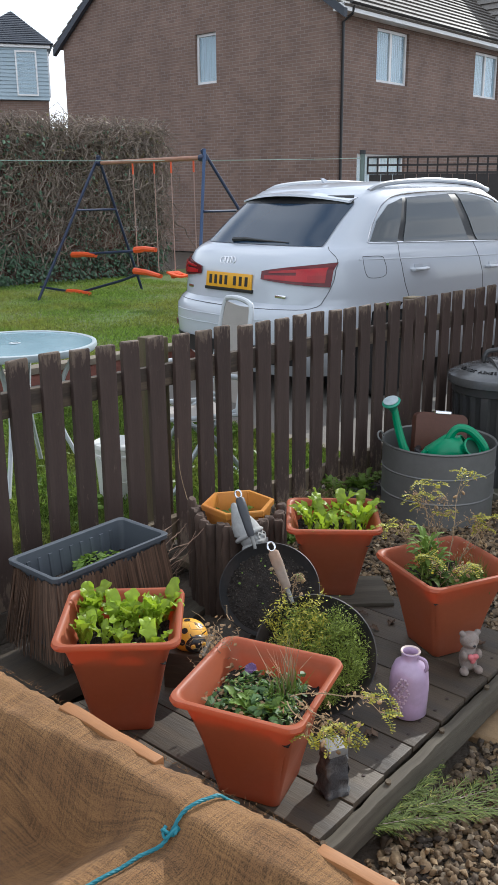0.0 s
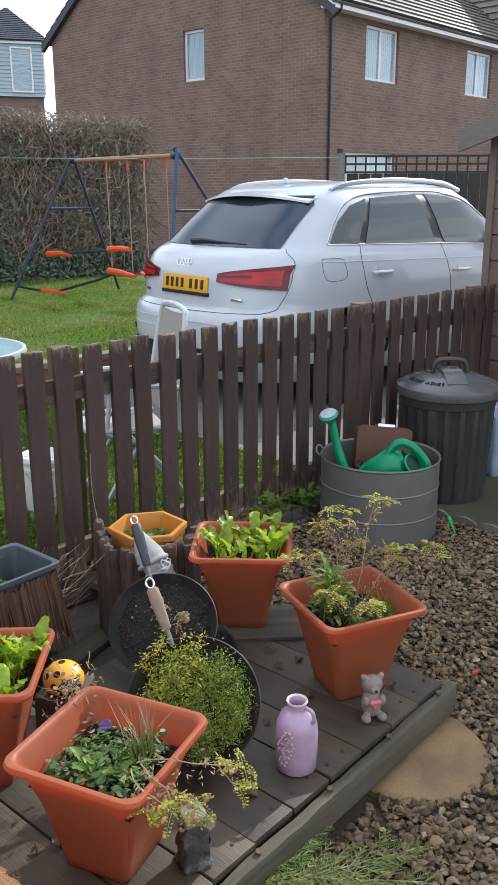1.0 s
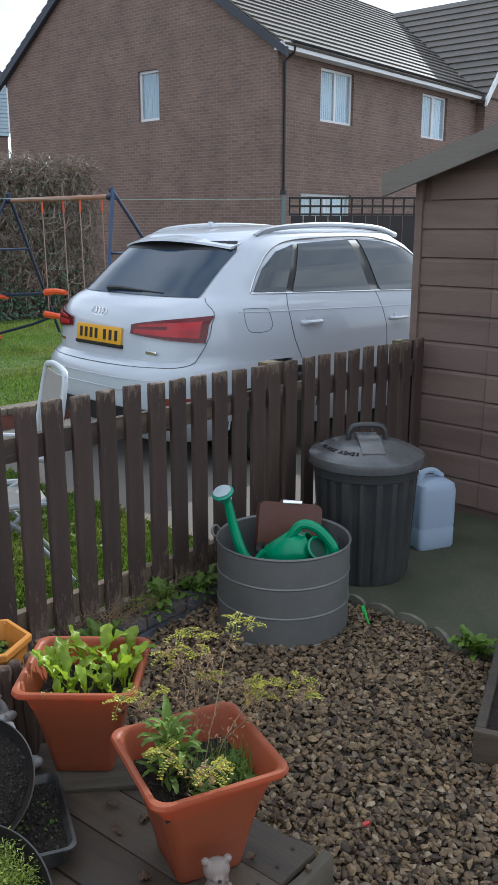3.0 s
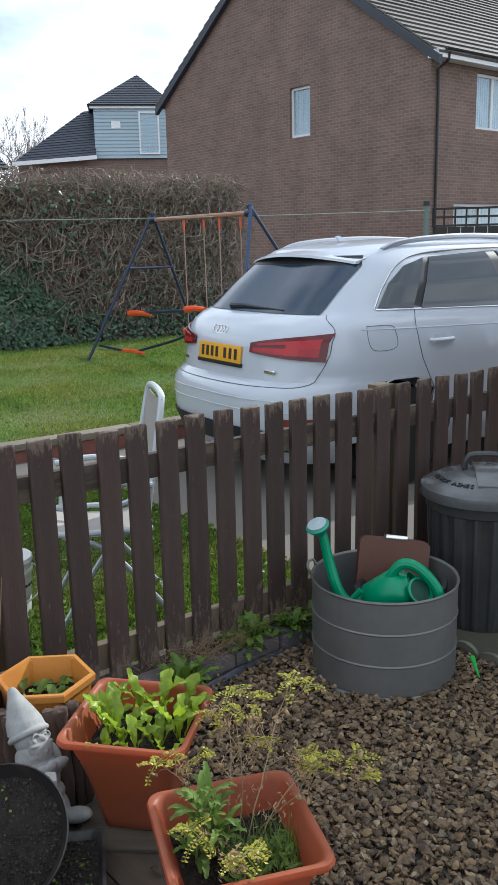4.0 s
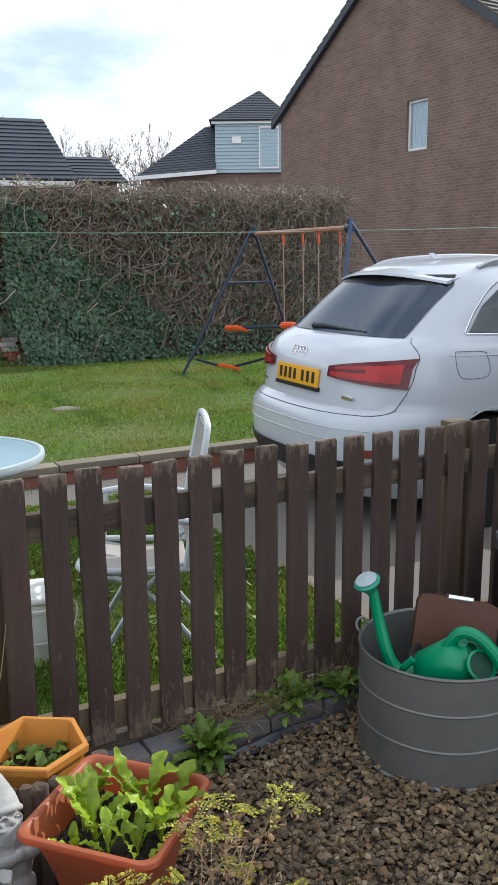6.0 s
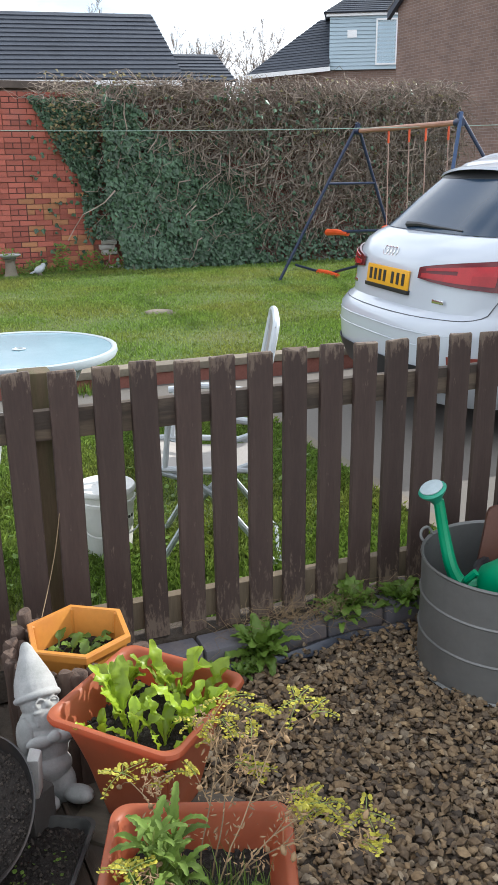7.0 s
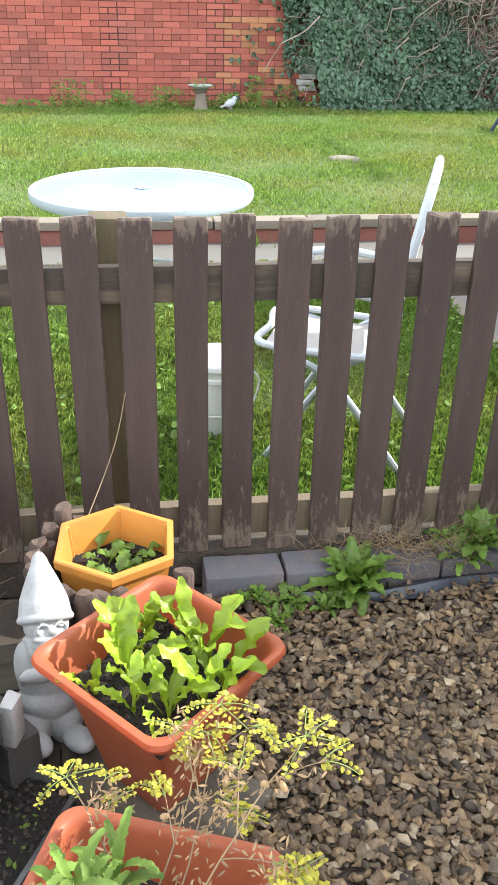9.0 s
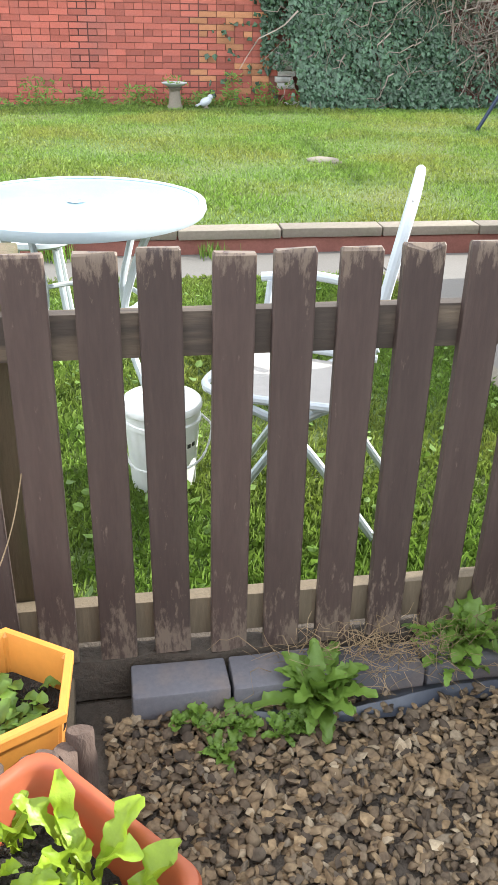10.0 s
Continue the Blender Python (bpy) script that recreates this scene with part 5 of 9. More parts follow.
for i, ch in enumerate(words):
    if ch == " ":
        continue
    cu = bpy.data.curves.new("letter", "FONT")
    cu.body, cu.size, cu.extrude, cu.align_x = ch, 0.031, 0.0025, "CENTER"
    ob = new("letter", cu)
    a = radians(-174 + 5.7 * i)
    ob.parent = lid
    ob.matrix_basis = Matrix.Translation((0.205 * math.cos(a), 0.205 * math.sin(a), 0.623)) @ Matrix.Rotation(a + math.pi / 2, 4, "Z") @ Matrix.Rotation(radians(24), 4, "X")
    cu.materials.append(M_CARTRIM)

# ---- jerrycan by the shed ----
M_JERRY = material("translucent_white_plastic", (0.50, 0.60, 0.74), 0.4, vary=0.08, scale=5, bump=0.03, see=0.3)
jerry = thing("jerrycan", pose(1.73, 4.80, 0.012, 0, 0, 20), "translucent white plastic water can beside the shed", "jerrycan")
bm = bmesh.new()
rings(bm, [[Vector((p.x * sx, p.y * 0.75, z)) for p in square_loop(0.105 * s, 0, 0.03 * s)] for z, s, sx in ((0.0, 0.92, 1), (0.012, 1.0, 1), (0.10, 1.0, 1), (0.105, 0.985, 1), (0.12, 0.985, 1), (0.125, 1, 1), (0.30, 1.0, 1), (0.335, 0.95, 0.96), (0.355, 0.75, 0.8), (0.36, 0.4, 0.5))])
part("can_body", bm, M_JERRY, jerry, smooth=40)
bm = bmesh.new()
tube(bm, curve_points([(-0.075, 0, 0.33), (-0.06, 0, 0.385), (0.0, 0, 0.395), (0.06, 0, 0.36)], 5), 0.015, 8)
part("grip", bm, M_JERRY, jerry)
bm = bmesh.new()
lathe(bm, [(0.026, 0.34), (0.028, 0.385), (0.0, 0.39)], 16, m=pose(-0.055, 0.03, 0.0))
part("cap", bm, M_UPVC, jerry)

# ---- pallet deck ----
DECK = pose(0.890, 2.445, 0.060, 0, 0, 49.5)     # x runs back along the front edge towards +x', y inwards
deck = thing("wooden_deck", DECK, "low deck of wet weathered planks on a timber frame", "deck")
bm = bmesh.new()
box(bm, -0.5, 0.33, -0.0695, 0.0695, -0.010, 0.010, 0.003)
bmesh.ops.subdivide_edges(bm, edges=[e for e in bm.edges if abs(e.verts[0].co.x - e.verts[1].co.x) > 0.5], cuts=6)
roughen(bm, 0.0025, 0.2)
plank = part("plank", bm, M_DECK, deck, smooth=25)
first = True
# planks run square to the front edge
for k in range(11):
    m = pose(-0.075 - 0.143 * k, 0.50 + random.uniform(-0.008, 0.004), 0.078 + random.uniform(-0.002, 0.002), random.uniform(-0.4, 0.4), 0, 90 + random.uniform(-0.6, 0.6))
    if first:
        plank.matrix_basis, first = m, False
    else:
        alike("plank", plank, m, deck)
for y0, y1, z0, z1, mt in ((-0.035, -0.005, -0.01, 0.075, M_DECKEDGE), (0.02, 0.09, -0.08, 0.066, M_DECKEDGE), (-0.004, 0.018, -0.09, -0.012, M_DECK), (0.74, 0.81, -0.02, 0.064, M_DECKEDGE)):
    bm = bmesh.new()
    box(bm, -1.62, 0.02, y0, y1, z0, z1, 0.006)
    bmesh.ops.subdivide_edges(bm, edges=[e for e in bm.edges if abs(e.verts[0].co.x - e.verts[1].co.x) > 0.5], cuts=40)
    roughen(bm, 0.005, 0.07)
    part("bearer", bm, mt, deck, "grey timber bearer", smooth=25)
for k in range(6):
    bm = bmesh.new()
    tube(bm, [(-0.06 - 0.27 * k, -0.016, 0.07), (-0.063 - 0.27 * k, -0.018, 0.086)], 0.0075, 8)
    part("peg", bm, M_FENCEBARE, deck)
M_NAIL = material("rusty_nail", (0.04, 0.025, 0.02), 0.7, vary=0.3)
nail_proto = None
for k in range(11):
    for dx in (-0.035, 0.035):
        for y in (0.04, 0.055):
            m = pose(-0.075 - 0.143 * k + dx, y + random.uniform(-0.004, 0.004) + (0.72 if y > 0.05 else 0), 0.0885)
            if nail_proto is None:
                bm = bmesh.new()
                lathe(bm, [(0.005, 0), (0.0045, 0.0015), (0.0, 0.002)], 8)
                nail_proto = part("nail", bm, M_NAIL, deck, m=m)
            else:
                alike("nail", nail_proto, m, deck)

# loose boards under the pots and the round stone at the deck's edge
def board(m, sx, sy, sz, mat, name="board", label="grey weathered loose board", category="board"):
    b = bmesh.new()
    box(b, -sx / 2, sx / 2, -sy / 2, sy / 2, 0, sz, 0.004)
    bmesh.ops.subdivide_edges(b, edges=b.edges[:], cuts=3)
    roughen(b, 0.003, 0.12)
    o = part(name, b, mat, smooth=25)
    o.matrix_world = m
    return tagged(o, label, category)


board(pose(0.325, 2.78, 0.146, 0, 0, 4), 0.34, 0.22, 0.014, M_DECKEDGE)
board(pose(-0.13, 3.21, 0.02, 0, 0, -44), 0.55, 0.09, 0.03, M_FENCEBARE)
board(pose(-0.015, 2.825, 0.0, 0, 0, 49.5), 0.30, 0.155, 0.014, M_DECK, label="dark wet timber offcut under the ornament")
board(pose(-0.25, 2.86, 0.0, 0, 2, 62), 0.42, 0.10, 0.028, M_DECKEDGE)
board(pose(-0.36, 2.90, 0.0, 2, 0, 20), 0.34, 0.12, 0.022, M_DECK, label="dark wet plank lying on the ground")
board(pose(-0.72, 2.35, 0.03, 0, 0, 48), 0.75, 0.32, 0.05, M_DECK, label="dark wet plank under the reed trough")
board(pose(-0.62, 2.08, 0.03, 2, 0, 30), 0.55, 0.16, 0.04, M_DECK, label="dark wet plank on the ground")
slab = bmesh.new()
lathe(slab, [(0.0, -0.02), (0.205, -0.02), (0.212, 0.0), (0.212, 0.018), (0.203, 0.028), (0.0, 0.030)], 56, False, False)
roughen(slab, 0.004, 0.07)
so = part("stepping_stone", slab, material("buff_stone_slab", (0.28, 0.185, 0.095), 0.85, vary=0.3, scale=6, fine=120, bump=0.4, tint=(0.16, 0.105, 0.06), patch=0.5), smooth=35)
so.matrix_world = pose(0.775, 2.285, 0.0)
tagged(so, "round buff stone slab sunk beside the deck", "stepping stone")

# dark timber step between the pots, with a thin board under the tall planter
step = bmesh.new()
box(step, -0.060, 0.060, -0.065, 0.065, 0, 0.115, 0.006)
bmesh.ops.subdivide_edges(step, edges=step.edges[:], cuts=2)
roughen(step, 0.003, 0.08)
so2 = part("timber_step", step, M_DECK, smooth=25)
so2.matrix_world = pose(-0.175, 2.235, 0.148, 0, 0, -12)
tagged(so2, "dark wet timber block used as a step on the deck", "block")

M_CRUMB = material("soil_crumb", (0.045, 0.036, 0.029), 0.95, vary=0.5, fine=200, bump=0.5, island=0.6)
OCTA = np.array([(1, 0, 0), (-1, 0, 0), (0, 1, 0), (0, -1, 0), (0, 0, 1), (0, 0, -1)], float)
OCTF = np.array([(0, 2, 4), (2, 1, 4), (1, 3, 4), (3, 0, 4), (2, 0, 5), (1, 2, 5), (3, 1, 5), (0, 3, 5)])


def crumbs(parent, n, sx, sy, z, lo=0.002, hi=0.006, disc=False):
    """Loose lumps of soil and grit on a soil surface."""
    x, y = rng.uniform(-1, 1, n), rng.uniform(-1, 1, n)
    if disc:
        a, q = rng.uniform(0, 6.283, n), np.sqrt(rng.uniform(0, 1, n))
        x, y = q * np.cos(a), q * np.sin(a)
    c = np.stack([x * sx, y * sy, z + rng.uniform(-0.002, 0.004, n)], 1)
    v = c[:, None, :] + OCTA[None] * rng.uniform(0.6, 1.3, (n, 6, 1)) * rng.uniform(lo, hi, (n, 1, 1))
    f = OCTF[None] + (np.arange(n) * 6)[:, None, None]
    return tagged(soup("soil_crumbs", v.reshape(-1, 3), f.reshape(-1, 3), M_CRUMB, parent), kind="stuff")


# ---- terracotta planters ----
def planter(m, height, label, top=0.163, foot=0.080):
    p = thing("planter", m, label, "planter", "terracotta planters")
    prof = [(foot - 0.005, 0.0, 0.018), (foot, 0.004, 0.022)]
    for i in range(1, 10):
        t = i / 9
        prof.append((foot + (top - 0.022 - foot) * (0.80 * t + 0.20 * t ** 2.5), 0.004 + (height - 0.024) * t, 0.022 + 0.010 * t))
    loops = []
    for h, z, c in prof:
        lp = square_loop(h, z, c, 12)
        # soft flutes, deeper towards the foot
        depth = 0.0085 * min(1, z / 0.05) * max(0.0, 1 - z / (height * 0.92))
        for q in lp:
            s = q.x if abs(q.y) > abs(q.x) else q.y
            q.x -= math.copysign(depth * (0.5 + 0.5 * math.cos(s * 120)), q.x) if abs(q.x) > abs(q.y) else 0
            q.y -= math.copysign(depth * (0.5 + 0.5 * math.cos(s * 120)), q.y) if abs(q.y) > abs(q.x) else 0
        loops.append(lp)
    rim = [(top - 0.016, height - 0.021), (top - 0.003, height - 0.018), (top, height - 0.010), (top - 0.003, height - 0.002), (top - 0.010, height), (top - 0.017, height - 0.004), (top - 0.020, height - 0.012)]
    loops += [square_loop(h, z, 0.034, 12) for h, z in rim]
    inside = [(top - 0.027, height - 0.03), (foot + (top - 0.022 - foot) * 0.61 - 0.006, height * 0.66), (foot + (top - 0.022 - foot) * 0.26 - 0.006, height * 0.3)]
    loops += [square_loop(h, z, 0.03, 12) for h, z in inside]
    b = bmesh.new()
    rings(b, loops)
    part("pot", b, M_TERRA, p, smooth=50)
    b = bmesh.new()
    hz = height * 0.76
    hs = foot + (top - 0.022 - foot) * 0.69
    bmesh.ops.create_grid(b, x_segments=26, y_segments=26, size=hs)
    for v in b.verts:
        v.co.z = hz + noise.noise(v.co * 30) * 0.010 + noise.noise(v.co * 90) * 0.006 - 0.006 * (max(abs(v.co.x), abs(v.co.y)) / hs) ** 4
    part("soil", b, M_SOIL, p, "dark potting soil")
    crumbs(p, 420, hs * 0.97, hs * 0.97, hz)
    return p


P1, P2, P3, P4 = pose(-0.338, 2.052, 0.150, 0, 0, 2), pose(0.023, 1.770, 0.150, 0, 0, -24), pose(0.296, 2.818, 0.160, 0, 0, -3), pose(0.607, 2.432, 0.150, 0, 0, 24)
# the same pots' frames, let down to their soil, for the plants
Q1, Q2, Q3, Q4 = P1 @ pose(0, 0, -0.025), P2 @ pose(0, 0, -0.020), P3 @ pose(0, 0, -0.020), P4 @ pose(0, 0, -0.028)
planter(P1, 0.302, "square tapered terracotta planter full of young salad leaves")
planter(P2, 0.283, "square tapered terracotta planter with pansies and weeds")
planter(P3, 0.280, "square tapered terracotta planter of bright green beet leaves")
planter(P4, 0.280, "square tapered terracotta planter with yellowing chickpea plant")

# ---- hexagonal planter in its ring of logs ----
hexa = thing("hexagonal_planter", pose(-0.040, 3.045, 0.060, 0, 0, 12) @ Matrix.Diagonal((0.84, 0.84, 1, 1)), "mustard yellow hexagonal plastic planter with seedlings", "planter")
def hexloop(r, z):
    return [Vector((r * math.cos(math.pi / 3 * i), r * math.sin(math.pi / 3 * i), z)) for i in range(6)]
bm = bmesh.new()
rings(bm, [hexloop(r, z) for r, z in ((0.11, 0), (0.155, 0.315), (0.166, 0.32), (0.168, 0.338), (0.165, 0.342), (0.150, 0.342), (0.147, 0.335), (0.125, 0.15))])
bmesh.ops.bevel(bm, geom=[e for e in bm.edges if abs(e.verts[0].co.z - e.verts[1].co.z) > 0.1], offset=0.006, segments=2, affect="EDGES")
part("pot", bm, M_HEX, hexa, smooth=28)
bm = bmesh.new()
bmesh.ops.create_circle(bm, cap_ends=True, segments=24, radius=0.135)
bmesh.ops.subdivide_edges(bm, edges=bm.edges[:], cuts=2)
for v in bm.verts:
    v.co.z = 0.262 + noise.noise(v.co * 60) * 0.008
part("soil", bm, M_SOIL, hexa)
M_LOG = material("bark_log", (0.085, 0.056, 0.042), 0.9, vary=0.4, scale=8, fine=40, bump=0.8, depth=0.006, stretch=(2, 2, 0.5), tint=(0.13, 0.09, 0.065), patch=0.4, piece=0.3)
ring = thing("log_edging", pose(-0.040, 3.045, 0.0), "ring of small upright bark logs round the planter", "log edging")
logs = []
for v in range(4):
    bm = bmesh.new()
    lathe(bm, [(0.0, 0.0), (0.019, 0.0), (0.021, 0.05), (0.018, 0.1), (0.020, 0.16), (0.018, 0.22), (0.021, 0.28), (0.019, 0.33), (0.020, 0.372), (0.016, 0.380), (0.0, 0.378)], 14, False, False)
    roughen(bm, 0.007, 0.022, seed=v * 5.0)
    logs.append(part("log", bm, M_LOG, ring, smooth=50))
n = 0
for i in range(22):
    a = radians(-192 + 9.9 * i)
    m = pose(0.166 * math.cos(a), 0.163 * math.sin(a), random.uniform(-0.016, 0.012), random.uniform(-2, 2), random.uniform(-2, 2), random.uniform(0, 360))
    if n < 4:
        logs[n].matrix_basis = m
    else:
        alike("log", logs[n % 4], m, ring)
    n += 1
tall = alike("log", logs[0], pose(-0.175, 0.03, 0.035, 2, -3, 60), ring)

# ---- window trough wrapped in reed screening ----
TR = pose(-0.510, 2.562, 0.0, 0, 0, 49.5)
trough = thing("plastic_trough", TR @ pose(0, 0, 0.16), "grey-blue plastic trough planter with few seedlings", "planter")
M_TROUGH = material("slate_blue_plastic", (0.078, 0.088, 0.102), 0.4, vary=0.15, fine=40, bump=0.05)


def oblong(lx, ly, z, c=0.02, per=10, rib=0.0):
    out = []
    for q, (sx, sy) in enumerate(((1, 1), (-1, 1), (-1, -1), (1, -1))):
        for i in range(per):
            a = math.pi / 2 * (q + i / (per - 1))
            out.append(Vector((sx * (lx - c) + c * math.cos(a), sy * (ly - c) + c * math.sin(a), z)))
    return out


bm = bmesh.new()
rings(bm, [oblong(a, b, z) for a, b, z in ((0.205, 0.085, 0), (0.222, 0.108, 0.255), (0.236, 0.122, 0.258), (0.237, 0.123, 0.272), (0.231, 0.117, 0.274), (0.222, 0.108, 0.270), (0.208, 0.09, 0.12))])
part("shell", bm, M_TROUGH, trough, smooth=40)
for s in (-1, 1):
    for i in range(9):
        bm = bmesh.new()
        x = -0.17 + 0.0425 * i
        rings(bm, [[Vector((x + dx, s * (y0 + dy), z)) for dx, dy in ((-0.010, 0.004), (-0.006, -0.004), (0.006, -0.004), (0.010, 0.004))] for y0, z in ((0.0885, 0.13), (0.1045, 0.245))])
        part("rib", bm, M_TROUGH, trough)
bm = bmesh.new()
bmesh.ops.create_grid(bm, x_segments=40, y_segments=16, size=1)
for v in bm.verts:
    v.co = Vector((v.co.x * 0.212, v.co.y * 0.098, 0.165 + noise.noise(v.co * 9) * 0.008))
part("soil", bm, M_SOIL, trough)
sleeper = bmesh.new()
box(sleeper, -0.20, 0.20, -0.085, 0.085, 0.0, 0.159, 0.006)
bmesh.ops.subdivide_edges(sleeper, edges=sleeper.edges[:], cuts=3)
roughen(sleeper, 0.004, 0.1)
o = part("timber_sleeper", sleeper, M_DECK, smooth=25)
o.matrix_world = TR
tagged(o, "dark wet timber block under the trough", "block")
reed = thing("reed_screen", TR, "brown reed screening wrapped round the trough", "reed screen")
M_REED = material("brown_reed", (0.14, 0.085, 0.055), 0.8, vary=0.3, scale=3, fine=30, bump=0.3, island=0.45)
pts = []
per = oblong(0.225, 0.115, 0, 0.03, 20)
n = len(per)
s0, e0 = [], []
L = [0.0]
for i in range(n):
    L.append(L[-1] + (per[(i + 1) % n] - per[i]).length)
for k in range(520):
    d = L[-1] * k / 520
    i = max(j for j in range(n) if L[j] <= d)
    f = (d - L[i]) / max(L[i + 1] - L[i], 1e-6)
    p = per[i].lerp(per[(i + 1) % n], f)
    outw = Vector((p.x / 0.225 ** 2, p.y / 0.115 ** 2, 0)).normalized()
    top = p + outw * 0.006
    h = 0.405 + rng.uniform(-0.02, 0.008)
    s0.append((top.x, top.y, h))
    q = p + outw * (0.05 + rng.uniform(-0.008, 0.008))
    e0.append((q.x, q.y, 0.165 + rng.uniform(-0.015, 0.01)))
screen = twig_soup("reeds", np.array(s0), np.array(e0), np.zeros(len(s0)), np.full(len(s0), 0.0032), M_REED, reed, 4, 0.006)
tagged(screen, kind="stuff")
k = 34
s0 = np.stack([np.full(k, 0.235) + rng.uniform(0, 0.02, k), rng.uniform(-0.11, 0.1, k), rng.uniform(0.16, 0.36, k)], 1)
e0 = s0 + np.stack([rng.uniform(0.08, 0.20, k), rng.normal(0.02, 0.03, k), rng.uniform(0.0, 0.10, k)], 1)
tagged(twig_soup("loose_reeds", s0, e0, rng.uniform(0, 0.02, k), np.full(k, 0.002), M_REED, reed, 5, 0.03), kind="stuff")

# ---- two old woks used as planters, block, seed tray ----
M_WOK = material("black_iron_pan", (0.022, 0.021, 0.021), 0.5, metal=0.3, vary=0.4, scale=10, fine=60, bump=0.15, tint=(0.07, 0.05, 0.04), patch=0.2)


def wok(m, r, label, grip, grip_angle, gl, category="wok", soil_drop=0.03):
    """A shallow round pan; z is its axis, the handle leaves the rim at grip_angle."""
    w = thing("wok", m, label, category)
    b = bmesh.new()
    lathe(b, [(0.0, -0.085), (r * 0.45, -0.083), (r * 0.8, -0.05), (r * 0.97, -0.008), (r, 0.0), (r + 0.003, 0.001), (r, 0.003), (r * 0.96, -0.006), (r * 0.79, -0.046), (r * 0.44, -0.078), (0.0, -0.08)], 48, False, False)
    part("pan", b, M_WOK, w, smooth=50)
    b = bmesh.new()
    lathe(b, [(r * 0.90, -soil_drop), (r * 0.6, -soil_drop + 0.004), (r * 0.3, -soil_drop + 0.006), (0.0, -soil_drop + 0.006)], 40, False, False)
    bmesh.ops.subdivide_edges(b, edges=b.edges[:], cuts=2)
    for v in b.verts:
        v.co.z += noise.noise(v.co * 45) * 0.007 + noise.noise(v.co * 130) * 0.003
    part("soil", b, M_SOIL, w, "gritty dark soil")
    crumbs(w, 1300, r * 0.86, r * 0.86, -soil_drop + 0.004, 0.0013, 0.0046, True)
    a = radians(grip_angle)
    d = Vector((math.cos(a), math.sin(a), 0))
    up = Vector((0, 0, 1))
    b = bmesh.new()
    tube(b, [d * (r - 0.01) + up * -0.004, d * (r + 0.03) + up * 0.012, d * (r + 0.06) + up * 0.022], 0.006, 8)
    part("shank", b, M_GALV, w, "steel shank with rivets")
    h = thing("handle", None)
    h.parent = w
    b = bmesh.new()
    p0, p1 = d * (r + 0.03) + up * 0.012, d * (r + 0.03 + gl) + up * (0.012 + gl * 0.38)
    ax = (p1 - p0).normalized()
    side = ax.cross(up).normalized()
    top = side.cross(ax)
    rows = []
    for t, q in ((0, 0.010), (0.03, 0.0125), (0.3, 0.014), (0.7, 0.0165), (0.95, 0.0155), (1.0, 0.010)):
        c = p0.lerp(p1, t)
        rows.append([c + side * math.cos(k * math.pi / 6) * q + top * math.sin(k * math.pi / 6) * q * 0.85 for k in range(12)])
    rings(b, rows)
    part("grip", b, grip, h, smooth=45)
    b = bmesh.new()
    c = p1 + ax * 0.012
    tube(b, [c + (ax * math.cos(k * math.pi / 8) * 0.013 + side * math.sin(k * math.pi / 8) * 0.010) for k in range(17)], 0.0032, 7)
    part("hanging_ring", b, M_CHROME, h, "bright metal hanging ring")
    return w


def facing(c, n, spin=0.0):
    """A pose at c whose z axis is n and whose y axis points as far up as it can."""
    n = Vector(n).normalized()
    y = (Vector((0, 0, 1)) - n * n.z).normalized()
    x = y.cross(n)
    return Matrix.Translation(c) @ Matrix((x, y, n)).transposed().to_4x4() @ Matrix.Rotation(radians(spin), 4, "Z")


M_GRIPDARK = material("worn_black_grip", (0.045, 0.048, 0.055), 0.5, vary=0.3, fine=40, bump=0.15)
M_GRIPWOOD = material("grey_wood_grip", (0.24, 0.19, 0.15), 0.75, vary=0.4, scale=8, fine=50, bump=0.3, tint=(0.3, 0.14, 0.06), patch=0.2)
WOK1 = facing((0.065, 2.479, 0.315), (-0.045, -0.669, 0.742))
WOK2 = facing((0.179, 2.070, 0.318), (-0.03, -0.74, 0.67))
wok(WOK1, 0.158, "old black wok full of soil leaning on a block", M_GRIPDARK, 110, 0.125)
wok(WOK2, 0.165, "old black wok overgrown with feathery green seedlings", M_GRIPWOOD, 113, 0.105)
M_BLOCK = material("old_weathered_block", (0.055, 0.048, 0.042), 0.9, vary=0.3, scale=8, fine=70, bump=0.5)
blk = bmesh.new()
box(blk, -0.09, 0.09, -0.035, 0.035, 0, 0.13, 0.01)
bmesh.ops.subdivide_edges(blk, edges=blk.edges[:], cuts=2)
roughen(blk, 0.004, 0.05)
o = part("concrete_block", blk, M_BLOCK)
o.matrix_world = pose(0.055, 2.640, 0.150, 0, 0, -6)
tagged(o, "dark weathered concrete block propping up the wok", "block")
board(pose(0.06, 2.32, 0.149, 0, 0, 70), 0.34, 0.16, 0.045, M_DECK, label="dark wet timber offcut under the woks")
blk = bmesh.new()
box(blk, -0.06, 0.06, -0.04, 0.04, 0, 0.09, 0.008)
o = part("wooden_block", blk, M_DECK)
o.matrix_world = pose(0.18, 2.13, 0.150, 0, 0, 15)
tagged(o, "dark timber block under the wok", "block")
M_WHITEWASH = material("white_flaking_block", (0.36, 0.35, 0.335), 0.85, vary=0.25, scale=10, fine=60, bump=0.4, tint=(0.3, 0.26, 0.22), patch=0.3)
blk = bmesh.new()
box(blk, -0.013, 0.013, -0.020, 0.020, 0, 0.100, 0.006)
roughen(blk, 0.006, 0.05)
o = part("painted_stone", blk, M_WHITEWASH)
o.matrix_world = pose(0.128, 2.625, 0.279, 4, 4, 25)
tagged(o, "white painted stone resting behind the wok", "stone")
tray = thing("seed_tray", pose(0.178, 2.500, 0.150, 0, 0, 18), "black plastic seed tray of soil with a worn rim", "seed tray")
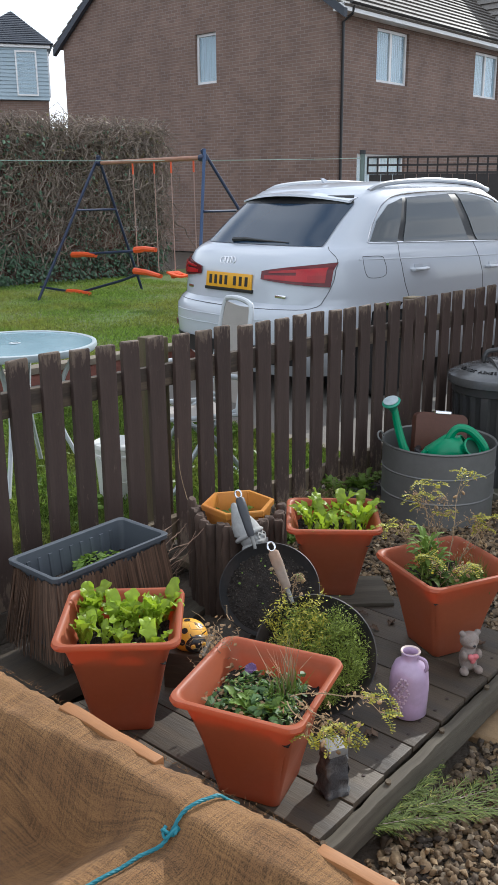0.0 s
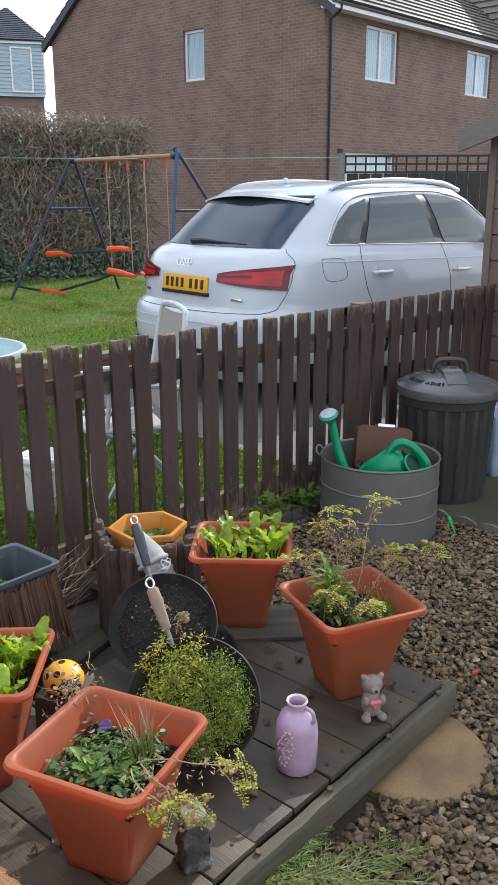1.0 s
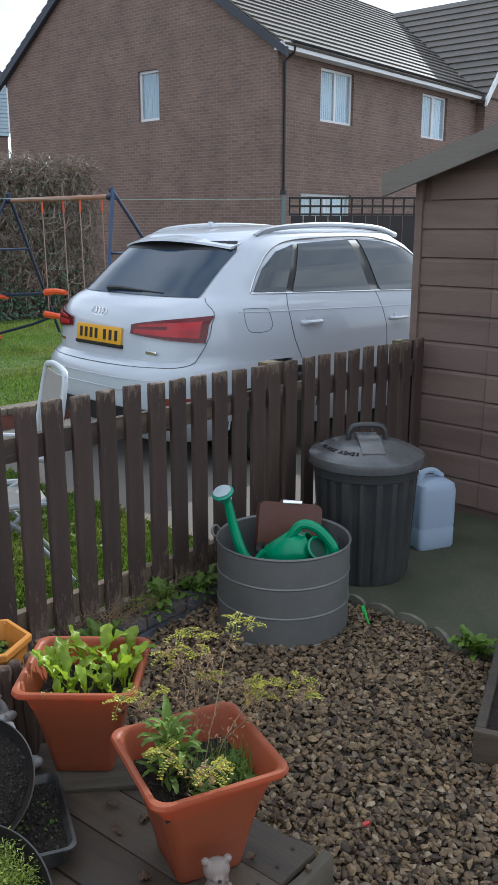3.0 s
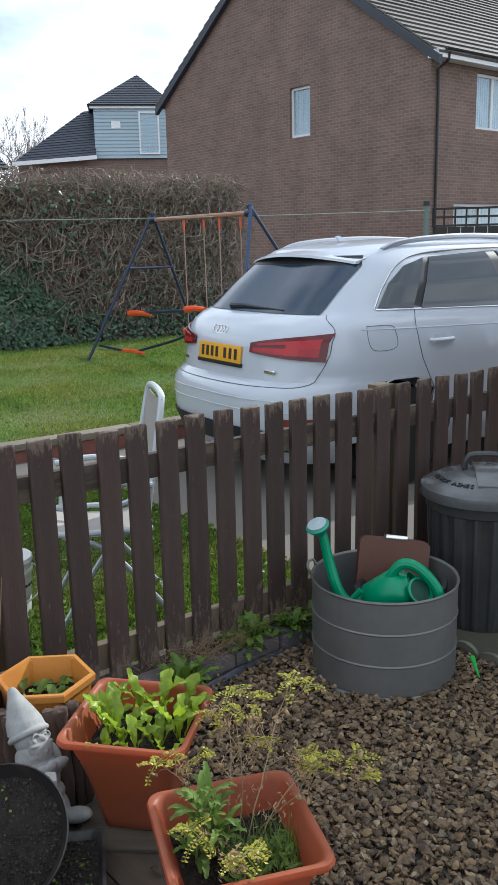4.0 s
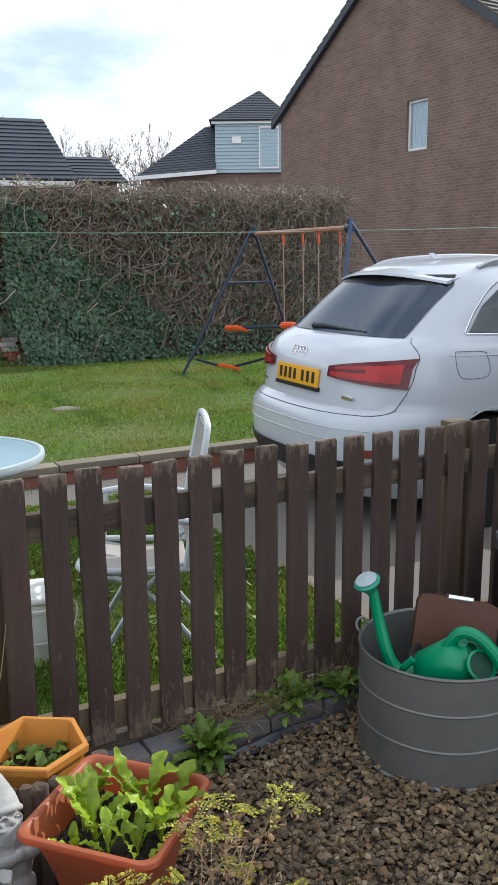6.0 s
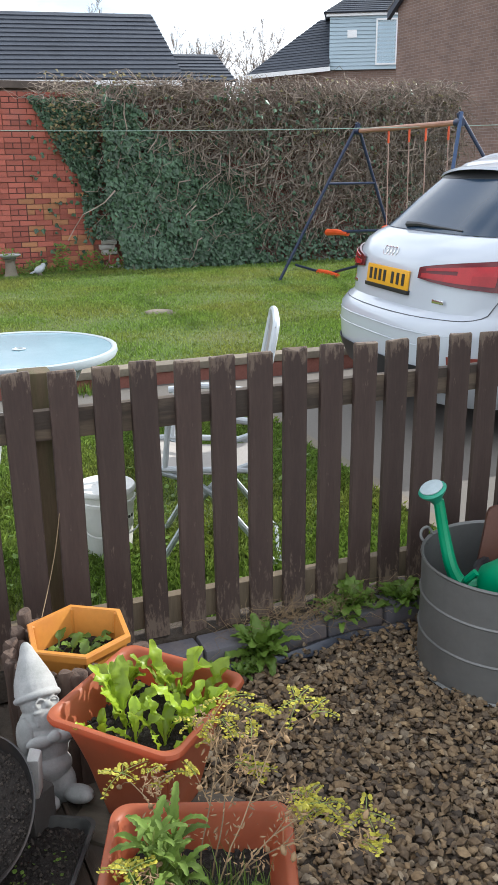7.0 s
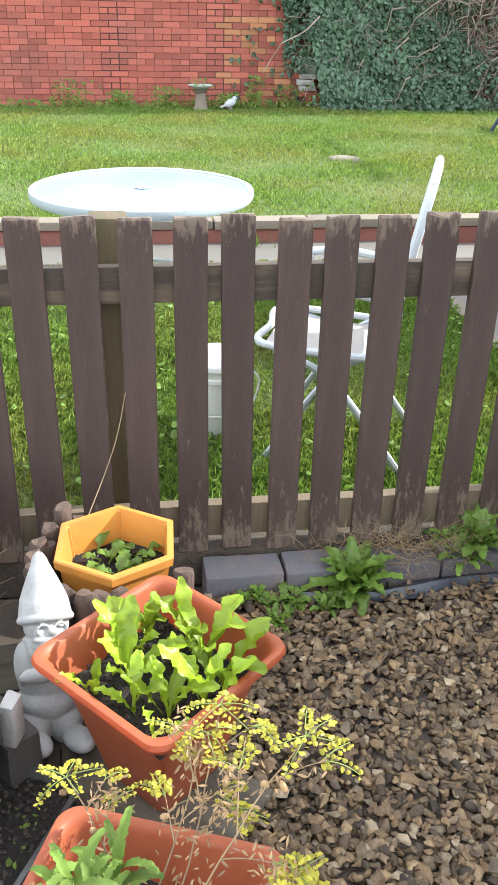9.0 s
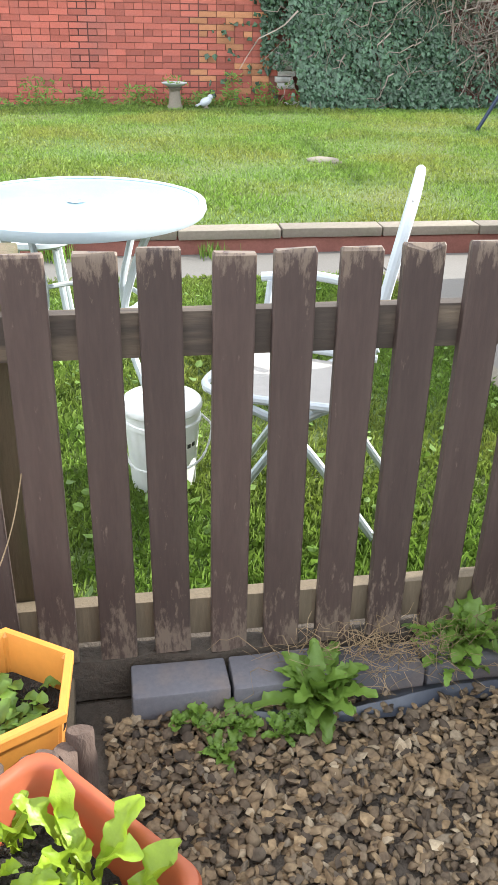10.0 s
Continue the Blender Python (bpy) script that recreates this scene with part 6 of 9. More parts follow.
M_TRAY = material("black_tray_plastic", (0.022, 0.022, 0.022), 0.35, vary=0.3, scale=10, fine=50, bump=0.1, tint=(0.12, 0.12, 0.11), patch=0.25)
bm = bmesh.new()
rings(bm, [oblong(a, b, z, 0.025) for a, b, z in ((0.092, 0.128, 0), (0.104, 0.142, 0.050), (0.114, 0.152, 0.052), (0.115, 0.153, 0.058), (0.107, 0.145, 0.060), (0.103, 0.141, 0.053), (0.09, 0.13, 0.02))])
part("tray", bm, M_TRAY, tray, smooth=40)
bm = bmesh.new()
bmesh.ops.create_grid(bm, x_segments=30, y_segments=44, size=1)
for v in bm.verts:
    v.co = Vector((v.co.x * 0.098, v.co.y * 0.136, 0.040 + noise.noise(v.co * 11) * 0.006 + noise.noise(v.co * 31) * 0.004))
part("soil", bm, M_SOIL, tray)
crumbs(tray, 500, 0.094, 0.132, 0.040)
crumbs(trough, 500, 0.205, 0.092, 0.165)
crumbs(hexa, 200, 0.11, 0.11, 0.264, disc=True)

# ---- hessian-covered raised box with its blue rope ----
HB = pose(-0.64, 1.835, 0.0, 0, 0, -39.3)
M_HESS = material("hessian_cloth", (0.215, 0.112, 0.043), 0.95, vary=0.5, scale=9, fine=300, bump=0.9, depth=0.003, tint=(0.15, 0.075, 0.03), patch=0.5)
def add_weave(mat, per_metre, strength):
    """Crossing threads, as relief and as light and dark."""
    n, l = mat.node_tree.nodes, mat.node_tree.links
    b = n["Principled BSDF"]
    src = b.inputs["Base Color"].links[0].from_socket
    co = n.new("ShaderNodeTexCoord")
    total = None
    for axis in ("X", "Y"):
        w = n.new("ShaderNodeTexWave")
        w.bands_direction = axis
        w.inputs["Scale"].default_value, w.inputs["Distortion"].default_value, w.inputs["Detail"].default_value, w.inputs["Detail Scale"].default_value = per_metre, 9.0, 3.0, 3.0
        l.new(co.outputs["Object"], w.inputs["Vector"])
        if total is None:
            total = w.outputs["Fac"]
        else:
            m = n.new("ShaderNodeMath")
            m.operation = "MAXIMUM"
            l.new(total, m.inputs[0])
            l.new(w.outputs["Fac"], m.inputs[1])
            total = m.outputs["Value"]
    for stretch in ((7.0, 330.0, 7.0), (330.0, 7.0, 7.0)):
        mp, th, mm = n.new("ShaderNodeMapping"), n.new("ShaderNodeTexNoise"), n.new("ShaderNodeMath")
        mp.inputs["Scale"].default_value = stretch
        th.inputs["Scale"].default_value, th.inputs["Detail"].default_value = 1.0, 2.0
        l.new(co.outputs["Object"], mp.inputs["Vector"])
        l.new(mp.outputs["Vector"], th.inputs["Vector"])
        mm.operation, mm.inputs[2].default_value = "MULTIPLY_ADD", -0.85
        mm.inputs[1].default_value = 1.7
        ad = n.new("ShaderNodeMath")
        l.new(th.outputs["Fac"], mm.inputs[0])
        l.new(mm.outputs["Value"], ad.inputs[0])
        l.new(total, ad.inputs[1])
        total = ad.outputs["Value"]
    r = n.new("ShaderNodeMapRange")
    r.inputs["To Min"].default_value, r.inputs["To Max"].default_value = 1.0 - strength, 1.0 + strength * 0.5
    l.new(total, r.inputs["Value"])
    mx = n.new("ShaderNodeVectorMath")
    mx.operation = "MULTIPLY"
    l.new(src, mx.inputs[0])
    l.new(r.outputs["Result"], mx.inputs[1])
    l.new(mx.outputs["Vector"], b.inputs["Base Color"])


add_weave(M_HESS, 85, 0.62)
M_PINE = material("raw_pine_edge", (0.31, 0.135, 0.045), 0.6, vary=0.3, scale=5, fine=40, bump=0.2, stretch=(0.7, 5, 5), tint=(0.35, 0.15, 0.05), patch=0.4)
M_ROPE = material("blue_green_twine", (0.018, 0.17, 0.21), 0.6, vary=0.2, fine=200, bump=0.6, depth=0.001)
bed = thing("raised_bed", HB, "wooden raised bed draped with brown hessian sacking", "raised bed")
bm = bmesh.new()
box(bm, -0.02, 1.55, -0.035, -0.002, 0.0, 0.436, 0.006)
box(bm, -0.02, 0.012, -0.95, -0.036, 0.0, 0.42, 0.006)
part("frame_board", bm, M_PINE, bed, "pale timber side board")
bm = bmesh.new()
NX, NY = 150, 110


def sack(s, t):
    """Height of the draped cloth: a raised lip along the board, a hollow behind it, then broad folds."""
    d = max(0.0, min(1.0, (t - 0.085 - 0.012 * math.sin(s * 9)) / (0.075 + 0.02 * math.sin(s * 6))))
    d = d * d * (3 - 2 * d)
    hollow = (0.175 + 0.055 * math.sin(s * 5.2 + 0.6) + 0.03 * math.sin(s * 11 + 2)) * (1 - 0.55 * math.exp(-((s - 0.70) / 0.13) ** 2))
    z = 0.446 - hollow * d
    z += 0.075 * math.exp(-((t - 0.36 - 0.22 * (s - 0.4)) / 0.085) ** 2) * (0.6 + 0.4 * math.sin(s * 4 + 1))
    z += 0.035 * math.exp(-((t - 0.62 + 0.15 * s) / 0.06) ** 2) - 0.10 * max(0, t - 0.40)
    pull = math.exp(-((s - 0.775 + (t + 0.03) * 0.27) / 0.030) ** 2) * min(1, max(0, t) * 9)
    z -= 0.020 * pull
    z += 0.016 * math.exp(-((s - 0.775 + (t + 0.03) * 0.27) / 0.075) ** 2) * min(1, max(0, t) * 9)
    z += noise.noise(Vector((s * 6, t * 6, 1))) * 0.016 + noise.noise(Vector((s * 17, t * 17, 2))) * 0.006 + noise.noise(Vector((s * 45, t * 45, 4))) * 0.0022
    if t < 0.03:
        z -= (0.03 - t) * 0.5
    return z


grid = []
for i in range(NX + 1):
    row = []
    s = -0.03 + 1.6 * i / NX
    fray = 0.006 * noise.noise(Vector((s * 60, 0, 0))) + 0.012 * noise.noise(Vector((s * 9, 3, 0)))
    for j in range(NY + 1):
        t = 0.95 * j / NY
        row.append(bm.verts.new((s, 0.012 + fray * max(0, 1 - t * 8) - t, sack(s, t))))
    grid.append(row)
for i in range(NX):
    for j in range(NY):
        bm.faces.new((grid[i][j], grid[i + 1][j], grid[i + 1][j + 1], grid[i][j + 1]))
cloth = part("hessian_cover", bm, M_HESS, bed, "coarse brown hessian sheet", smooth=60)
solid = cloth.modifiers.new("thickness", "SOLIDIFY")
solid.thickness, solid.offset = 0.003, -1
for a, b in ((0.30, 0.60), (0.98, 1.22)):
    bm = bmesh.new()
    box(bm, a, b, -0.014, 0.015, 0.42, 0.4468, 0.004)
    bmesh.ops.subdivide_edges(bm, edges=[e for e in bm.edges if abs(e.verts[0].co.x - e.verts[1].co.x) > 0.1], cuts=8)
    roughen(bm, 0.006, 0.08)
    part("bare_edge", bm, M_PINE, bed, "bare orange timber where the cloth is torn")
# loose threads along the frayed edge
k = 260
s0 = np.stack([rng.uniform(-0.02, 1.5, k), np.full(k, 0.012), np.full(k, 0.437)], 1)
e0 = s0 + np.stack([rng.normal(0, 0.008, k), rng.uniform(0.002, 0.014, k), rng.normal(0.0, 0.006, k)], 1)
tagged(twig_soup("loose_threads", s0, e0, np.zeros(k), np.full(k, 0.0006), M_HESS, bed, 4, 0.1), kind="stuff")
bm = bmesh.new()
bmesh.ops.create_icosphere(bm, subdivisions=3, radius=0.05, matrix=pose(0.0, -0.02, 0.43) @ Matrix.Diagonal((0.7, 0.8, 0.55, 1)))
roughen(bm, 0.02, 0.03)
part("knotted_corner", bm, M_HESS, bed, smooth=80)
rope = thing("rope", HB, "blue-green twine tied across the hessian", "rope")
way = []
for i in range(46):
    tt = -0.03 + 0.92 * i / 45
    s = 0.775 - 0.27 * (tt + 0.03)
    way.append(Vector((s, -tt, sack(s, tt + 0.012) + 0.009 if tt > -0.005 else 0.436 + tt * 0.8)))
strands = bmesh.new()
for ph in (0, 2.094, 4.189):
    tube(strands, [p + Vector((math.cos(ph + i * 1.1), 0, math.sin(ph + i * 1.1))) * 0.0019 for i, p in enumerate(curve_points(way, 4))], 0.0024, 5)
part("twine", strands, M_ROPE, rope)
bm = bmesh.new()
c = way[7]
tube(bm, [c + Vector((0.011 * math.cos(a * 1.0), 0.011 * math.sin(a * 1.3), 0.004 + 0.008 * math.sin(a * 2.1))) for a in [i * 0.42 for i in range(24)]], 0.0034, 6)
part("knot", bm, M_ROPE, rope)

# ---- ornaments ----
def blob(name, balls, mat, m, label, category, voxel=0.004, rounds=4):
    """A moulded figure: overlapping rounded lumps melted into one skin."""
    b = bmesh.new()
    for c, r in balls:
        bmesh.ops.create_icosphere(b, subdivisions=3, radius=1.0, matrix=Matrix.Translation(c) @ Matrix.Diagonal((*(r if isinstance(r, tuple) else (r, r, r)), 1)))
    o = part(name, b, mat, smooth=180)
    o.matrix_world = m
    re = o.modifiers.new("melt", "REMESH")
    re.mode, re.voxel_size, re.use_smooth_shade = "VOXEL", voxel, True
    sm = o.modifiers.new("soften", "SMOOTH")
    sm.factor, sm.iterations = 0.5, rounds
    return tagged(o, label, category)


M_CAST = material("weathered_cast_stone", (0.36, 0.36, 0.35), 0.85, vary=0.2, scale=14, fine=160, bump=0.35, depth=0.002, tint=(0.22, 0.23, 0.215), patch=0.4)
g = [((-0.030, 0.0, 0.045), (0.036, 0.042, 0.055)), ((0.031, 0.0, 0.045), (0.036, 0.042, 0.055)), ((-0.036, -0.050, 0.019), (0.028, 0.050, 0.023)), ((0.044, -0.060, 0.019), (0.030, 0.056, 0.023)),
     ((0, 0.004, 0.095), (0.064, 0.059, 0.042)), ((0, 0.004, 0.150), (0.061, 0.056, 0.078)), ((0, 0.002, 0.205), (0.054, 0.049, 0.045)), ((0, 0.002, 0.255), (0.046, 0.044, 0.046)),
     ((-0.050, -0.010, 0.180), (0.019, 0.028, 0.048)), ((0.050, -0.010, 0.180), (0.019, 0.028, 0.048)), ((-0.032, -0.050, 0.164), (0.036, 0.016, 0.017)), ((0.032, -0.050, 0.168), (0.036, 0.016, 0.017)), ((0, -0.062, 0.172), (0.015, 0.012, 0.016)),
     ((0, -0.034, 0.226), (0.038, 0.022, 0.032)), ((0, -0.045, 0.250), (0.011, 0.012, 0.011)), ((-0.021, -0.036, 0.247), (0.014, 0.010, 0.011)), ((0.021, -0.036, 0.247), (0.014, 0.010, 0.011)),
     ((-0.017, -0.043, 0.235), (0.021, 0.010, 0.007)), ((0.017, -0.043, 0.235), (0.021, 0.010, 0.007))]
# the drooping pointed hat and its rolled brim
for i in range(30):
    t = i / 29
    rr = float(np.interp(t, (0, 0.25, 0.45, 0.7, 0.85, 0.95, 1), (0.054, 0.049, 0.040, 0.027, 0.019, 0.0155, 0.011)))
    g.append(((-0.004 * t * t, 0.008 + 0.022 * t, 0.277 + 0.120 * t), (rr, rr, 0.010)))
for i in range(64):
    a = 2 * math.pi * i / 64
    g.append(((0.048 * math.cos(a), 0.006 + 0.048 * math.sin(a), 0.267 - 0.012 * math.sin(a)), 0.0092))
for sx in (-0.017, 0.017):
    for i in range(14):
        a = 2 * math.pi * i / 14
        g.append(((sx + 0.0125 * math.cos(a), -0.0450, 0.255 + 0.0105 * math.sin(a)), 0.0030))
for i in range(30):
    a, q = i * 2.4, (i / 30) ** 0.5
    g.append(((0.030 * q * math.cos(a), -0.052 + 0.012 * q, 0.214 + 0.022 * q * math.sin(a)), (0.0062, 0.005, 0.009)))
# it leans back from the end of the deck against the logs
GNOME = Matrix.Translation((0.076, 2.735, 0.146)) @ Matrix.Rotation(radians(25), 4, Vector((-0.733, -0.680, 0))) @ Matrix.Rotation(radians(64), 4, "Z") @ Matrix.Diagonal((0.95, 0.95, 0.90, 1))
blob("garden_gnome", g, M_CAST, GNOME, "grey cast-stone garden ornament with a pointed hat", "garden ornament", 0.0022, 1)
M_BEAR = material("grey_painted_figure", (0.24, 0.205, 0.18), 0.6, vary=0.3, scale=30, fine=200, bump=0.35, tint=(0.20, 0.14, 0.11), patch=0.4)
bear = blob("bear_figurine", [((0, 0, 0.045), (0.030, 0.028, 0.045)), ((0, 0, 0.108), (0.031, 0.027, 0.028)), ((0, -0.025, 0.10), (0.014, 0.012, 0.011)), ((-0.026, 0, 0.132), 0.010), ((0.026, 0, 0.132), 0.010), ((-0.024, -0.026, 0.013), (0.014, 0.018, 0.013)), ((0.024, -0.026, 0.013), (0.014, 0.018, 0.013)), ((-0.024, -0.02, 0.065), (0.011, 0.015, 0.018)), ((0.024, -0.02, 0.065), (0.011, 0.015, 0.018)), ((0.012, 0.018, 0.06), (0.02, 0.02, 0.05))], M_BEAR, pose(0.650, 2.262, 0.150, 0, 0, 12) @ Matrix.Scale(0.94, 4), "small grey bear ornament holding a pink heart", "figurine", 0.0028, 3)
M_PINK = material("pink_paint", (0.60, 0.16, 0.17), 0.5, vary=0.25, scale=60, bump=0.1)
heart = blob("heart", [((-0.008, 0, 0.006), (0.011, 0.009, 0.010)), ((0.008, 0, 0.006), (0.011, 0.009, 0.010)), ((0, 0, -0.006), (0.010, 0.008, 0.012))], M_PINK, pose(0, 0, 0), "", "", 0.0025, 2)
heart.parent, heart.matrix_basis = bear, pose(0, -0.031, 0.058)
nose = blob("nose", [((0, 0, 0), (0.005, 0.004, 0.004))], M_CARTRIM, pose(0, 0, 0), "", "", 0.0015, 1)
nose.parent, nose.matrix_basis = bear, pose(0, -0.0365, 0.104)
for o in (heart, nose):
    for key in ("label", "category"):
        if key in o:
            del o[key]

# lilac vase
M_LILAC = material("lilac_glaze", (0.37, 0.27, 0.38), 0.28, vary=0.15, scale=12, fine=60, bump=0.12, depth=0.003, tint=(0.46, 0.33, 0.50), patch=0.5, coat=0.5)
vase = thing("vase", pose(0.434, 2.052, 0.150, 0, 0, -20) @ Matrix.Scale(0.95, 4), "glossy lilac ceramic bottle vase with raised flowers", "vase")
bm = bmesh.new()
lathe(bm, [(0.0, 0.0), (0.046, 0.0), (0.053, 0.006), (0.056, 0.05), (0.0565, 0.10), (0.053, 0.135), (0.043, 0.158), (0.029, 0.170), (0.0245, 0.176), (0.0255, 0.190), (0.0285, 0.196), (0.0265, 0.199), (0.0225, 0.196), (0.021, 0.175), (0.03, 0.15), (0.0, 0.06)], 48, False, False)
roughen(bm, 0.0012, 0.03)
part("jar", bm, M_LILAC, vase, smooth=60)
bm = bmesh.new()
tube(bm, curve_points([(0.022, -0.006, 0.184), (0.043, -0.012, 0.180), (0.050, -0.014, 0.160), (0.044, -0.012, 0.146)], 5), 0.0055, 8)
part("loop_handle", bm, M_LILAC, vase)
bm = bmesh.new()
lathe(bm, [(0.0285, 0.196), (0.0268, 0.2), (0.0225, 0.1965)], 32, False, False)
part("lip", bm, material("cream_lip", (0.62, 0.50, 0.44), 0.4, vary=0.1), vase)
M_RELIEF = material("dusty_pink_relief", (0.42, 0.305, 0.37), 0.5, vary=0.2, scale=40, bump=0.2)
for k, (a0, z0) in enumerate(((-108, 0.105), (-100, 0.07), (-120, 0.085), (-98, 0.122), (-112, 0.045), (-92, 0.092))):
    bm = bmesh.new()
    for q in range(6):
        b = 2 * math.pi * q / 6
        a = radians(a0) + 0.011 * math.cos(b) / 0.056
        bmesh.ops.create_icosphere(bm, subdivisions=1, radius=0.0055, matrix=Matrix.Translation((0.0545 * math.cos(a), 0.0555 * math.sin(a), z0 + 0.011 * math.sin(b))))
    part("flower_relief", bm, M_RELIEF, vase)

# ladybird ornament
M_LADY = material("orange_yellow_paint", (0.72, 0.36, 0.035), 0.35, vary=0.15, scale=15, fine=80, bump=0.1)
M_BLACKP = material("black_paint", (0.015, 0.015, 0.017), 0.3, vary=0.1, bump=0.05)
lady = thing("ladybird_ornament", pose(-0.175, 2.225, 0.262, 0, 0, 28) @ Matrix.Scale(0.72, 4), "orange-yellow ladybird ornament with black spots", "garden ornament")
bm = bmesh.new()
bmesh.ops.create_uvsphere(bm, u_segments=32, v_segments=18, radius=1.0, matrix=pose(0, 0, 0.045) @ Matrix.Diagonal((0.075, 0.082, 0.062, 1)))
for v in bm.verts:
    v.co.z = max(v.co.z, 0.004)
part("shell", bm, M_LADY, lady, smooth=60)
for x, y, z in ((-0.03, -0.035, 0.085), (0.032, -0.03, 0.088), (-0.058, -0.01, 0.072), (0.06, -0.005, 0.068), (0.0, 0.01, 0.105), (-0.05, -0.052, 0.052), (0.03, 0.045, 0.085), (-0.035, 0.04, 0.085)):
    n = Vector((x / 0.075 ** 2, y / 0.082 ** 2, (z - 0.045) / 0.062 ** 2)).normalized()
    p = Vector((x / 0.075, y / 0.082, (z - 0.045) / 0.062)).normalized()
    p = Vector((p.x * 0.075, p.y * 0.082, 0.045 + p.z * 0.062))
    bm = bmesh.new()
    lathe(bm, [(0.013, -0.004), (0.0125, 0.0012), (0.0, 0.0018)], 18, False, False, m=facing(p, n))
    part("spot", bm, M_BLACKP, lady)
bm = bmesh.new()
bmesh.ops.create_uvsphere(bm, u_segments=24, v_segments=14, radius=1.0, matrix=pose(0.0, -0.062, 0.04) @ Matrix.Diagonal((0.045, 0.035, 0.038, 1)))
part("head", bm, M_BLACKP, lady, smooth=60)
for s in (-1, 1):
    bm = bmesh.new()
    bmesh.ops.create_icosphere(bm, subdivisions=2, radius=0.011, matrix=Matrix.Translation((s * 0.022, -0.092, 0.042)) @ Matrix.Diagonal((1, 0.5, 1, 1)))
    part("cheek", bm, M_LADY, lady, smooth=60)
    bm = bmesh.new()
    tube(bm, [(s * 0.02, -0.075, 0.075), (s * 0.034, -0.095, 0.10)], 0.0025, 6)
    part("feeler", bm, M_BLACKP, lady)

# small dark carved figure by the front planter
M_DARKSTONE = material("dark_grey_resin", (0.055, 0.055, 0.06), 0.45, vary=0.4, scale=20, fine=90, bump=0.6, depth=0.005, tint=(0.25, 0.25, 0.24), patch=0.2)
post = thing("carved_ornament", pose(0.197, 1.735, 0.150, 0, 0, 25) @ Matrix.Scale(0.78, 4), "small dark grey carved resin post ornament", "garden ornament")
bm = bmesh.new()
rings(bm, [square_loop(h, z, 0.012, 5) for h, z in ((0.040, 0), (0.042, 0.012), (0.036, 0.025), (0.038, 0.06), (0.034, 0.10), (0.037, 0.125), (0.030, 0.14))])
bmesh.ops.subdivide_edges(bm, edges=bm.edges[:], cuts=2)
roughen(bm, 0.012, 0.022)
part("carving", bm, M_DARKSTONE, post, smooth=50)
bm = bmesh.new()
box(bm, -0.033, 0.033, -0.033, 0.033, 0.138, 0.165, 0.004)
part("cap", bm, material("pale_resin_cap", (0.2, 0.2, 0.195), 0.5, vary=0.3, bump=0.2), post)

# ---- swing frame on the lawn ----
M_SWING = material("dark_blue_tube", (0.02, 0.03, 0.07), 0.4, vary=0.2, bump=0.05)
M_BLUE = material("blue_tube", (0.03, 0.065, 0.15), 0.4, vary=0.2, bump=0.05)
M_BAR = material("faded_orange_tube", (0.33, 0.17, 0.11), 0.5, vary=0.25, scale=6, bump=0.05, tint=(0.3, 0.14, 0.1), patch=0.4)
M_ORANGE = material("orange_plastic", (0.75, 0.10, 0.025), 0.4, vary=0.12, bump=0.03)
M_CORD = material("pink_rope", (0.36, 0.24, 0.20), 0.8, vary=0.2, bump=0.2)
swing = thing("swing_set", G @ pose(4.62, 6.40, 0.13), "child's metal swing frame with orange seats on the lawn", "swing")
TOPZ = 1.80
def bar(name, pts, r, mat, parent=swing, label=""):
    b = bmesh.new()
    tube(b, pts, r, 9)
    return part(name, b, mat, parent, label)
bar("top_bar", [(0, -1.05, TOPZ), (0, 1.05, TOPZ)], 0.028, M_BAR, label="faded orange top bar")
for s, mt in ((1, M_SWING), (-1, M_BLUE)):
    for d in (-1, 1):
        foot = (d * 0.9, 1.38, 0.0) if s > 0 else ((-0.42, -1.36, 0.0) if d < 0 else (1.05, -1.62, 0.0))
        bar("leg", curve_points([(0, s * 1.06, TOPZ + 0.01), (foot[0] * 0.07, s * 1.09, TOPZ - 0.05), foot], 6), 0.020, mt if d < 0 else M_SWING)
    lo, hi = (-0.9, 0.9) if s > 0 else (-0.42, 1.05)
    off = 1.38 if s > 0 else -1.46
    bar("cross_brace", [(lo * 0.36, s * 1.06 + (off - s * 1.06) * 0.36, TOPZ * 0.66), (hi * 0.36, s * 1.06 + (off - s * 1.06) * 0.36, TOPZ * 0.66)], 0.016, M_SWING)
    b = bmesh.new()
    lathe(b, [(0.04, -0.05), (0.045, 0.0), (0.04, 0.05)], 14, m=pose(0, s * 1.04, TOPZ, 90, 0, 0))
    part("joint", b, M_SWING, swing)
for y, z0 in ((-0.87, 0.42), (-0.45, 0.42), (-0.12, 0.40), (0.32, 0.44)):
    bar("hook", [(0, y, TOPZ - 0.02), (0, y, TOPZ - 0.16)], 0.012, M_ORANGE)
    bar("rope", [(0, y, TOPZ - 0.16), (0.02, y, z0 + 0.02)], 0.006, M_CORD)
for y0, y1, z in ((-0.87, -0.45, 0.42),):
    b = bmesh.new()
    rings(b, [[Vector((x, y0 - 0.04 + (y1 - y0 + 0.08) * t, z - 0.04 * math.sin(t * math.pi) + dz)) for x, dz in ((-0.10, 0), (0.10, 0), (0.10, 0.02), (-0.10, 0.02))] for t in [i / 8 for i in range(9)]])
    part("seat", b, M_ORANGE, swing, "orange swing seat")
gl = thing("glider", None)
gl.parent = swing
b = bmesh.new()
tube(b, [(0, 1.75, 0.555), (0, -0.05, 0.69)], 0.02, 8)
part("pole", b, M_SWING, gl)
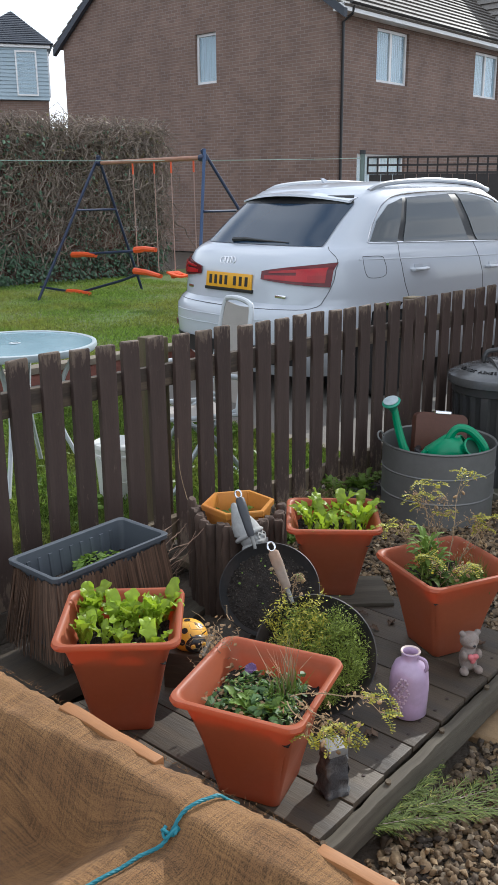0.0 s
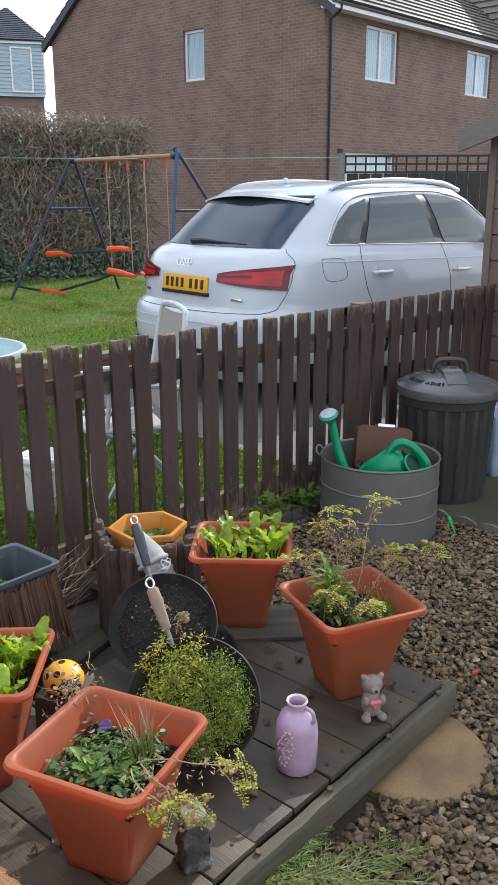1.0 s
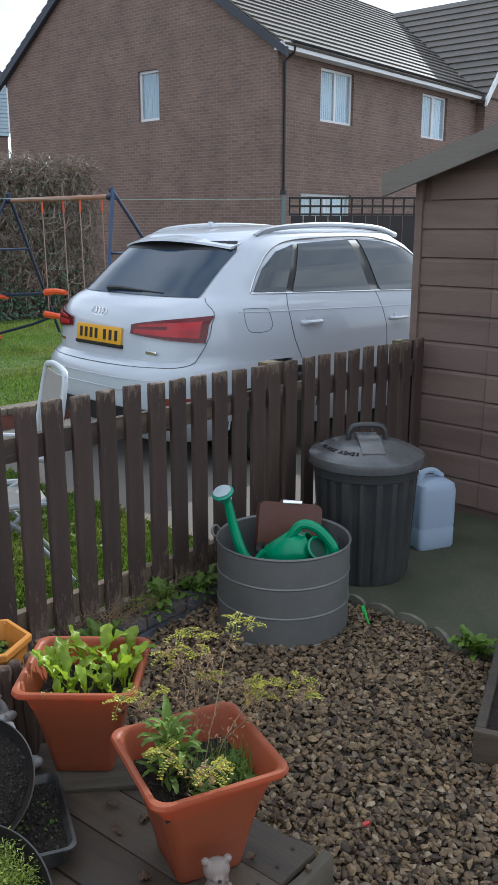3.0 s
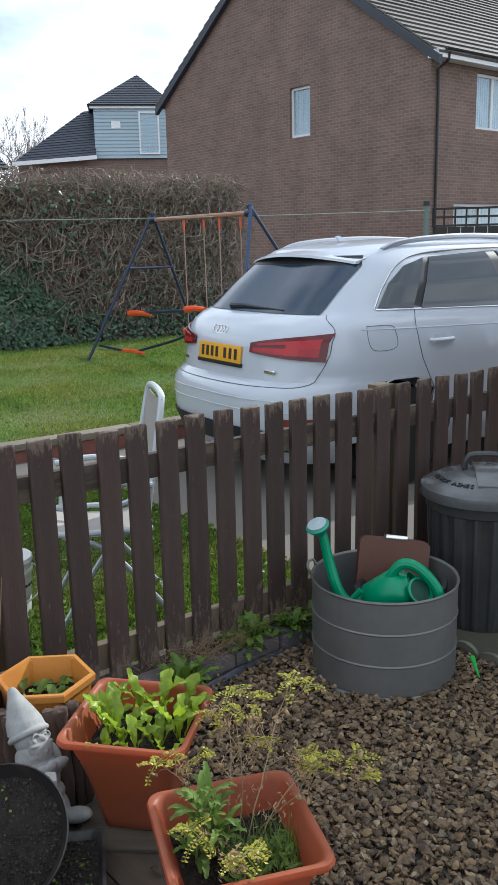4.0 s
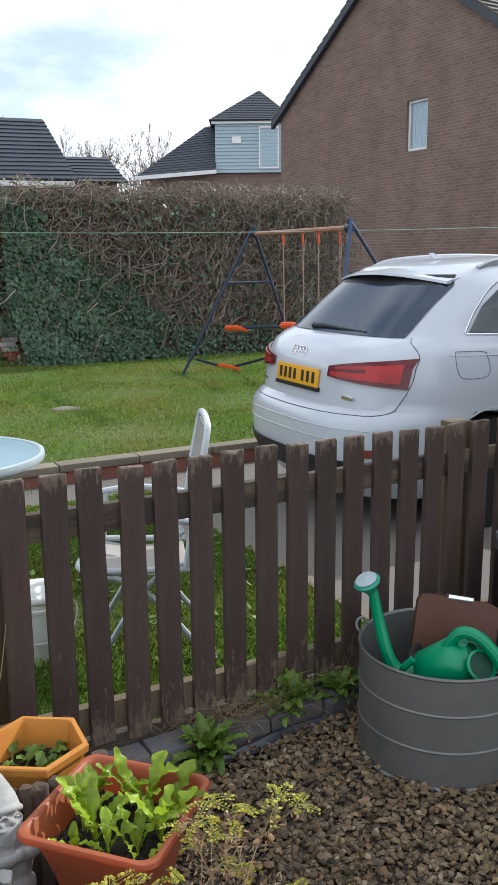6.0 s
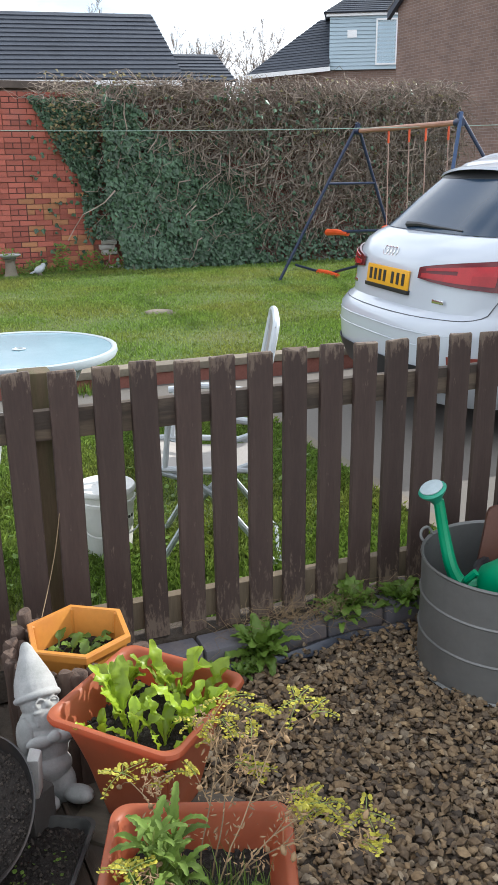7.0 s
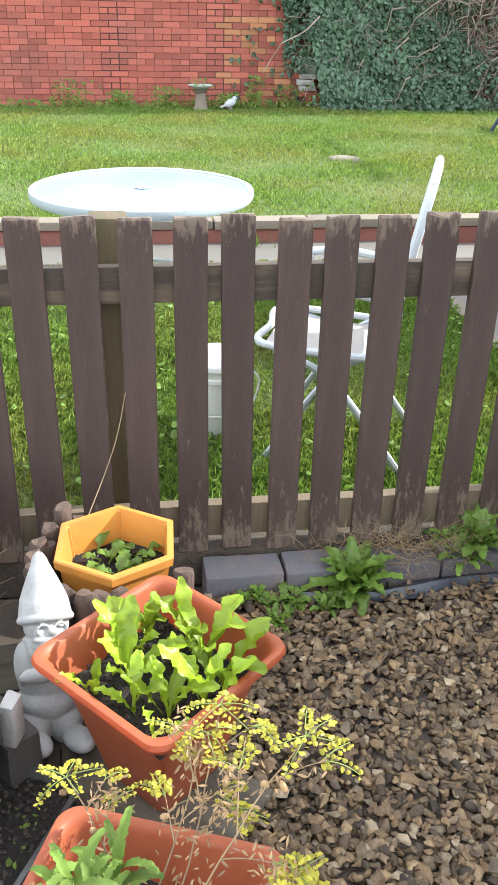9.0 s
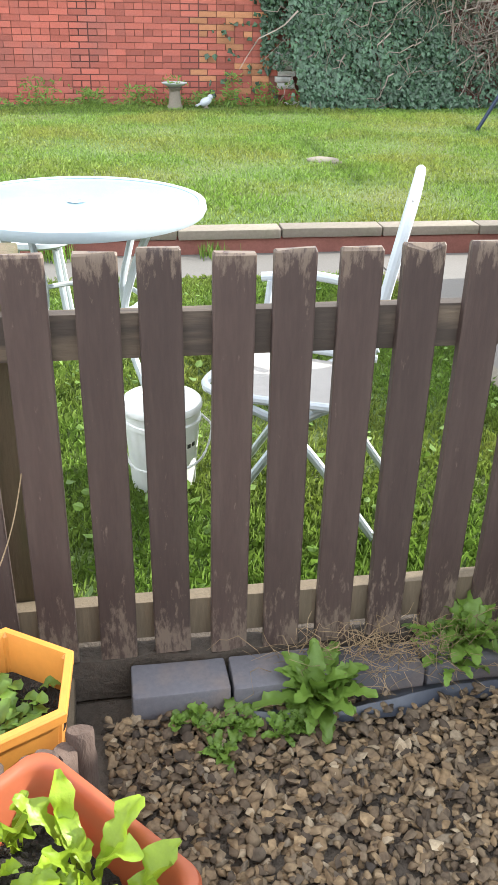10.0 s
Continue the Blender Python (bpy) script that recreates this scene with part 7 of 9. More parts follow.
for p, q in (((0, 1.82, 0.55), (0, 1.25, 0.565)), ((0, 0.34, 0.675), (0, -0.09, 0.695)), ((-0.1, 1.86, 0.02), (-0.1, 1.30, 0.03)), ((0.0, 0.37, 0.40), (0, -0.18, 0.36)), ((0, -0.42, 0.39), (0, -0.6, 0.39))):
    b = bmesh.new()
    tube(b, [p, Vector(p).lerp(Vector(q), 0.5) + Vector((0, 0, 0.012)), q], 0.045, 8, 0.03)
    part("grip", b, M_ORANGE, gl, "orange plastic grip")
b = bmesh.new()
tube(b, [(-0.1, 2.6, 0.045), (-0.1, 1.6, 0.025), (0, 0.68, 0.25), (0.02, 0.1, 0.42)], 0.018, 8)
part("foot_bar", b, M_SWING, gl)

# ---- glass-topped table, chair, bucket ----
# the table top's blue takes in the sky that the glass reflects
M_FROST = material("sky_blue_frosted_glass", (0.16, 0.27, 0.32), 0.12, vary=0.08, scale=3, fine=120, bump=0.08, tint=(0.21, 0.33, 0.38), patch=0.3)
M_WHITETUBE = material("white_enamel_tube", (0.50, 0.53, 0.55), 0.35, vary=0.08, bump=0.03)
M_GREYTUBE = material("grey_metal_tube", (0.42, 0.46, 0.48), 0.35, metal=0.4, vary=0.1, bump=0.03)
M_CANVAS = material("pale_grey_sling", (0.40, 0.37, 0.34), 0.8, vary=0.15, scale=6, fine=250, bump=0.3, see=0.15)
tbl = thing("garden_table", G @ pose(-0.331, 1.365, 0.042) @ Matrix.Diagonal((0.89, 0.89, 1, 1)), "round frosted glass garden table with white rim", "table")
bm = bmesh.new()
lathe(bm, [(0.0, 0.737), (0.445, 0.737), (0.445, 0.745), (0.03, 0.7455), (0.0, 0.7455)], 64, False, False)
part("glass_top", bm, M_FROST, tbl, smooth=40)
bm = bmesh.new()
lathe(bm, [(0.442, 0.715), (0.462, 0.715), (0.47, 0.73), (0.466, 0.748), (0.452, 0.752), (0.442, 0.746)], 72, False, False)
part("rim", bm, material("grey_white_rim", (0.36, 0.41, 0.43), 0.4, vary=0.1, bump=0.03), tbl, smooth=50)
bm = bmesh.new()
lathe(bm, [(0.03, 0.744), (0.034, 0.749), (0.022, 0.751), (0.018, 0.744)], 24, False, False)
part("parasol_hole", bm, M_GREYTUBE, tbl)
for i in range(4):
    a = math.pi / 4 + i * math.pi / 2
    bm = bmesh.new()
    tube(bm, curve_points([(0.36 * math.cos(a), 0.36 * math.sin(a), 0.72), (0.26 * math.cos(a), 0.26 * math.sin(a), 0.55), (0.22 * math.cos(a), 0.22 * math.sin(a), 0.35), (0.40 * math.cos(a), 0.40 * math.sin(a), 0.0)], 6), 0.014, 8)
    part("leg", bm, M_WHITETUBE, tbl)
bm = bmesh.new()
tube(bm, [(0.22 * math.cos(a), 0.22 * math.sin(a), 0.42) for a in [i * math.pi / 12 for i in range(25)]], 0.009, 7)
part("leg_ring", bm, M_WHITETUBE, tbl)

chair = thing("folding_chair", G @ pose(0.276, 0.686, 0.035, 0, 0, -21), "white folding garden chair with pale fabric seat", "chair")
def cpart(name, pts, r, mat, label=""):
    b = bmesh.new()
    tube(b, pts, r, 9)
    return part(name, b, mat, chair, label)
for s in (-1, 1):
    y = s * 0.2
    cpart("back_leg", curve_points([(-0.17, y, 0.41), (0.02, y, 0.32), (0.28, y, 0.0)], 6), 0.0125, M_GREYTUBE)
    cpart("front_leg", curve_points([(0.20, y * 0.92, 0.44), (0.02, y * 0.92, 0.34), (-0.20, y * 0.92, 0.0)], 6), 0.0125, M_GREYTUBE)
    cpart("armrest", curve_points([(-0.16, y * 1.12, 0.615), (0.0, y * 1.12, 0.63), (0.20, y * 1.12, 0.60)], 5), 0.014, M_WHITETUBE)
    cpart("arm_support", [(-0.13, y * 1.06, 0.61), (-0.15, y, 0.41)], 0.011, M_WHITETUBE)
cpart("back_frame", curve_points([(0.17, -0.19, 0.40), (0.22, -0.19, 0.70), (0.26, -0.175, 0.915), (0.268, -0.11, 0.962), (0.268, 0.11, 0.962), (0.26, 0.175, 0.915), (0.22, 0.19, 0.70), (0.17, 0.19, 0.40)], 6), 0.0135, M_WHITETUBE)
cpart("seat_bar", curve_points([(0.2, -0.19, 0.405), (-0.2, -0.19, 0.42), (-0.22, 0, 0.42), (-0.2, 0.19, 0.42), (0.2, 0.19, 0.405)], 6), 0.0125, M_WHITETUBE)
cpart("foot_bar", [(0.28, -0.2, 0.012), (0.28, 0.2, 0.012)], 0.0125, M_GREYTUBE)
for name, pts in (("seat_fabric", [(-0.21, 0.415), (-0.1, 0.395), (0.05, 0.388), (0.18, 0.40)]), ("back_fabric", [(0.185, 0.46), (0.215, 0.65), (0.245, 0.82), (0.262, 0.945)])):
    b = bmesh.new()
    rings(b, [[Vector((x, y, z - 0.012 * (1 - (y / 0.18) ** 2))) for y in [-0.18 + 0.06 * i for i in range(7)]] + [Vector((x + 0.003, y, z - 0.015 * (1 - (y / 0.18) ** 2) - 0.003)) for y in [0.18 - 0.06 * i for i in range(7)]] for x, z in pts])
    part(name, b, M_CANVAS, chair, "pale grey sling fabric", smooth=60)

# a folded stool beyond the table, of which only the tubes show
stool = thing("white_stool", G @ pose(-0.55, 2.25, 0.035), "white plastic garden stool beyond the table", "stool")
bm = bmesh.new()
lathe(bm, [(0.0, 0.40), (0.15, 0.40), (0.165, 0.41), (0.165, 0.43), (0.15, 0.44), (0.0, 0.44)], 28, False, False)
part("seat", bm, M_WHITETUBE, stool)
for i in range(4):
    a = math.pi / 4 + i * math.pi / 2
    bm = bmesh.new()
    tube(bm, [(0.12 * math.cos(a), 0.12 * math.sin(a), 0.40), (0.18 * math.cos(a), 0.18 * math.sin(a), 0.0)], 0.014, 8)
    part("leg", bm, M_WHITETUBE, stool)

M_BUCKET = material("white_bucket_plastic", (0.72, 0.72, 0.69), 0.4, vary=0.08, scale=6, bump=0.03, see=0.1)
bucket = thing("bucket", G @ pose(-0.105, 0.84, 0.035), "lidded white plastic bucket on the grass", "bucket")
bm = bmesh.new()
lathe(bm, [(0.0, 0.0), (0.094, 0.0), (0.097, 0.006), (0.112, 0.22), (0.118, 0.222), (0.118, 0.235), (0.113, 0.238), (0.115, 0.262), (0.0, 0.262)], 44, False, False)
part("pail", bm, M_BUCKET, bucket, smooth=40)
bm = bmesh.new()
lathe(bm, [(0.117, 0.262), (0.121, 0.266), (0.121, 0.28), (0.116, 0.286), (0.10, 0.282), (0.0, 0.280)], 44, False, False)
part("lid", bm, M_BUCKET, bucket, smooth=40)
bm = bmesh.new()
tube(bm, curve_points([(0.118, 0.0, 0.23), (0.145, -0.04, 0.20), (0.10, -0.10, 0.125), (0.0, -0.125, 0.105), (-0.10, -0.10, 0.125), (-0.118, -0.0, 0.23)], 6), 0.004, 6)
part("handle", bm, M_BUCKET, bucket)
for k in range(4):
    bm = bmesh.new()
    a = radians(-70 + 11 * k)
    box(bm, -0.006, 0.006, -0.0015, 0.0015, -0.006, 0.006, m=Matrix.Translation((0.1085 * math.cos(a), 0.1085 * math.sin(a), 0.165)) @ Matrix.Rotation(a + math.pi / 2, 4, "Z"))
    part("print_bar", bm, M_INK, bucket)

# ---- lawn details ----
def stone_lump(name, m, r, mat, label, category):
    b = bmesh.new()
    bmesh.ops.create_icosphere(b, subdivisions=3, radius=1.0, matrix=Matrix.Diagonal((*r, 1)))
    roughen(b, min(r) * 0.35, 0.12)
    o = part(name, b, mat, smooth=60)
    o.matrix_world = m
    return tagged(o, label, category)


stone_lump("flat_stone", pose(-3.08, 8.99, 0.135, 0, 0, 20), (0.16, 0.10, 0.035), M_COPING, "pale flat stone lying in the lawn", "stone")
bath = thing("bird_bath", G @ pose(0.62, 9.84, 0.12) @ Matrix.Scale(0.95, 4), "small stone bird bath with a pale dish by the wall", "bird bath")
bm = bmesh.new()
lathe(bm, [(0.0, 0.0), (0.12, 0.0), (0.08, 0.06), (0.07, 0.22), (0.10, 0.26), (0.0, 0.26)], 20, False, False)
roughen(bm, 0.02, 0.1)
part("plinth", bm, M_COPING, bath)
bm = bmesh.new()
lathe(bm, [(0.0, 0.26), (0.08, 0.265), (0.16, 0.31), (0.165, 0.32), (0.15, 0.315), (0.0, 0.28)], 24, False, False)
part("dish", bm, M_WHITETUBE, bath, "pale dish")
bird = thing("bird_ornament", G @ pose(1.0, 9.80, 0.125, 0, 0, 20), "small white bird ornament standing in the border", "garden ornament")
bm = bmesh.new()
bmesh.ops.create_icosphere(bm, subdivisions=3, radius=1, matrix=pose(0, 0, 0.085, 0, -22, 0) @ Matrix.Diagonal((0.085, 0.048, 0.05, 1)))
bmesh.ops.create_icosphere(bm, subdivisions=3, radius=0.034, matrix=Matrix.Translation((0.062, 0, 0.135)))
part("bird_body", bm, M_WHITETUBE, bird, smooth=60)
bm = bmesh.new()
rings(bm, [[Vector((-0.06 - 0.07 * k, y * (1 + 0.4 * k), 0.062 - 0.028 * k + z)) for y, z in ((-0.02, 0), (0.02, 0), (0.02, 0.014), (-0.02, 0.014))] for k in (0, 1)])
part("tail", bm, M_WHITETUBE, bird)
bm = bmesh.new()
tube(bm, [(0.09, 0, 0.135), (0.118, 0, 0.128)], 0.008, 6, 0.001)
part("beak", bm, M_CARTRIM, bird)
bm = bmesh.new()
lathe(bm, [(0.0, 0.0), (0.04, 0.0), (0.035, 0.02), (0.02, 0.045), (0.0, 0.045)], 14, False, False)
part("stand", bm, M_COPING, bird)

# ---- trellis-topped fence, clothes line ----
M_DARKFENCE = material("black_brown_fence", (0.035, 0.03, 0.028), 0.8, vary=0.3, scale=3, fine=30, bump=0.3, piece=0.15)
tre = thing("trellis_fence", pose(1.52, 11.35, 0.0, 0, 0, -3), "dark boarded fence with square trellis along its top", "fence")
for i in range(34):
    b = bmesh.new()
    box(b, 0.03 + 0.15 * i, 0.03 + 0.15 * i + 0.142, 0, 0.02, 0.0, 1.74)
    part("board", b, M_DARKFENCE, tre, smooth=0)
for z in (1.755, 1.85, 1.945):
    b = bmesh.new()
    box(b, 0.0, 5.2, 0.0, 0.02, z - 0.012, z + 0.012)
    part("trellis_lath", b, M_DARKFENCE, tre, smooth=0)
for i in range(42):
    b = bmesh.new()
    box(b, 0.125 * i, 0.125 * i + 0.02, 0.021, 0.035, 1.74, 1.957)
    part("trellis_lath", b, M_DARKFENCE, tre, smooth=0)
pole = thing("line_post", pose(1.45, 11.28, 0.0), "grey-green metal clothes line post", "post")
b = bmesh.new()
tube(b, [(0, 0, 0), (0, 0, 1.98)], 0.032, 10)
part("post", b, material("grey_green_paint", (0.16, 0.21, 0.19), 0.6, vary=0.3), pole)
b = bmesh.new()
tube(b, [(0, 0, 1.98), (0, 0, 2.03)], 0.04, 10)
part("cap", b, M_PIPE, pole)
line = thing("clothes_line", None, "thin pale green washing line across the garden", "clothes line")
a, c = Vector((1.45, 11.26, 1.93)), G @ Vector((0.0, 10.28, 2.03))
b = bmesh.new()
tube(b, [a.lerp(c, t) + Vector((0, 0, -0.10 * 4 * t * (1 - t) * 0.5)) for t in [i / 20 for i in range(21)]], 0.0035, 5)
part("cord", b, material("pale_green_cord", (0.30, 0.42, 0.36), 0.6, vary=0.1), line)

# ---- leaves and plants ----
M_SALAD = material("young_leaf", (0.29, 0.41, 0.025), 0.4, vary=0.2, scale=18, fine=90, bump=0.25, depth=0.004, tint=(0.30, 0.42, 0.04), patch=0.4, piece=0.3, see=0.42)
M_HERB = material("herb_leaf", (0.145, 0.235, 0.035), 0.5, vary=0.25, scale=20, fine=80, bump=0.15, piece=0.25, island=0.3, see=0.35)
M_YELLOW = material("yellowing_leaflet", (0.42, 0.38, 0.045), 0.5, vary=0.25, scale=20, bump=0, island=0.35, see=0.4)
M_FEATHER = material("feathery_leaf", (0.27, 0.35, 0.055), 0.55, vary=0.25, bump=0, island=0.4, see=0.4)
M_STRAW = material("dry_stem", (0.30, 0.21, 0.115), 0.8, vary=0.3, bump=0.1, island=0.3)
M_STEM = material("green_stem", (0.22, 0.28, 0.07), 0.6, vary=0.2, bump=0.05, island=0.2, see=0.2)
M_POD = material("dry_seed_pod", (0.38, 0.25, 0.13), 0.7, vary=0.3, scale=40, bump=0.2, island=0.3, see=0.25)
M_DARKLEAF = material("dark_pansy_leaf", (0.06, 0.13, 0.03), 0.5, vary=0.3, bump=0, island=0.4, see=0.25)
M_VIOLET = material("violet_petal", (0.15, 0.085, 0.21), 0.6, vary=0.2, bump=0, island=0.2, see=0.3)


def broad_leaf(parent, base, heading, length, width, lift, curl, mat, wavy=0.12, stalk=0.35, seed=0.0, name="leaf", lobes=0, spoon=False):
    """One leaf with its stalk: an arched blade, cupped along the midrib, with a wavy margin."""
    d = Vector((math.cos(heading), math.sin(heading), 0))
    side = Vector((-math.sin(heading), math.cos(heading), 0))
    b = bmesh.new()
    n = 18 if spoon or lobes > 5 else 11
    rows = []
    for i in range(n + 1):
        t = i / n
        s = t * length
        a = lift - curl * t * t
        if i == 0:
            p = Vector(base)
        else:
            p = p + (d * math.cos(a) + Vector((0, 0, math.sin(a)))) * (length / n)
        up = Vector((0, 0, math.cos(a))) - d * math.sin(a)
        if t < stalk:
            w = 0.003
        else:
            q = (t - stalk) / (1 - stalk)
            if spoon:
                w = width * 0.5 * (0.22 + 0.78 * math.sin(math.pi * min(q ** 1.35 * 0.90 + 0.05, 1.0)) ** 0.8) * (1 - max(0, q - 0.9) * 4) + 0.001
                w *= 1 + 0.07 * math.sin(q * lobes * 6.283 + seed)
            else:
                w = width * 0.5 * (math.sin(math.pi * min(q * 0.92 + 0.06, 1.0)) ** 0.65) + 0.002
            if lobes and not spoon:
                w *= 0.62 + 0.48 * abs(math.sin(q * lobes * math.pi))
        row = []
        for k in (-1, -0.55, 0, 0.55, 1):
            f = 1 + wavy * 0.6 * noise.noise(Vector((seed + t * 6, k * 2, 0)))
            row.append(b.verts.new(p + side * (k * w * f) + up * (abs(k) * w * 0.35 + (wavy * w * noise.noise(Vector((seed * 2 + t * (8 if spoon else 9), k * 3, 5))) * abs(k) * 2.2))))
        rows.append(row)
    for r, q in zip(rows, rows[1:]):
        for k in range(4):
            b.faces.new((r[k], r[k + 1], q[k + 1], q[k]))
    return part(name, b, mat, parent, smooth=80)


def salad(m, z, label, clusters, lo, hi, seed, mat=M_SALAD, slim=(0.20, 0.27), lean=1.05):
    """Young plants, each a tuft of upright spoon-shaped leaves on pale stalks. clusters: (x, y, leaves, size)."""
    p = thing("salad_plant", m, label, "plant")
    r = random.Random(seed)
    for cx, cy, count, size in clusters:
        turn = r.uniform(0, 6.283)
        for i in range(count):
            ln = r.uniform(lo, hi) * size
            broad_leaf(p, (cx + r.uniform(-0.010, 0.010), cy + r.uniform(-0.010, 0.010), z), turn + i * 2.4 + r.uniform(-0.4, 0.4), ln, ln * r.uniform(*slim), r.uniform(lean, 1.5), r.uniform(0.2, 1.5), mat, r.uniform(0.6, 0.95), r.uniform(0.20, 0.34), r.uniform(0, 99), lobes=r.uniform(2.0, 4.0), spoon=True)
    return p


r = random.Random(17)
CROWD = [(r.uniform(-0.108, 0.108), r.uniform(-0.108, 0.108), r.randint(3, 4), r.uniform(0.8, 1.1)) for _ in range(25)]
salad(Q1, 0.252, "crowded bright green salad seedlings in the planter", CROWD, 0.07, 0.13, 3, slim=(0.24, 0.34))
BEET = [(-0.075, -0.015, 6, 1.05), (-0.030, -0.040, 6, 1.1), (-0.100, 0.060, 4, 0.85), (0.030, 0.085, 5, 1.0), (-0.020, 0.095, 4, 0.95), (0.090, 0.060, 4, 1.0), (0.105, 0.0, 5, 1.0), (0.070, -0.055, 4, 0.9), (-0.060, -0.100, 3, 0.75), (0.015, -0.090, 3, 0.85), (0.100, -0.100, 2, 0.7)]
salad(Q3, 0.228, "bright yellow-green beet leaves growing in the planter", BEET, 0.095, 0.155, 12, slim=(0.19, 0.26))


def pinnate(start, heading, length, rise, leaflets, centres, normals, stems, droop=0.6, r0=0.0009, n=7):
    """One feather-like leaf: adds its stem and the places of its leaflets to the lists."""
    p = Vector(start)
    pts = [p.copy()]
    a = rise
    for i in range(n):
        a -= droop / n
        heading += 0.06 * math.sin(length * 900)
        d = Vector((math.cos(heading) * math.cos(a), math.sin(heading) * math.cos(a), math.sin(a)))
        p = p + d * (length / n)
        pts.append(p.copy())
        side = Vector((-math.sin(heading), math.cos(heading), 0.25))
        for s in (-1, 1):
            centres.append(p + side * s * leaflets * (1.35 - 0.7 * i / n))
            normals.append((d.x * -0.2, d.y * -0.2, 1.0))
    stems.append((pts, r0))
    return pts


def bundle(name, stems, mat, parent):
    """Many stems of one plant as one part."""
    b = bmesh.new()
    for pts, r in stems:
        tube(b, pts, r, 5, r * 0.55, caps=False)
    return tagged(part(name, b, mat, parent), kind="stuff") if len(stems) > 1 else part(name, b, mat, parent)


def leaf_bits_z(xy):
    """Gives scattered plan points a low, uneven height."""
    return np.concatenate([xy, (0.24 + 0.035 * rng.random(len(xy)))[:, None]], 1)


def chickpea(m, z, seed, spec, label, leaf=0.0095, mat=M_YELLOW):
    """Branching stems with yellow feathery leaves and hanging dry pods. spec: (x, y, heading, length, rise) of each main stem."""
    r = random.Random(seed)
    plant = thing("chickpea_plant", m, label, "plant")
    centres, normals, stems, twigs, pods = [], [], [], [], []
    dry = []
    for x, y, h, ln, rise in spec:
        p = Vector((x, y, z))
        pts = [p.copy()]
        a, hh = rise, h
        n = 9
        for i in range(n):
            a -= r.uniform(-0.02, 0.12)
            hh += r.uniform(-0.28, 0.28)
            p = p + Vector((math.cos(hh) * math.cos(a), math.sin(hh) * math.cos(a), math.sin(a))) * (ln / n)
            pts.append(p.copy())
            if i in (4, 6) or (i == 3 and ln > 0.25):
                # a side shoot that ends in a few leaves
                b, hb, q = a - r.uniform(0.1, 0.5), hh + r.choice((-1, 1)) * r.uniform(0.5, 1.1), p.copy()
                shoot = [q.copy()]
                for _ in range(4):
                    q = q + Vector((math.cos(hb) * math.cos(b), math.sin(hb) * math.cos(b), math.sin(b))) * (ln * 0.055)
                    shoot.append(q.copy())
                    b += r.uniform(-0.15, 0.2)
                    dry.append(q + Vector((r.gauss(0, 0.006), r.gauss(0, 0.006), r.gauss(0, 0.006))))
                twigs.append((shoot, 0.0011))
                if r.random() < 0.5:
                    # a fuzzy dry seed head
                    dry.extend(q + Vector((r.gauss(0, 0.009), r.gauss(0, 0.009), r.gauss(0, 0.008))) for _ in range(14))
                for _ in range(r.choice((2, 3))):
                    pinnate(q, hb + r.uniform(-1.2, 1.2), leaf * r.uniform(3.0, 4.6), r.uniform(0.0, 0.9), leaf * 0.5, centres, normals, stems, r.uniform(0.5, 1.5))
            if 0 < i < 7:
                for _ in range(2):
                    dry.append(p + Vector((r.gauss(0, 0.012), r.gauss(0, 0.012), r.gauss(-0.004, 0.010))))
            if i > 2 and r.random() < 0.55:
                q = p + Vector((r.uniform(-0.03, 0.03), r.uniform(-0.03, 0.03), r.uniform(-0.03, 0.01)))
                twigs.append(([p, p.lerp(q, 0.5) + Vector((0, 0, 0.006)), q], 0.0007))
                pods.append(q)
        for k in range(5):
            pinnate(p, hh + 1.3 * k + r.uniform(-0.5, 0.5), leaf * r.uniform(3.2, 5.0), r.uniform(0.0, 0.8), leaf * 0.5, centres, normals, stems, r.uniform(0.6, 1.6))
        twigs.append((pts, 0.0016))
    bundle("stems", stems, M_STEM, plant)
    bundle("woody_stems", twigs, M_STRAW, plant)
    k = len(dry) * 3
    dead = np.repeat(np.array([tuple(q) for q in dry]), 3, 0) + rng.normal(0, 0.008, (k, 3))
    tagged(leaf_soup("withered_leaflets", dead, np.tile([0.2, -0.4, 0.6], (k, 1)), leaf * 1.0, M_POD, plant, "long"), kind="stuff")
    o = leaf_soup("leaflets", np.array([tuple(c) for c in centres]), np.array(normals), leaf * 0.78, mat, plant, "round")
    tagged(o, kind="stuff")
    b = bmesh.new()
    for q in pods or [Vector(dry[0])]:
        bmesh.ops.create_icosphere(b, subdivisions=1, radius=1.0, matrix=Matrix.Translation(q) @ Euler((r.uniform(-1, 1), r.uniform(-1, 1), 0)).to_matrix().to_4x4() @ Matrix.Diagonal((0.005, 0.005, 0.0095, 1)))
    tagged(part("seed_pods", b, M_POD, plant, smooth=80), kind="stuff")
    return plant


chickpea(Q4, 0.24, 5, [(0.03, 0.03, 0.44, 0.34, 1.25), (0.04, 0.03, 0.30, 0.29, 0.95), (0.02, 0.05, 1.25, 0.30, 1.15), (-0.02, 0.04, 2.3, 0.22, 1.15), (0.0, 0.0, 3.6, 0.17, 1.0), (0.05, 0.02, 0.15, 0.23, 1.10), (-0.04, -0.03, 4.6, 0.16, 0.9), (0.0, 0.06, 1.8, 0.26, 1.25)], "straggly yellowing chickpea plant with dry pods", 0.0115)
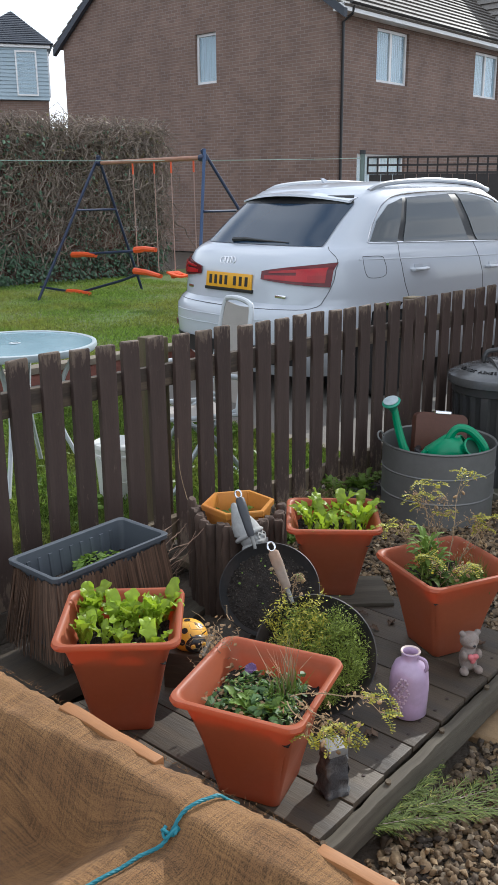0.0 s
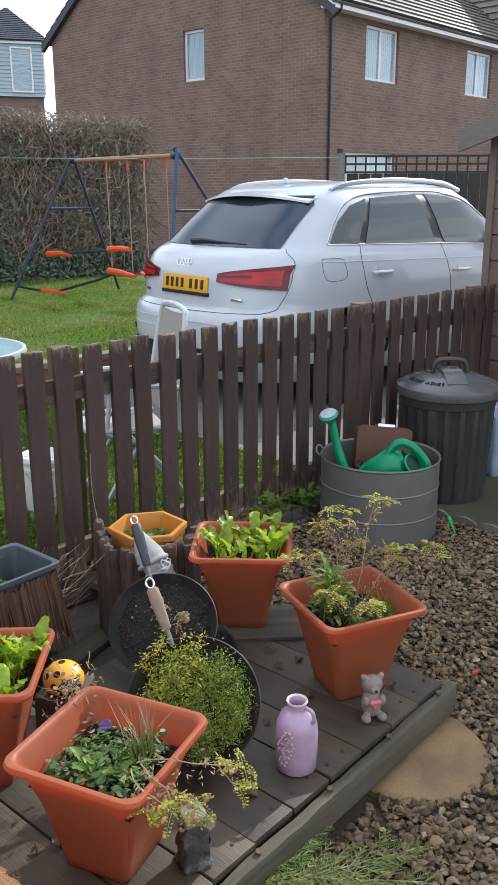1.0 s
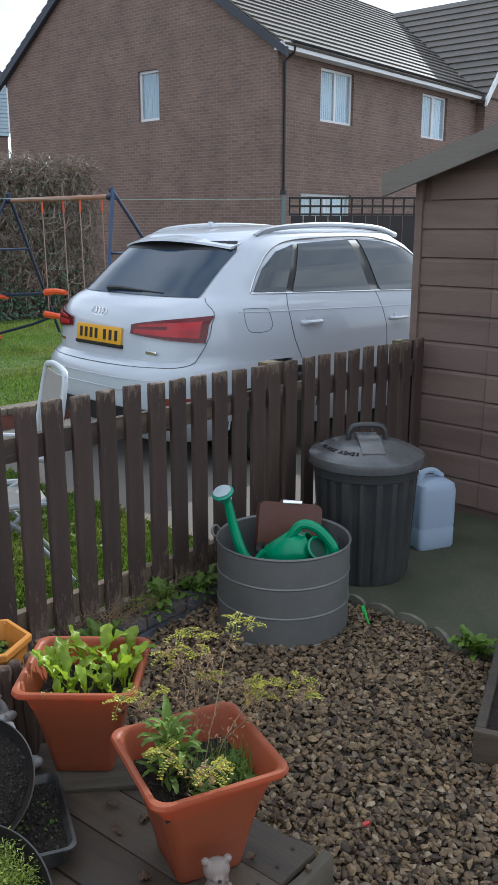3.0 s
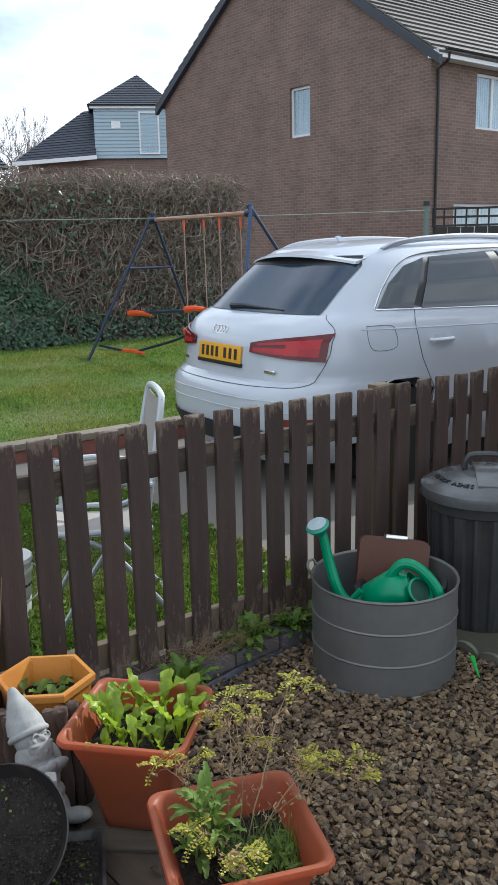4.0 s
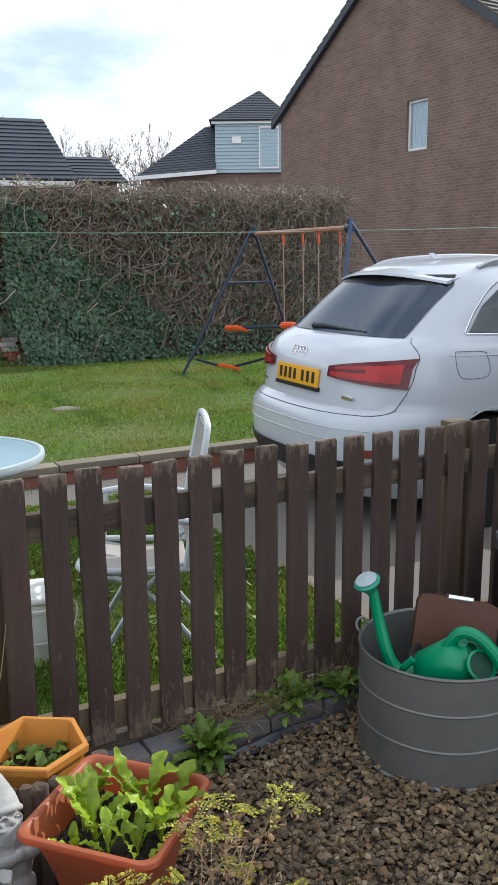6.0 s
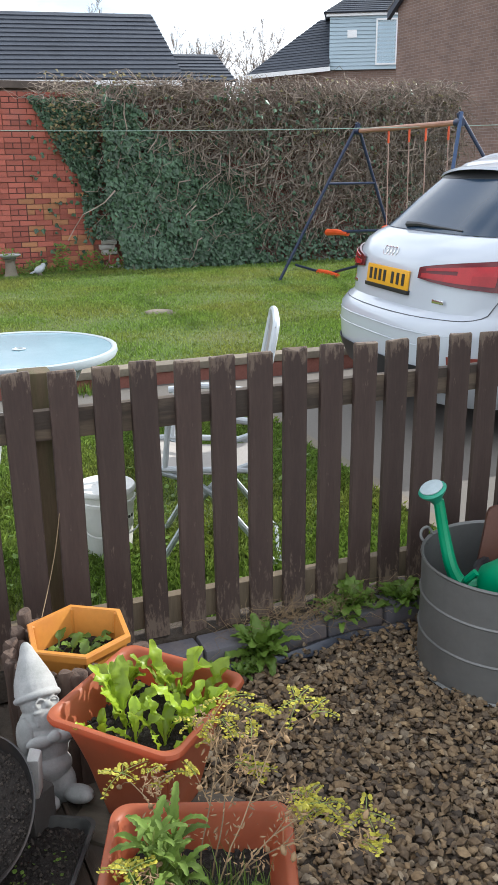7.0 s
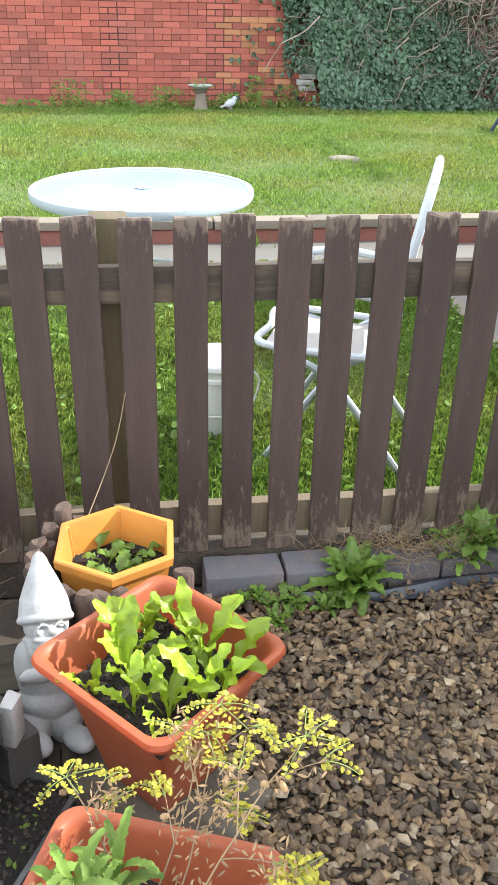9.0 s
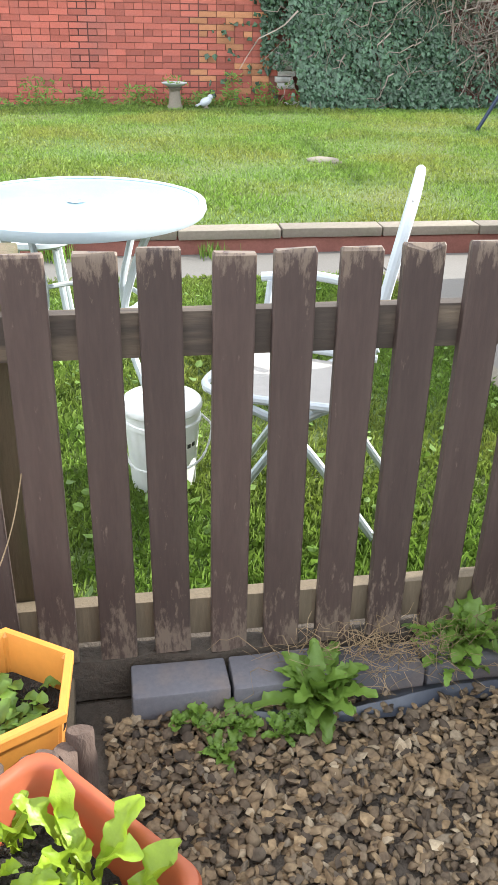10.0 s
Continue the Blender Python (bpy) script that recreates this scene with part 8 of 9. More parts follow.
# the leafy green weed at its side
M_TALLWEED = material("fresh_weed_leaf", (0.130, 0.205, 0.030), 0.75, vary=0.3, scale=20, fine=90, bump=0.2, piece=0.3, see=0.3)
weed = thing("leafy_weed", Q4, "tall green weed with toothed leaves", "plant")
r = random.Random(8)
stems = []
for k in range(4):
    bx, by = -0.085 + 0.016 * k, 0.03 + r.uniform(-0.05, 0.05)
    top = Vector((bx + r.uniform(-0.03, 0.02), by + r.uniform(-0.02, 0.03), 0.385 + r.uniform(-0.07, 0.05)))
    pts = curve_points([(bx, by, 0.235), (bx + 0.005, by, 0.30), top], 4)
    stems.append((pts, 0.0028))
    for i in range(16):
        t = 0.12 + 0.88 * i / 15
        q = pts[min(int(t * (len(pts) - 1)), len(pts) - 1)]
        ln = r.uniform(0.055, 0.090) * (1.0 if t < 0.85 else 0.75)
        broad_leaf(weed, q, i * 2.4 + r.uniform(-0.3, 0.3), ln * 1.1, ln * 0.15, r.uniform(0.5, 1.0) + 0.4 * t, r.uniform(0.9, 2.0), M_TALLWEED, 0.25, 0.08, r.uniform(0, 99), lobes=7)
bundle("stems", stems, M_STEM, weed)


def tuft(name, m, n, spread, z, lo, hi, width, mat, label, category="grass", upright=0.9, parent=None):
    """A tuft of grass blades."""
    t = parent or thing(name, m, label, category, kind="stuff")
    c = rng.normal(0, spread, (n, 2))
    h = rng.uniform(0, 2 * np.pi, n)
    ln = rng.uniform(lo, hi, n)
    lean = rng.uniform(0.1, 1.0, n) * (1.3 - upright)
    d = np.stack([np.cos(h), np.sin(h)], 1)
    s = np.stack([-np.sin(h), np.cos(h)], 1)
    verts = []
    for q, (along, w) in enumerate(((0.0, 1.0), (0.5, 0.8), (1.0, 0.08))):
        xy = c + d * (ln * lean * along ** 1.6)[:, None]
        zz = z + ln * along * np.sqrt(np.clip(1 - (lean * along) ** 2, 0.05, 1))
        for sg in (-1, 1):
            verts.append(np.concatenate([xy + s * (sg * width * w * 0.5), zz[:, None]], 1))
    v = np.stack(verts, 1)
    i = np.arange(n)[:, None] * 6
    f = np.concatenate([i + np.array([[0, 1, 3, 2]]), i + np.array([[2, 3, 5, 4]])])
    soup("blades", v.reshape(-1, 3), f, mat, t)
    return t


leafy_bits = rng.uniform(-1, 1, (260, 2)) * np.array([0.075, 0.055]) + np.array([0.035, -0.045])
feath = thing("feathery_weed", Q4, "fine grey-green feathery weed in the planter", "plant", kind="stuff")
leaf_soup("foliage", np.concatenate([leaf_bits_z(leafy_bits), ], 1), np.tile([0.0, -0.3, 1.0], (260, 1)), 0.026, M_HERB, feath, "long")
tuft("grass_tuft", Q4 @ pose(0.05, -0.045, 0), 220, 0.035, 0.235, 0.04, 0.10, 0.0022, M_HERB, "fine green grass tuft in the planter", upright=0.7)


def leafy(name, m, n, spread, z0, z1, size, mat, label, shape="round", category="plant", disc=True, parent=None):
    """Low leafy growth filling a disc or square."""
    t = parent or thing(name, m, label, category, kind="stuff")
    if disc:
        a, q = rng.uniform(0, 2 * np.pi, n), np.sqrt(rng.uniform(0, 1, n))
        x, y = spread * q * np.cos(a), spread * q * np.sin(a)
        hgt = z0 + (z1 - z0) * np.sqrt(np.clip(1 - q ** 2 * 0.9, 0, 1)) * rng.uniform(0.25, 1.0, n)
    else:
        x, y = rng.uniform(-spread, spread, n), rng.uniform(-spread, spread, n)
        hgt = rng.uniform(z0, z1, n)
    leaf_soup("foliage", np.stack([x, y, hgt], 1), np.stack([x * 4, y * 4, np.full(n, 1.0)], 1), size, mat, t, shape)
    return t


# front planter: pansies, weeds, one violet flower and trailing yellow sprigs
leafy("pansy_plants", Q2, 330, 0.10, 0.235, 0.275, 0.022, M_DARKLEAF, "dark green pansy leaves filling the planter", "round", disc=False)
leafy("chickweed", Q2 @ pose(0.02, 0.0, 0), 260, 0.085, 0.245, 0.285, 0.016, M_HERB, "small bright weeds among the pansies", "long", disc=False)
leafy("dead_leaves", Q2 @ pose(-0.02, 0.0, 0), 160, 0.10, 0.24, 0.268, 0.014, M_POD, "withered brown leaf bits in the planter", "round", disc=False)
pansy = thing("pansy_flower", Q2 @ pose(-0.045, 0.055, 0.285, 25, 0, 0), "single violet pansy flower", "flower")
for i in range(5):
    broad_leaf(pansy, (0, 0, 0), i * 1.2566, 0.015, 0.015, 0.35, 0.6, M_VIOLET, 0.25, 0.05, i * 7.0, "petal")
bundle("stalk", [([(0, 0, 0), (0, 0.01, -0.03), (0, 0.02, -0.06)], 0.001)], M_STEM, pansy)
tuft("dry_grass_tuft", Q2 @ pose(0.055, 0.045, 0), 46, 0.012, 0.235, 0.09, 0.165, 0.0026, M_STRAW, "dry straw-coloured grass stalks in the planter", upright=0.75)
tuft("grass_tuft", Q2 @ pose(0.06, 0.02, 0), 70, 0.02, 0.235, 0.05, 0.10, 0.0045, M_HERB, "green grass tuft in the planter", upright=0.6)
for k, (x, y, n) in enumerate(((0.05, -0.05, 12), (-0.035, -0.035, 9), (0.005, -0.06, 10))):
    herb = thing("seedling", Q2 @ pose(x, y, 0.245), "small leafy green seedling in the planter", "plant", "seedlings in the planter")
    r = random.Random(50 + k)
    for i in range(n):
        broad_leaf(herb, (0, 0, 0), i * 2.4 + r.uniform(-0.3, 0.3), r.uniform(0.035, 0.062), r.uniform(0.013, 0.02), r.uniform(0.4, 1.2), r.uniform(0.4, 1.2), M_HERB, 0.3, 0.2, r.uniform(0, 99))
chickpea(Q2 @ pose(0.10, -0.055, 0.07), 0.24, 23, [(0.0, 0.0, 0.25, 0.22, 0.35), (0.01, 0.0, -0.3, 0.15, 0.0), (0.0, -0.02, -1.2, 0.13, -0.15)], "yellow sprigs trailing over the planter's corner", 0.011)
dry = thing("withered_stems", Q2 @ pose(-0.13, 0.06, 0.0), "withered brown stems hanging beside the planter", "plant", kind="stuff")
k = 60
s0 = np.stack([rng.normal(-0.02, 0.02, k), rng.normal(0.05, 0.03, k), rng.uniform(0.25, 0.37, k)], 1)
e0 = s0 + np.stack([rng.normal(-0.03, 0.025, k), rng.normal(0.0, 0.03, k), rng.uniform(-0.05, 0.03, k)], 1)
twig_soup("twigs", s0, e0, rng.uniform(-0.01, 0.01, k), np.full(k, 0.0011), M_STRAW, dry, 5, 0.08)
k = 60
leaf_soup("dead_leaves", np.stack([rng.normal(-0.04, 0.03, k), rng.normal(0.05, 0.03, k), rng.uniform(0.19, 0.36, k)], 1), np.tile([0, -0.5, 0.6], (k, 1)), 0.012, M_POD, dry, "round")

# the feathery seedlings in the lower wok, with dry sprigs at its rim
def sprigs(name, m, n, radius, lo, hi, size, mat, label, way=(0.0, 0.55, 0.83), per=16):
    """A pan of fine-leaved seedlings: each a thin bent stalk set with tiny leaves, in tufts of uneven height."""
    t = thing(name, m, label, "plant", kind="stuff")
    a, q = rng.uniform(0, 2 * np.pi, n), np.sqrt(rng.uniform(0, 1, n)) * radius
    x, y = q * np.cos(a), q * np.sin(a)
    tufts = 0.55 + 0.45 * np.sin(x * 55 + 2 * np.sin(y * 40)) * np.sin(y * 62 + 1.0)
    ln = rng.uniform(lo, hi, n) * (0.45 + 0.75 * tufts)
    d = np.array(way)[None] + np.stack([rng.normal(x * 2.2, 0.25), rng.normal(y * 2.2, 0.25), rng.normal(0, 0.1, n)], 1)
    d /= np.linalg.norm(d, axis=1, keepdims=True)
    base = np.stack([x, y, np.zeros(n)], 1)
    tip = base + d * ln[:, None]
    twig_soup("stalks", base, tip, np.zeros(n), np.full(n, 0.0008), M_STEM, t, 4, 0.04)
    f = rng.uniform(0.3, 1.0, (n, per, 1))
    c = base[:, None] * (1 - f) + tip[:, None] * f + rng.normal(0, 1, (n, per, 3)) * (0.0035 + 0.0075 * f)
    leaf_soup("foliage", c.reshape(-1, 3), np.tile([0.0, 0.5, 0.8], (n * per, 1)), size, mat, t, "long")
    return t


sprigs("feathery_seedlings", WOK2 @ pose(0.012, -0.015, -0.03), 760, 0.118, 0.030, 0.072, 0.0078, M_FEATHER, "uneven feathery green seedlings in the wok")
sprigs("yellow_seedlings", WOK2 @ pose(-0.05, 0.055, -0.03), 70, 0.075, 0.05, 0.105, 0.011, M_YELLOW, "yellowing feathery seedlings in the wok")
chickpea(WOK2 @ pose(-0.09, 0.06, -0.27, -38, 0, 0), 0.24, 33, [(0.0, -0.03, 1.8, 0.075, 1.3), (0.03, -0.03, 1.2, 0.06, 1.25)], "withered brown sprigs at the rim of the wok", 0.006, M_POD)
# sparse seedlings elsewhere
leafy("tray_seedlings", pose(0.178, 2.50, 0.192, 0, 0, 18), 60, 0.085, 0.0, 0.006, 0.011, M_HERB, "tiny scattered seedlings in the seed tray", disc=False)
leafy("wok_seedlings", WOK1 @ pose(-0.03, 0.03, -0.022), 9, 0.10, 0.0, 0.008, 0.009, M_HERB, "a few tiny seedlings in the leaning wok")
leafy("trough_seedlings", TR @ pose(0.05, 0.0, 0.338), 240, 0.10, 0.0, 0.045, 0.022, M_HERB, "small green seedlings in the trough")
hexplant = thing("young_plants", pose(-0.040, 3.045, 0.33), "low green young plants in the hexagonal planter", "plant")
r = random.Random(4)
for i in range(34):
    a, q = r.uniform(0, 6.28), r.uniform(0.02, 0.085)
    broad_leaf(hexplant, (q * math.cos(a), q * math.sin(a), -0.005), r.uniform(0, 6.28), r.uniform(0.035, 0.065), r.uniform(0.018, 0.028), r.uniform(0.5, 1.2), r.uniform(0.8, 1.6), M_HERB, 0.3, 0.3, r.uniform(0, 99), lobes=3)

# ---- weeds along the fence foot ----
def rosette(m, n, lo, hi, label, seed, mat=M_HERB, wide=0.32):
    p = thing("weed", m, label, "weed", "weeds along the fence")
    r = random.Random(seed)
    for i in range(n):
        ln = r.uniform(lo, hi)
        broad_leaf(p, (r.uniform(-0.012, 0.012), r.uniform(-0.012, 0.012), 0), i * 2.399 + r.uniform(-0.3, 0.3), ln, ln * wide, r.uniform(0.35, 1.35), r.uniform(0.5, 1.5), mat, 0.5, 0.12, r.uniform(0, 99), lobes=6)
    return p


rosette(G @ pose(0.165, -0.135, 0.03), 60, 0.06, 0.16, "leafy green weed growing against the brick edging", 5, wide=0.26)
rosette(G @ pose(0.53, -0.05, 0.09), 22, 0.07, 0.13, "low spreading green weed on the edging", 6)
rosette(G @ pose(0.72, -0.08, 0.07), 26, 0.07, 0.14, "low spreading green weed on the edging", 7)
rosette(G @ pose(0.95, -0.06, 0.06), 22, 0.06, 0.12, "low spreading green weed on the edging", 8)
rosette(G @ pose(-0.02, -0.17, 0.02), 16, 0.04, 0.07, "small pale green weed in the gravel", 9)
rosette(G @ pose(-0.06, -0.24, 0.02), 14, 0.03, 0.06, "small pale green weed in the gravel", 10)
rosette(G @ pose(0.07, -0.20, 0.02), 12, 0.03, 0.06, "small pale green weed in the gravel", 12)
rosette(pose(1.62, 3.62, 0.02), 24, 0.06, 0.13, "soft green weed at the gravel's edge", 14)
r = random.Random(77)
for k in range(9):
    rosette(G @ pose(r.uniform(-0.16, 0.16), r.uniform(-0.22, -0.135), 0.02), r.randint(9, 15), 0.022, 0.05, "small pale green weed in the gravel", 60 + k, wide=0.5)
for k in range(6):
    rosette(G @ pose(r.uniform(0.4, 1.15), r.uniform(-0.10, -0.02), 0.06), r.randint(12, 20), 0.05, 0.11, "low spreading green weed on the edging", 80 + k, wide=0.24)
straw = thing("dry_grass", G, "tangle of dry straw-coloured grass at the fence foot", "grass", kind="stuff")
k = 330
cu = np.where(rng.random(k) < 0.6, rng.normal(0.36, 0.10, k), rng.uniform(0.1, 1.1, k))
s0 = np.stack([cu, rng.normal(-0.04, 0.03, k), np.full(k, 0.06)], 1)
e0 = s0 + np.stack([rng.normal(0.0, 0.10, k), rng.normal(-0.04, 0.05, k), rng.uniform(-0.02, 0.13, k)], 1)
e0[:, 2] = np.clip(e0[:, 2], 0.035, 1)
twig_soup("straws", s0, e0, rng.uniform(-0.05, 0.02, k), np.full(k, 0.0011), M_STRAW, straw, 6, 0.05)
stick = thing("string", None, "thin pale string hanging from the fence to the planter", "string")
b = bmesh.new()
tube(b, curve_points([G @ Vector((-0.405, 0.0, 0.62)), G @ Vector((-0.45, -0.06, 0.45)), (-0.215, 3.10, 0.31)], 6), 0.0014, 5)
part("strand", b, M_STRAW, stick)
# the strip of black membrane at the gravel's edge
mem = bmesh.new()
rows = []
for i in range(41):
    u = -0.02 + 0.72 * i / 40
    w = 0.026 + 0.020 * noise.noise(Vector((u * 7, 1, 0)))
    rows.append([G @ Vector((u, -0.150 - 0.02 * math.sin(u * 9) - w, 0.020)), G @ Vector((u, -0.150 - 0.02 * math.sin(u * 9), 0.040 + 0.006 * noise.noise(Vector((u * 20, 0, 0))))), G @ Vector((u, -0.150 - 0.02 * math.sin(u * 9) + w, 0.028))])
rings(mem, rows, closed=False)
o = part("weed_membrane", mem, material("black_membrane", (0.05, 0.055, 0.07), 0.30, vary=0.3, scale=20, fine=60, bump=0.3))
sol = o.modifiers.new("thickness", "SOLIDIFY")
sol.thickness = 0.002
tagged(o, "strip of shiny black weed membrane showing at the edge", "membrane")
# conifer sprig lying on the gravel
fir = thing("conifer_sprig", pose(0.24, 1.69, 0.050), "cut green conifer branch lying on the gravel", "branch", kind="stuff")
M_FIR = material("conifer_green", (0.125, 0.165, 0.032), 0.6, vary=0.3, bump=0, island=0.35, see=0.2)
M_FIRTIP = material("conifer_tip", (0.27, 0.27, 0.06), 0.6, vary=0.3, bump=0, island=0.35, see=0.25)
r = random.Random(2)
wood, shoots, tips = [], [], []
for heading, length in ((0.47, 0.46), (0.29, 0.47), (0.78, 0.36), (0.40, 0.30), (1.15, 0.24), (0.10, 0.24), (0.62, 0.42)):
    p, h = Vector((r.uniform(-0.02, 0.04), r.uniform(-0.02, 0.03), r.uniform(0, 0.015))), heading
    for i in range(16):
        h += r.uniform(-0.07, 0.07)
        q = p + Vector((math.cos(h), math.sin(h), 0.10 * math.cos(i * 0.25) + r.uniform(-0.05, 0.05))) * (length / 16)
        wood.append((p, q))
        reach = (0.030 + 0.075 * math.sin(math.pi * min(1, 0.12 + i / 18))) * length / 0.42
        for sg in (-1, 1):
            hb = h + sg * r.uniform(0.45, 0.8)
            e = q + Vector((math.cos(hb), math.sin(hb), r.uniform(-0.15, 0.3))) * reach * r.uniform(0.7, 1.1)
            shoots.append((q, e))
            for k in range(5):
                f = 0.25 + 0.15 * k
                for sh in (-1, 1):
                    hc = hb + sh * r.uniform(0.4, 0.7)
                    (tips if f > 0.6 and r.random() < 0.35 else shoots).append((q.lerp(e, f), q.lerp(e, f) + Vector((math.cos(hc), math.sin(hc), r.uniform(-0.1, 0.25))) * reach * 0.34 * (1.2 - f)))
        p = q
for name, lines, rad, mat in (("twigs", wood, 0.0019, M_BARK), ("sprays", shoots, 0.0015, M_FIR), ("young_sprays", tips, 0.0014, M_FIRTIP)):
    s0, e0 = np.array([tuple(a) for a, _ in lines]), np.array([tuple(b) for _, b in lines])
    twig_soup(name, s0, e0, np.zeros(len(s0)), np.full(len(s0), rad), mat, fir, 3, 0.02)

# ---- lawn grass ----
def sward(name, u0, u1, v0, v1, z, n, lo, hi, width, keep=None):
    x, y = rng.uniform(u0, u1, n), rng.uniform(v0, v1, n)
    if keep is not None:
        k = keep(x, y)
        x, y = x[k], y[k]
        n = len(x)
    patch = 0.75 + 0.5 * np.sin(x * 2.3 + np.sin(y * 1.7)) * np.sin(y * 2.9 + 1.0) * 0.6
    h = rng.uniform(0, 2 * np.pi, n)
    ln = rng.uniform(lo, hi, n) * patch
    lean = rng.uniform(0.15, 0.85, n)
    d, s = np.stack([np.cos(h), np.sin(h)], 1), np.stack([-np.sin(h), np.cos(h)], 1)
    c = np.stack([x, y], 1)
    v = np.stack([np.concatenate([c - s * width / 2, np.full((n, 1), z)], 1), np.concatenate([c + s * width / 2, np.full((n, 1), z)], 1),
                  np.concatenate([c + d * (ln * lean * 0.4)[:, None] + s * width * 0.4, (z + ln * 0.65)[:, None]], 1), np.concatenate([c + d * (ln * lean)[:, None], (z + ln * np.sqrt(1 - lean ** 2 * 0.8))[:, None]], 1)], 1)
    o = soup(name, v.reshape(-1, 3), np.arange(n * 4).reshape(-1, 4), M_GRASS)
    o.matrix_world = G
    return o


tagged(sward("lower_grass", -2.6, 1.23, 0.06, 2.95, 0.03, 110000, 0.030, 0.072, 0.0052), "long bright green grass blades behind the fence", "grass", kind="stuff")
tagged(sward("lawn_grass", -5.0, 6.6, 3.54, 10.0, 0.125, 200000, 0.025, 0.068, 0.006, lambda x, y: y < 10.2 - np.clip(x - 2.0, 0, 0.4)), "mown green lawn grass in low sun", "grass", kind="stuff")
leafw = thing("border_weeds", G, "green weeds along the foot of the wall", "weed", kind="stuff")
k = 2400
clump = rng.integers(0, 8, k)
cu = np.array([0.2, 0.62, 1.0, 1.35, 1.8, 2.4, -0.4, -1.0])[clump] + rng.normal(0, 1, k) * np.array([0.12, 0.07, 0.10, 0.06, 0.12, 0.15, 0.09, 0.12])[clump]
hh = rng.uniform(0, 1, k) ** 1.6 * np.array([0.7, 1.0, 0.5, 1.1, 0.8, 1.0, 0.6, 0.9])[clump]
cu[:700], hh[:700] = rng.uniform(-2.5, 2.5, 700), rng.uniform(0, 0.25, 700)
leaf_soup("foliage", np.stack([cu, 10.12 - rng.uniform(0, 0.25, k), 0.13 + hh * 0.36], 1), np.tile([0.1, -0.5, 0.8], (k, 1)), 0.07, M_HERB, leafw, "long")
patchw = thing("lawn_weeds", G, "broad-leaved weeds in the grass", "weed", kind="stuff")
k = 900
cu, cv = rng.uniform(-2.4, 1.2, k), rng.uniform(0.08, 2.9, k)
leaf_soup("foliage", np.stack([cu, cv, 0.05 + rng.uniform(0, 0.04, k)], 1), np.tile([0, 0, 1.0], (k, 1)), 0.035, M_HERB, patchw, "round")
tuft("kerb_weeds", G @ pose(-0.55, 3.36, 0.05), 160, 0.05, 0, 0.05, 0.16, 0.006, M_HERB, "tuft of weeds at the lawn kerb")
tuft("kerb_weeds", G @ pose(0.35, 3.34, 0.05), 90, 0.05, 0, 0.04, 0.10, 0.006, M_HERB, "tuft of weeds at the lawn kerb")

# a few dead leaves lying on the deck
M_DEADLEAF = material("dead_brown_leaf", (0.085, 0.05, 0.028), 0.7, vary=0.4, fine=80, bump=0.2, piece=0.3)
r = random.Random(31)
for x, y in ((0.42, 2.50), (0.46, 2.54), (0.40, 2.60), (0.36, 2.22), (0.50, 2.36), (-0.12, 1.80), (-0.10, 1.86), (-0.16, 1.76), (0.30, 1.95), (0.74, 2.42)):
    lf = thing("dead_leaf", pose(x, y, 0.152, r.uniform(-8, 8), r.uniform(-8, 8), r.uniform(0, 360)), "curled brown dead leaf lying on the deck", "leaf", "dead leaves on the deck")
    broad_leaf(lf, (0, 0, 0), 0, r.uniform(0.022, 0.040), r.uniform(0.014, 0.022), 0.5, 1.2, M_DEADLEAF, 0.6, 0.1, r.uniform(0, 99), "blade")

# ---- gravel ----
def stone_material():
    m = bpy.data.materials.new("river_gravel")
    m.use_nodes = True
    n, l = m.node_tree.nodes, m.node_tree.links
    b = n["Principled BSDF"]
    geo, ramp, co, no, mx, bp = n.new("ShaderNodeNewGeometry"), n.new("ShaderNodeValToRGB"), n.new("ShaderNodeTexCoord"), n.new("ShaderNodeTexNoise"), n.new("ShaderNodeMixRGB"), n.new("ShaderNodeBump")
    cols = [(0.0, (0.040, 0.029, 0.020)), (0.2, (0.128, 0.088, 0.052)), (0.42, (0.235, 0.155, 0.079)), (0.6, (0.108, 0.081, 0.055)), (0.78, (0.320, 0.219, 0.115)), (0.92, (0.175, 0.136, 0.092)), (1.0, (0.43, 0.335, 0.215))]
    e = ramp.color_ramp.elements
    e[0].color, e[1].color = (*cols[0][1], 1), (*cols[-1][1], 1)
    for p, c in cols[1:-1]:
        e.new(p).color = (*c, 1)
    no.inputs["Scale"].default_value, no.inputs["Detail"].default_value = 95, 6
    l.new(geo.outputs["Random Per Island"], ramp.inputs["Fac"])
    l.new(co.outputs["Object"], no.inputs["Vector"])
    mx.blend_type = "MULTIPLY"
    mx.inputs["Fac"].default_value = 0.75
    rr = n.new("ShaderNodeValToRGB")
    rr.color_ramp.elements[0].position, rr.color_ramp.elements[1].position = 0.3, 0.65
    rr.color_ramp.elements[0].color = (0.45, 0.42, 0.40, 1)
    l.new(no.outputs["Fac"], rr.inputs["Fac"])
    l.new(ramp.outputs["Color"], mx.inputs["Color1"])
    l.new(rr.outputs["Color"], mx.inputs["Color2"])
    l.new(mx.outputs["Color"], b.inputs["Base Color"])
    b.inputs["Roughness"].default_value = 0.85
    bp.inputs["Strength"].default_value, bp.inputs["Distance"].default_value = 0.7, 0.004
    l.new(no.outputs["Fac"], bp.inputs["Height"])
    l.new(bp.outputs["Normal"], b.inputs["Normal"])
    return m


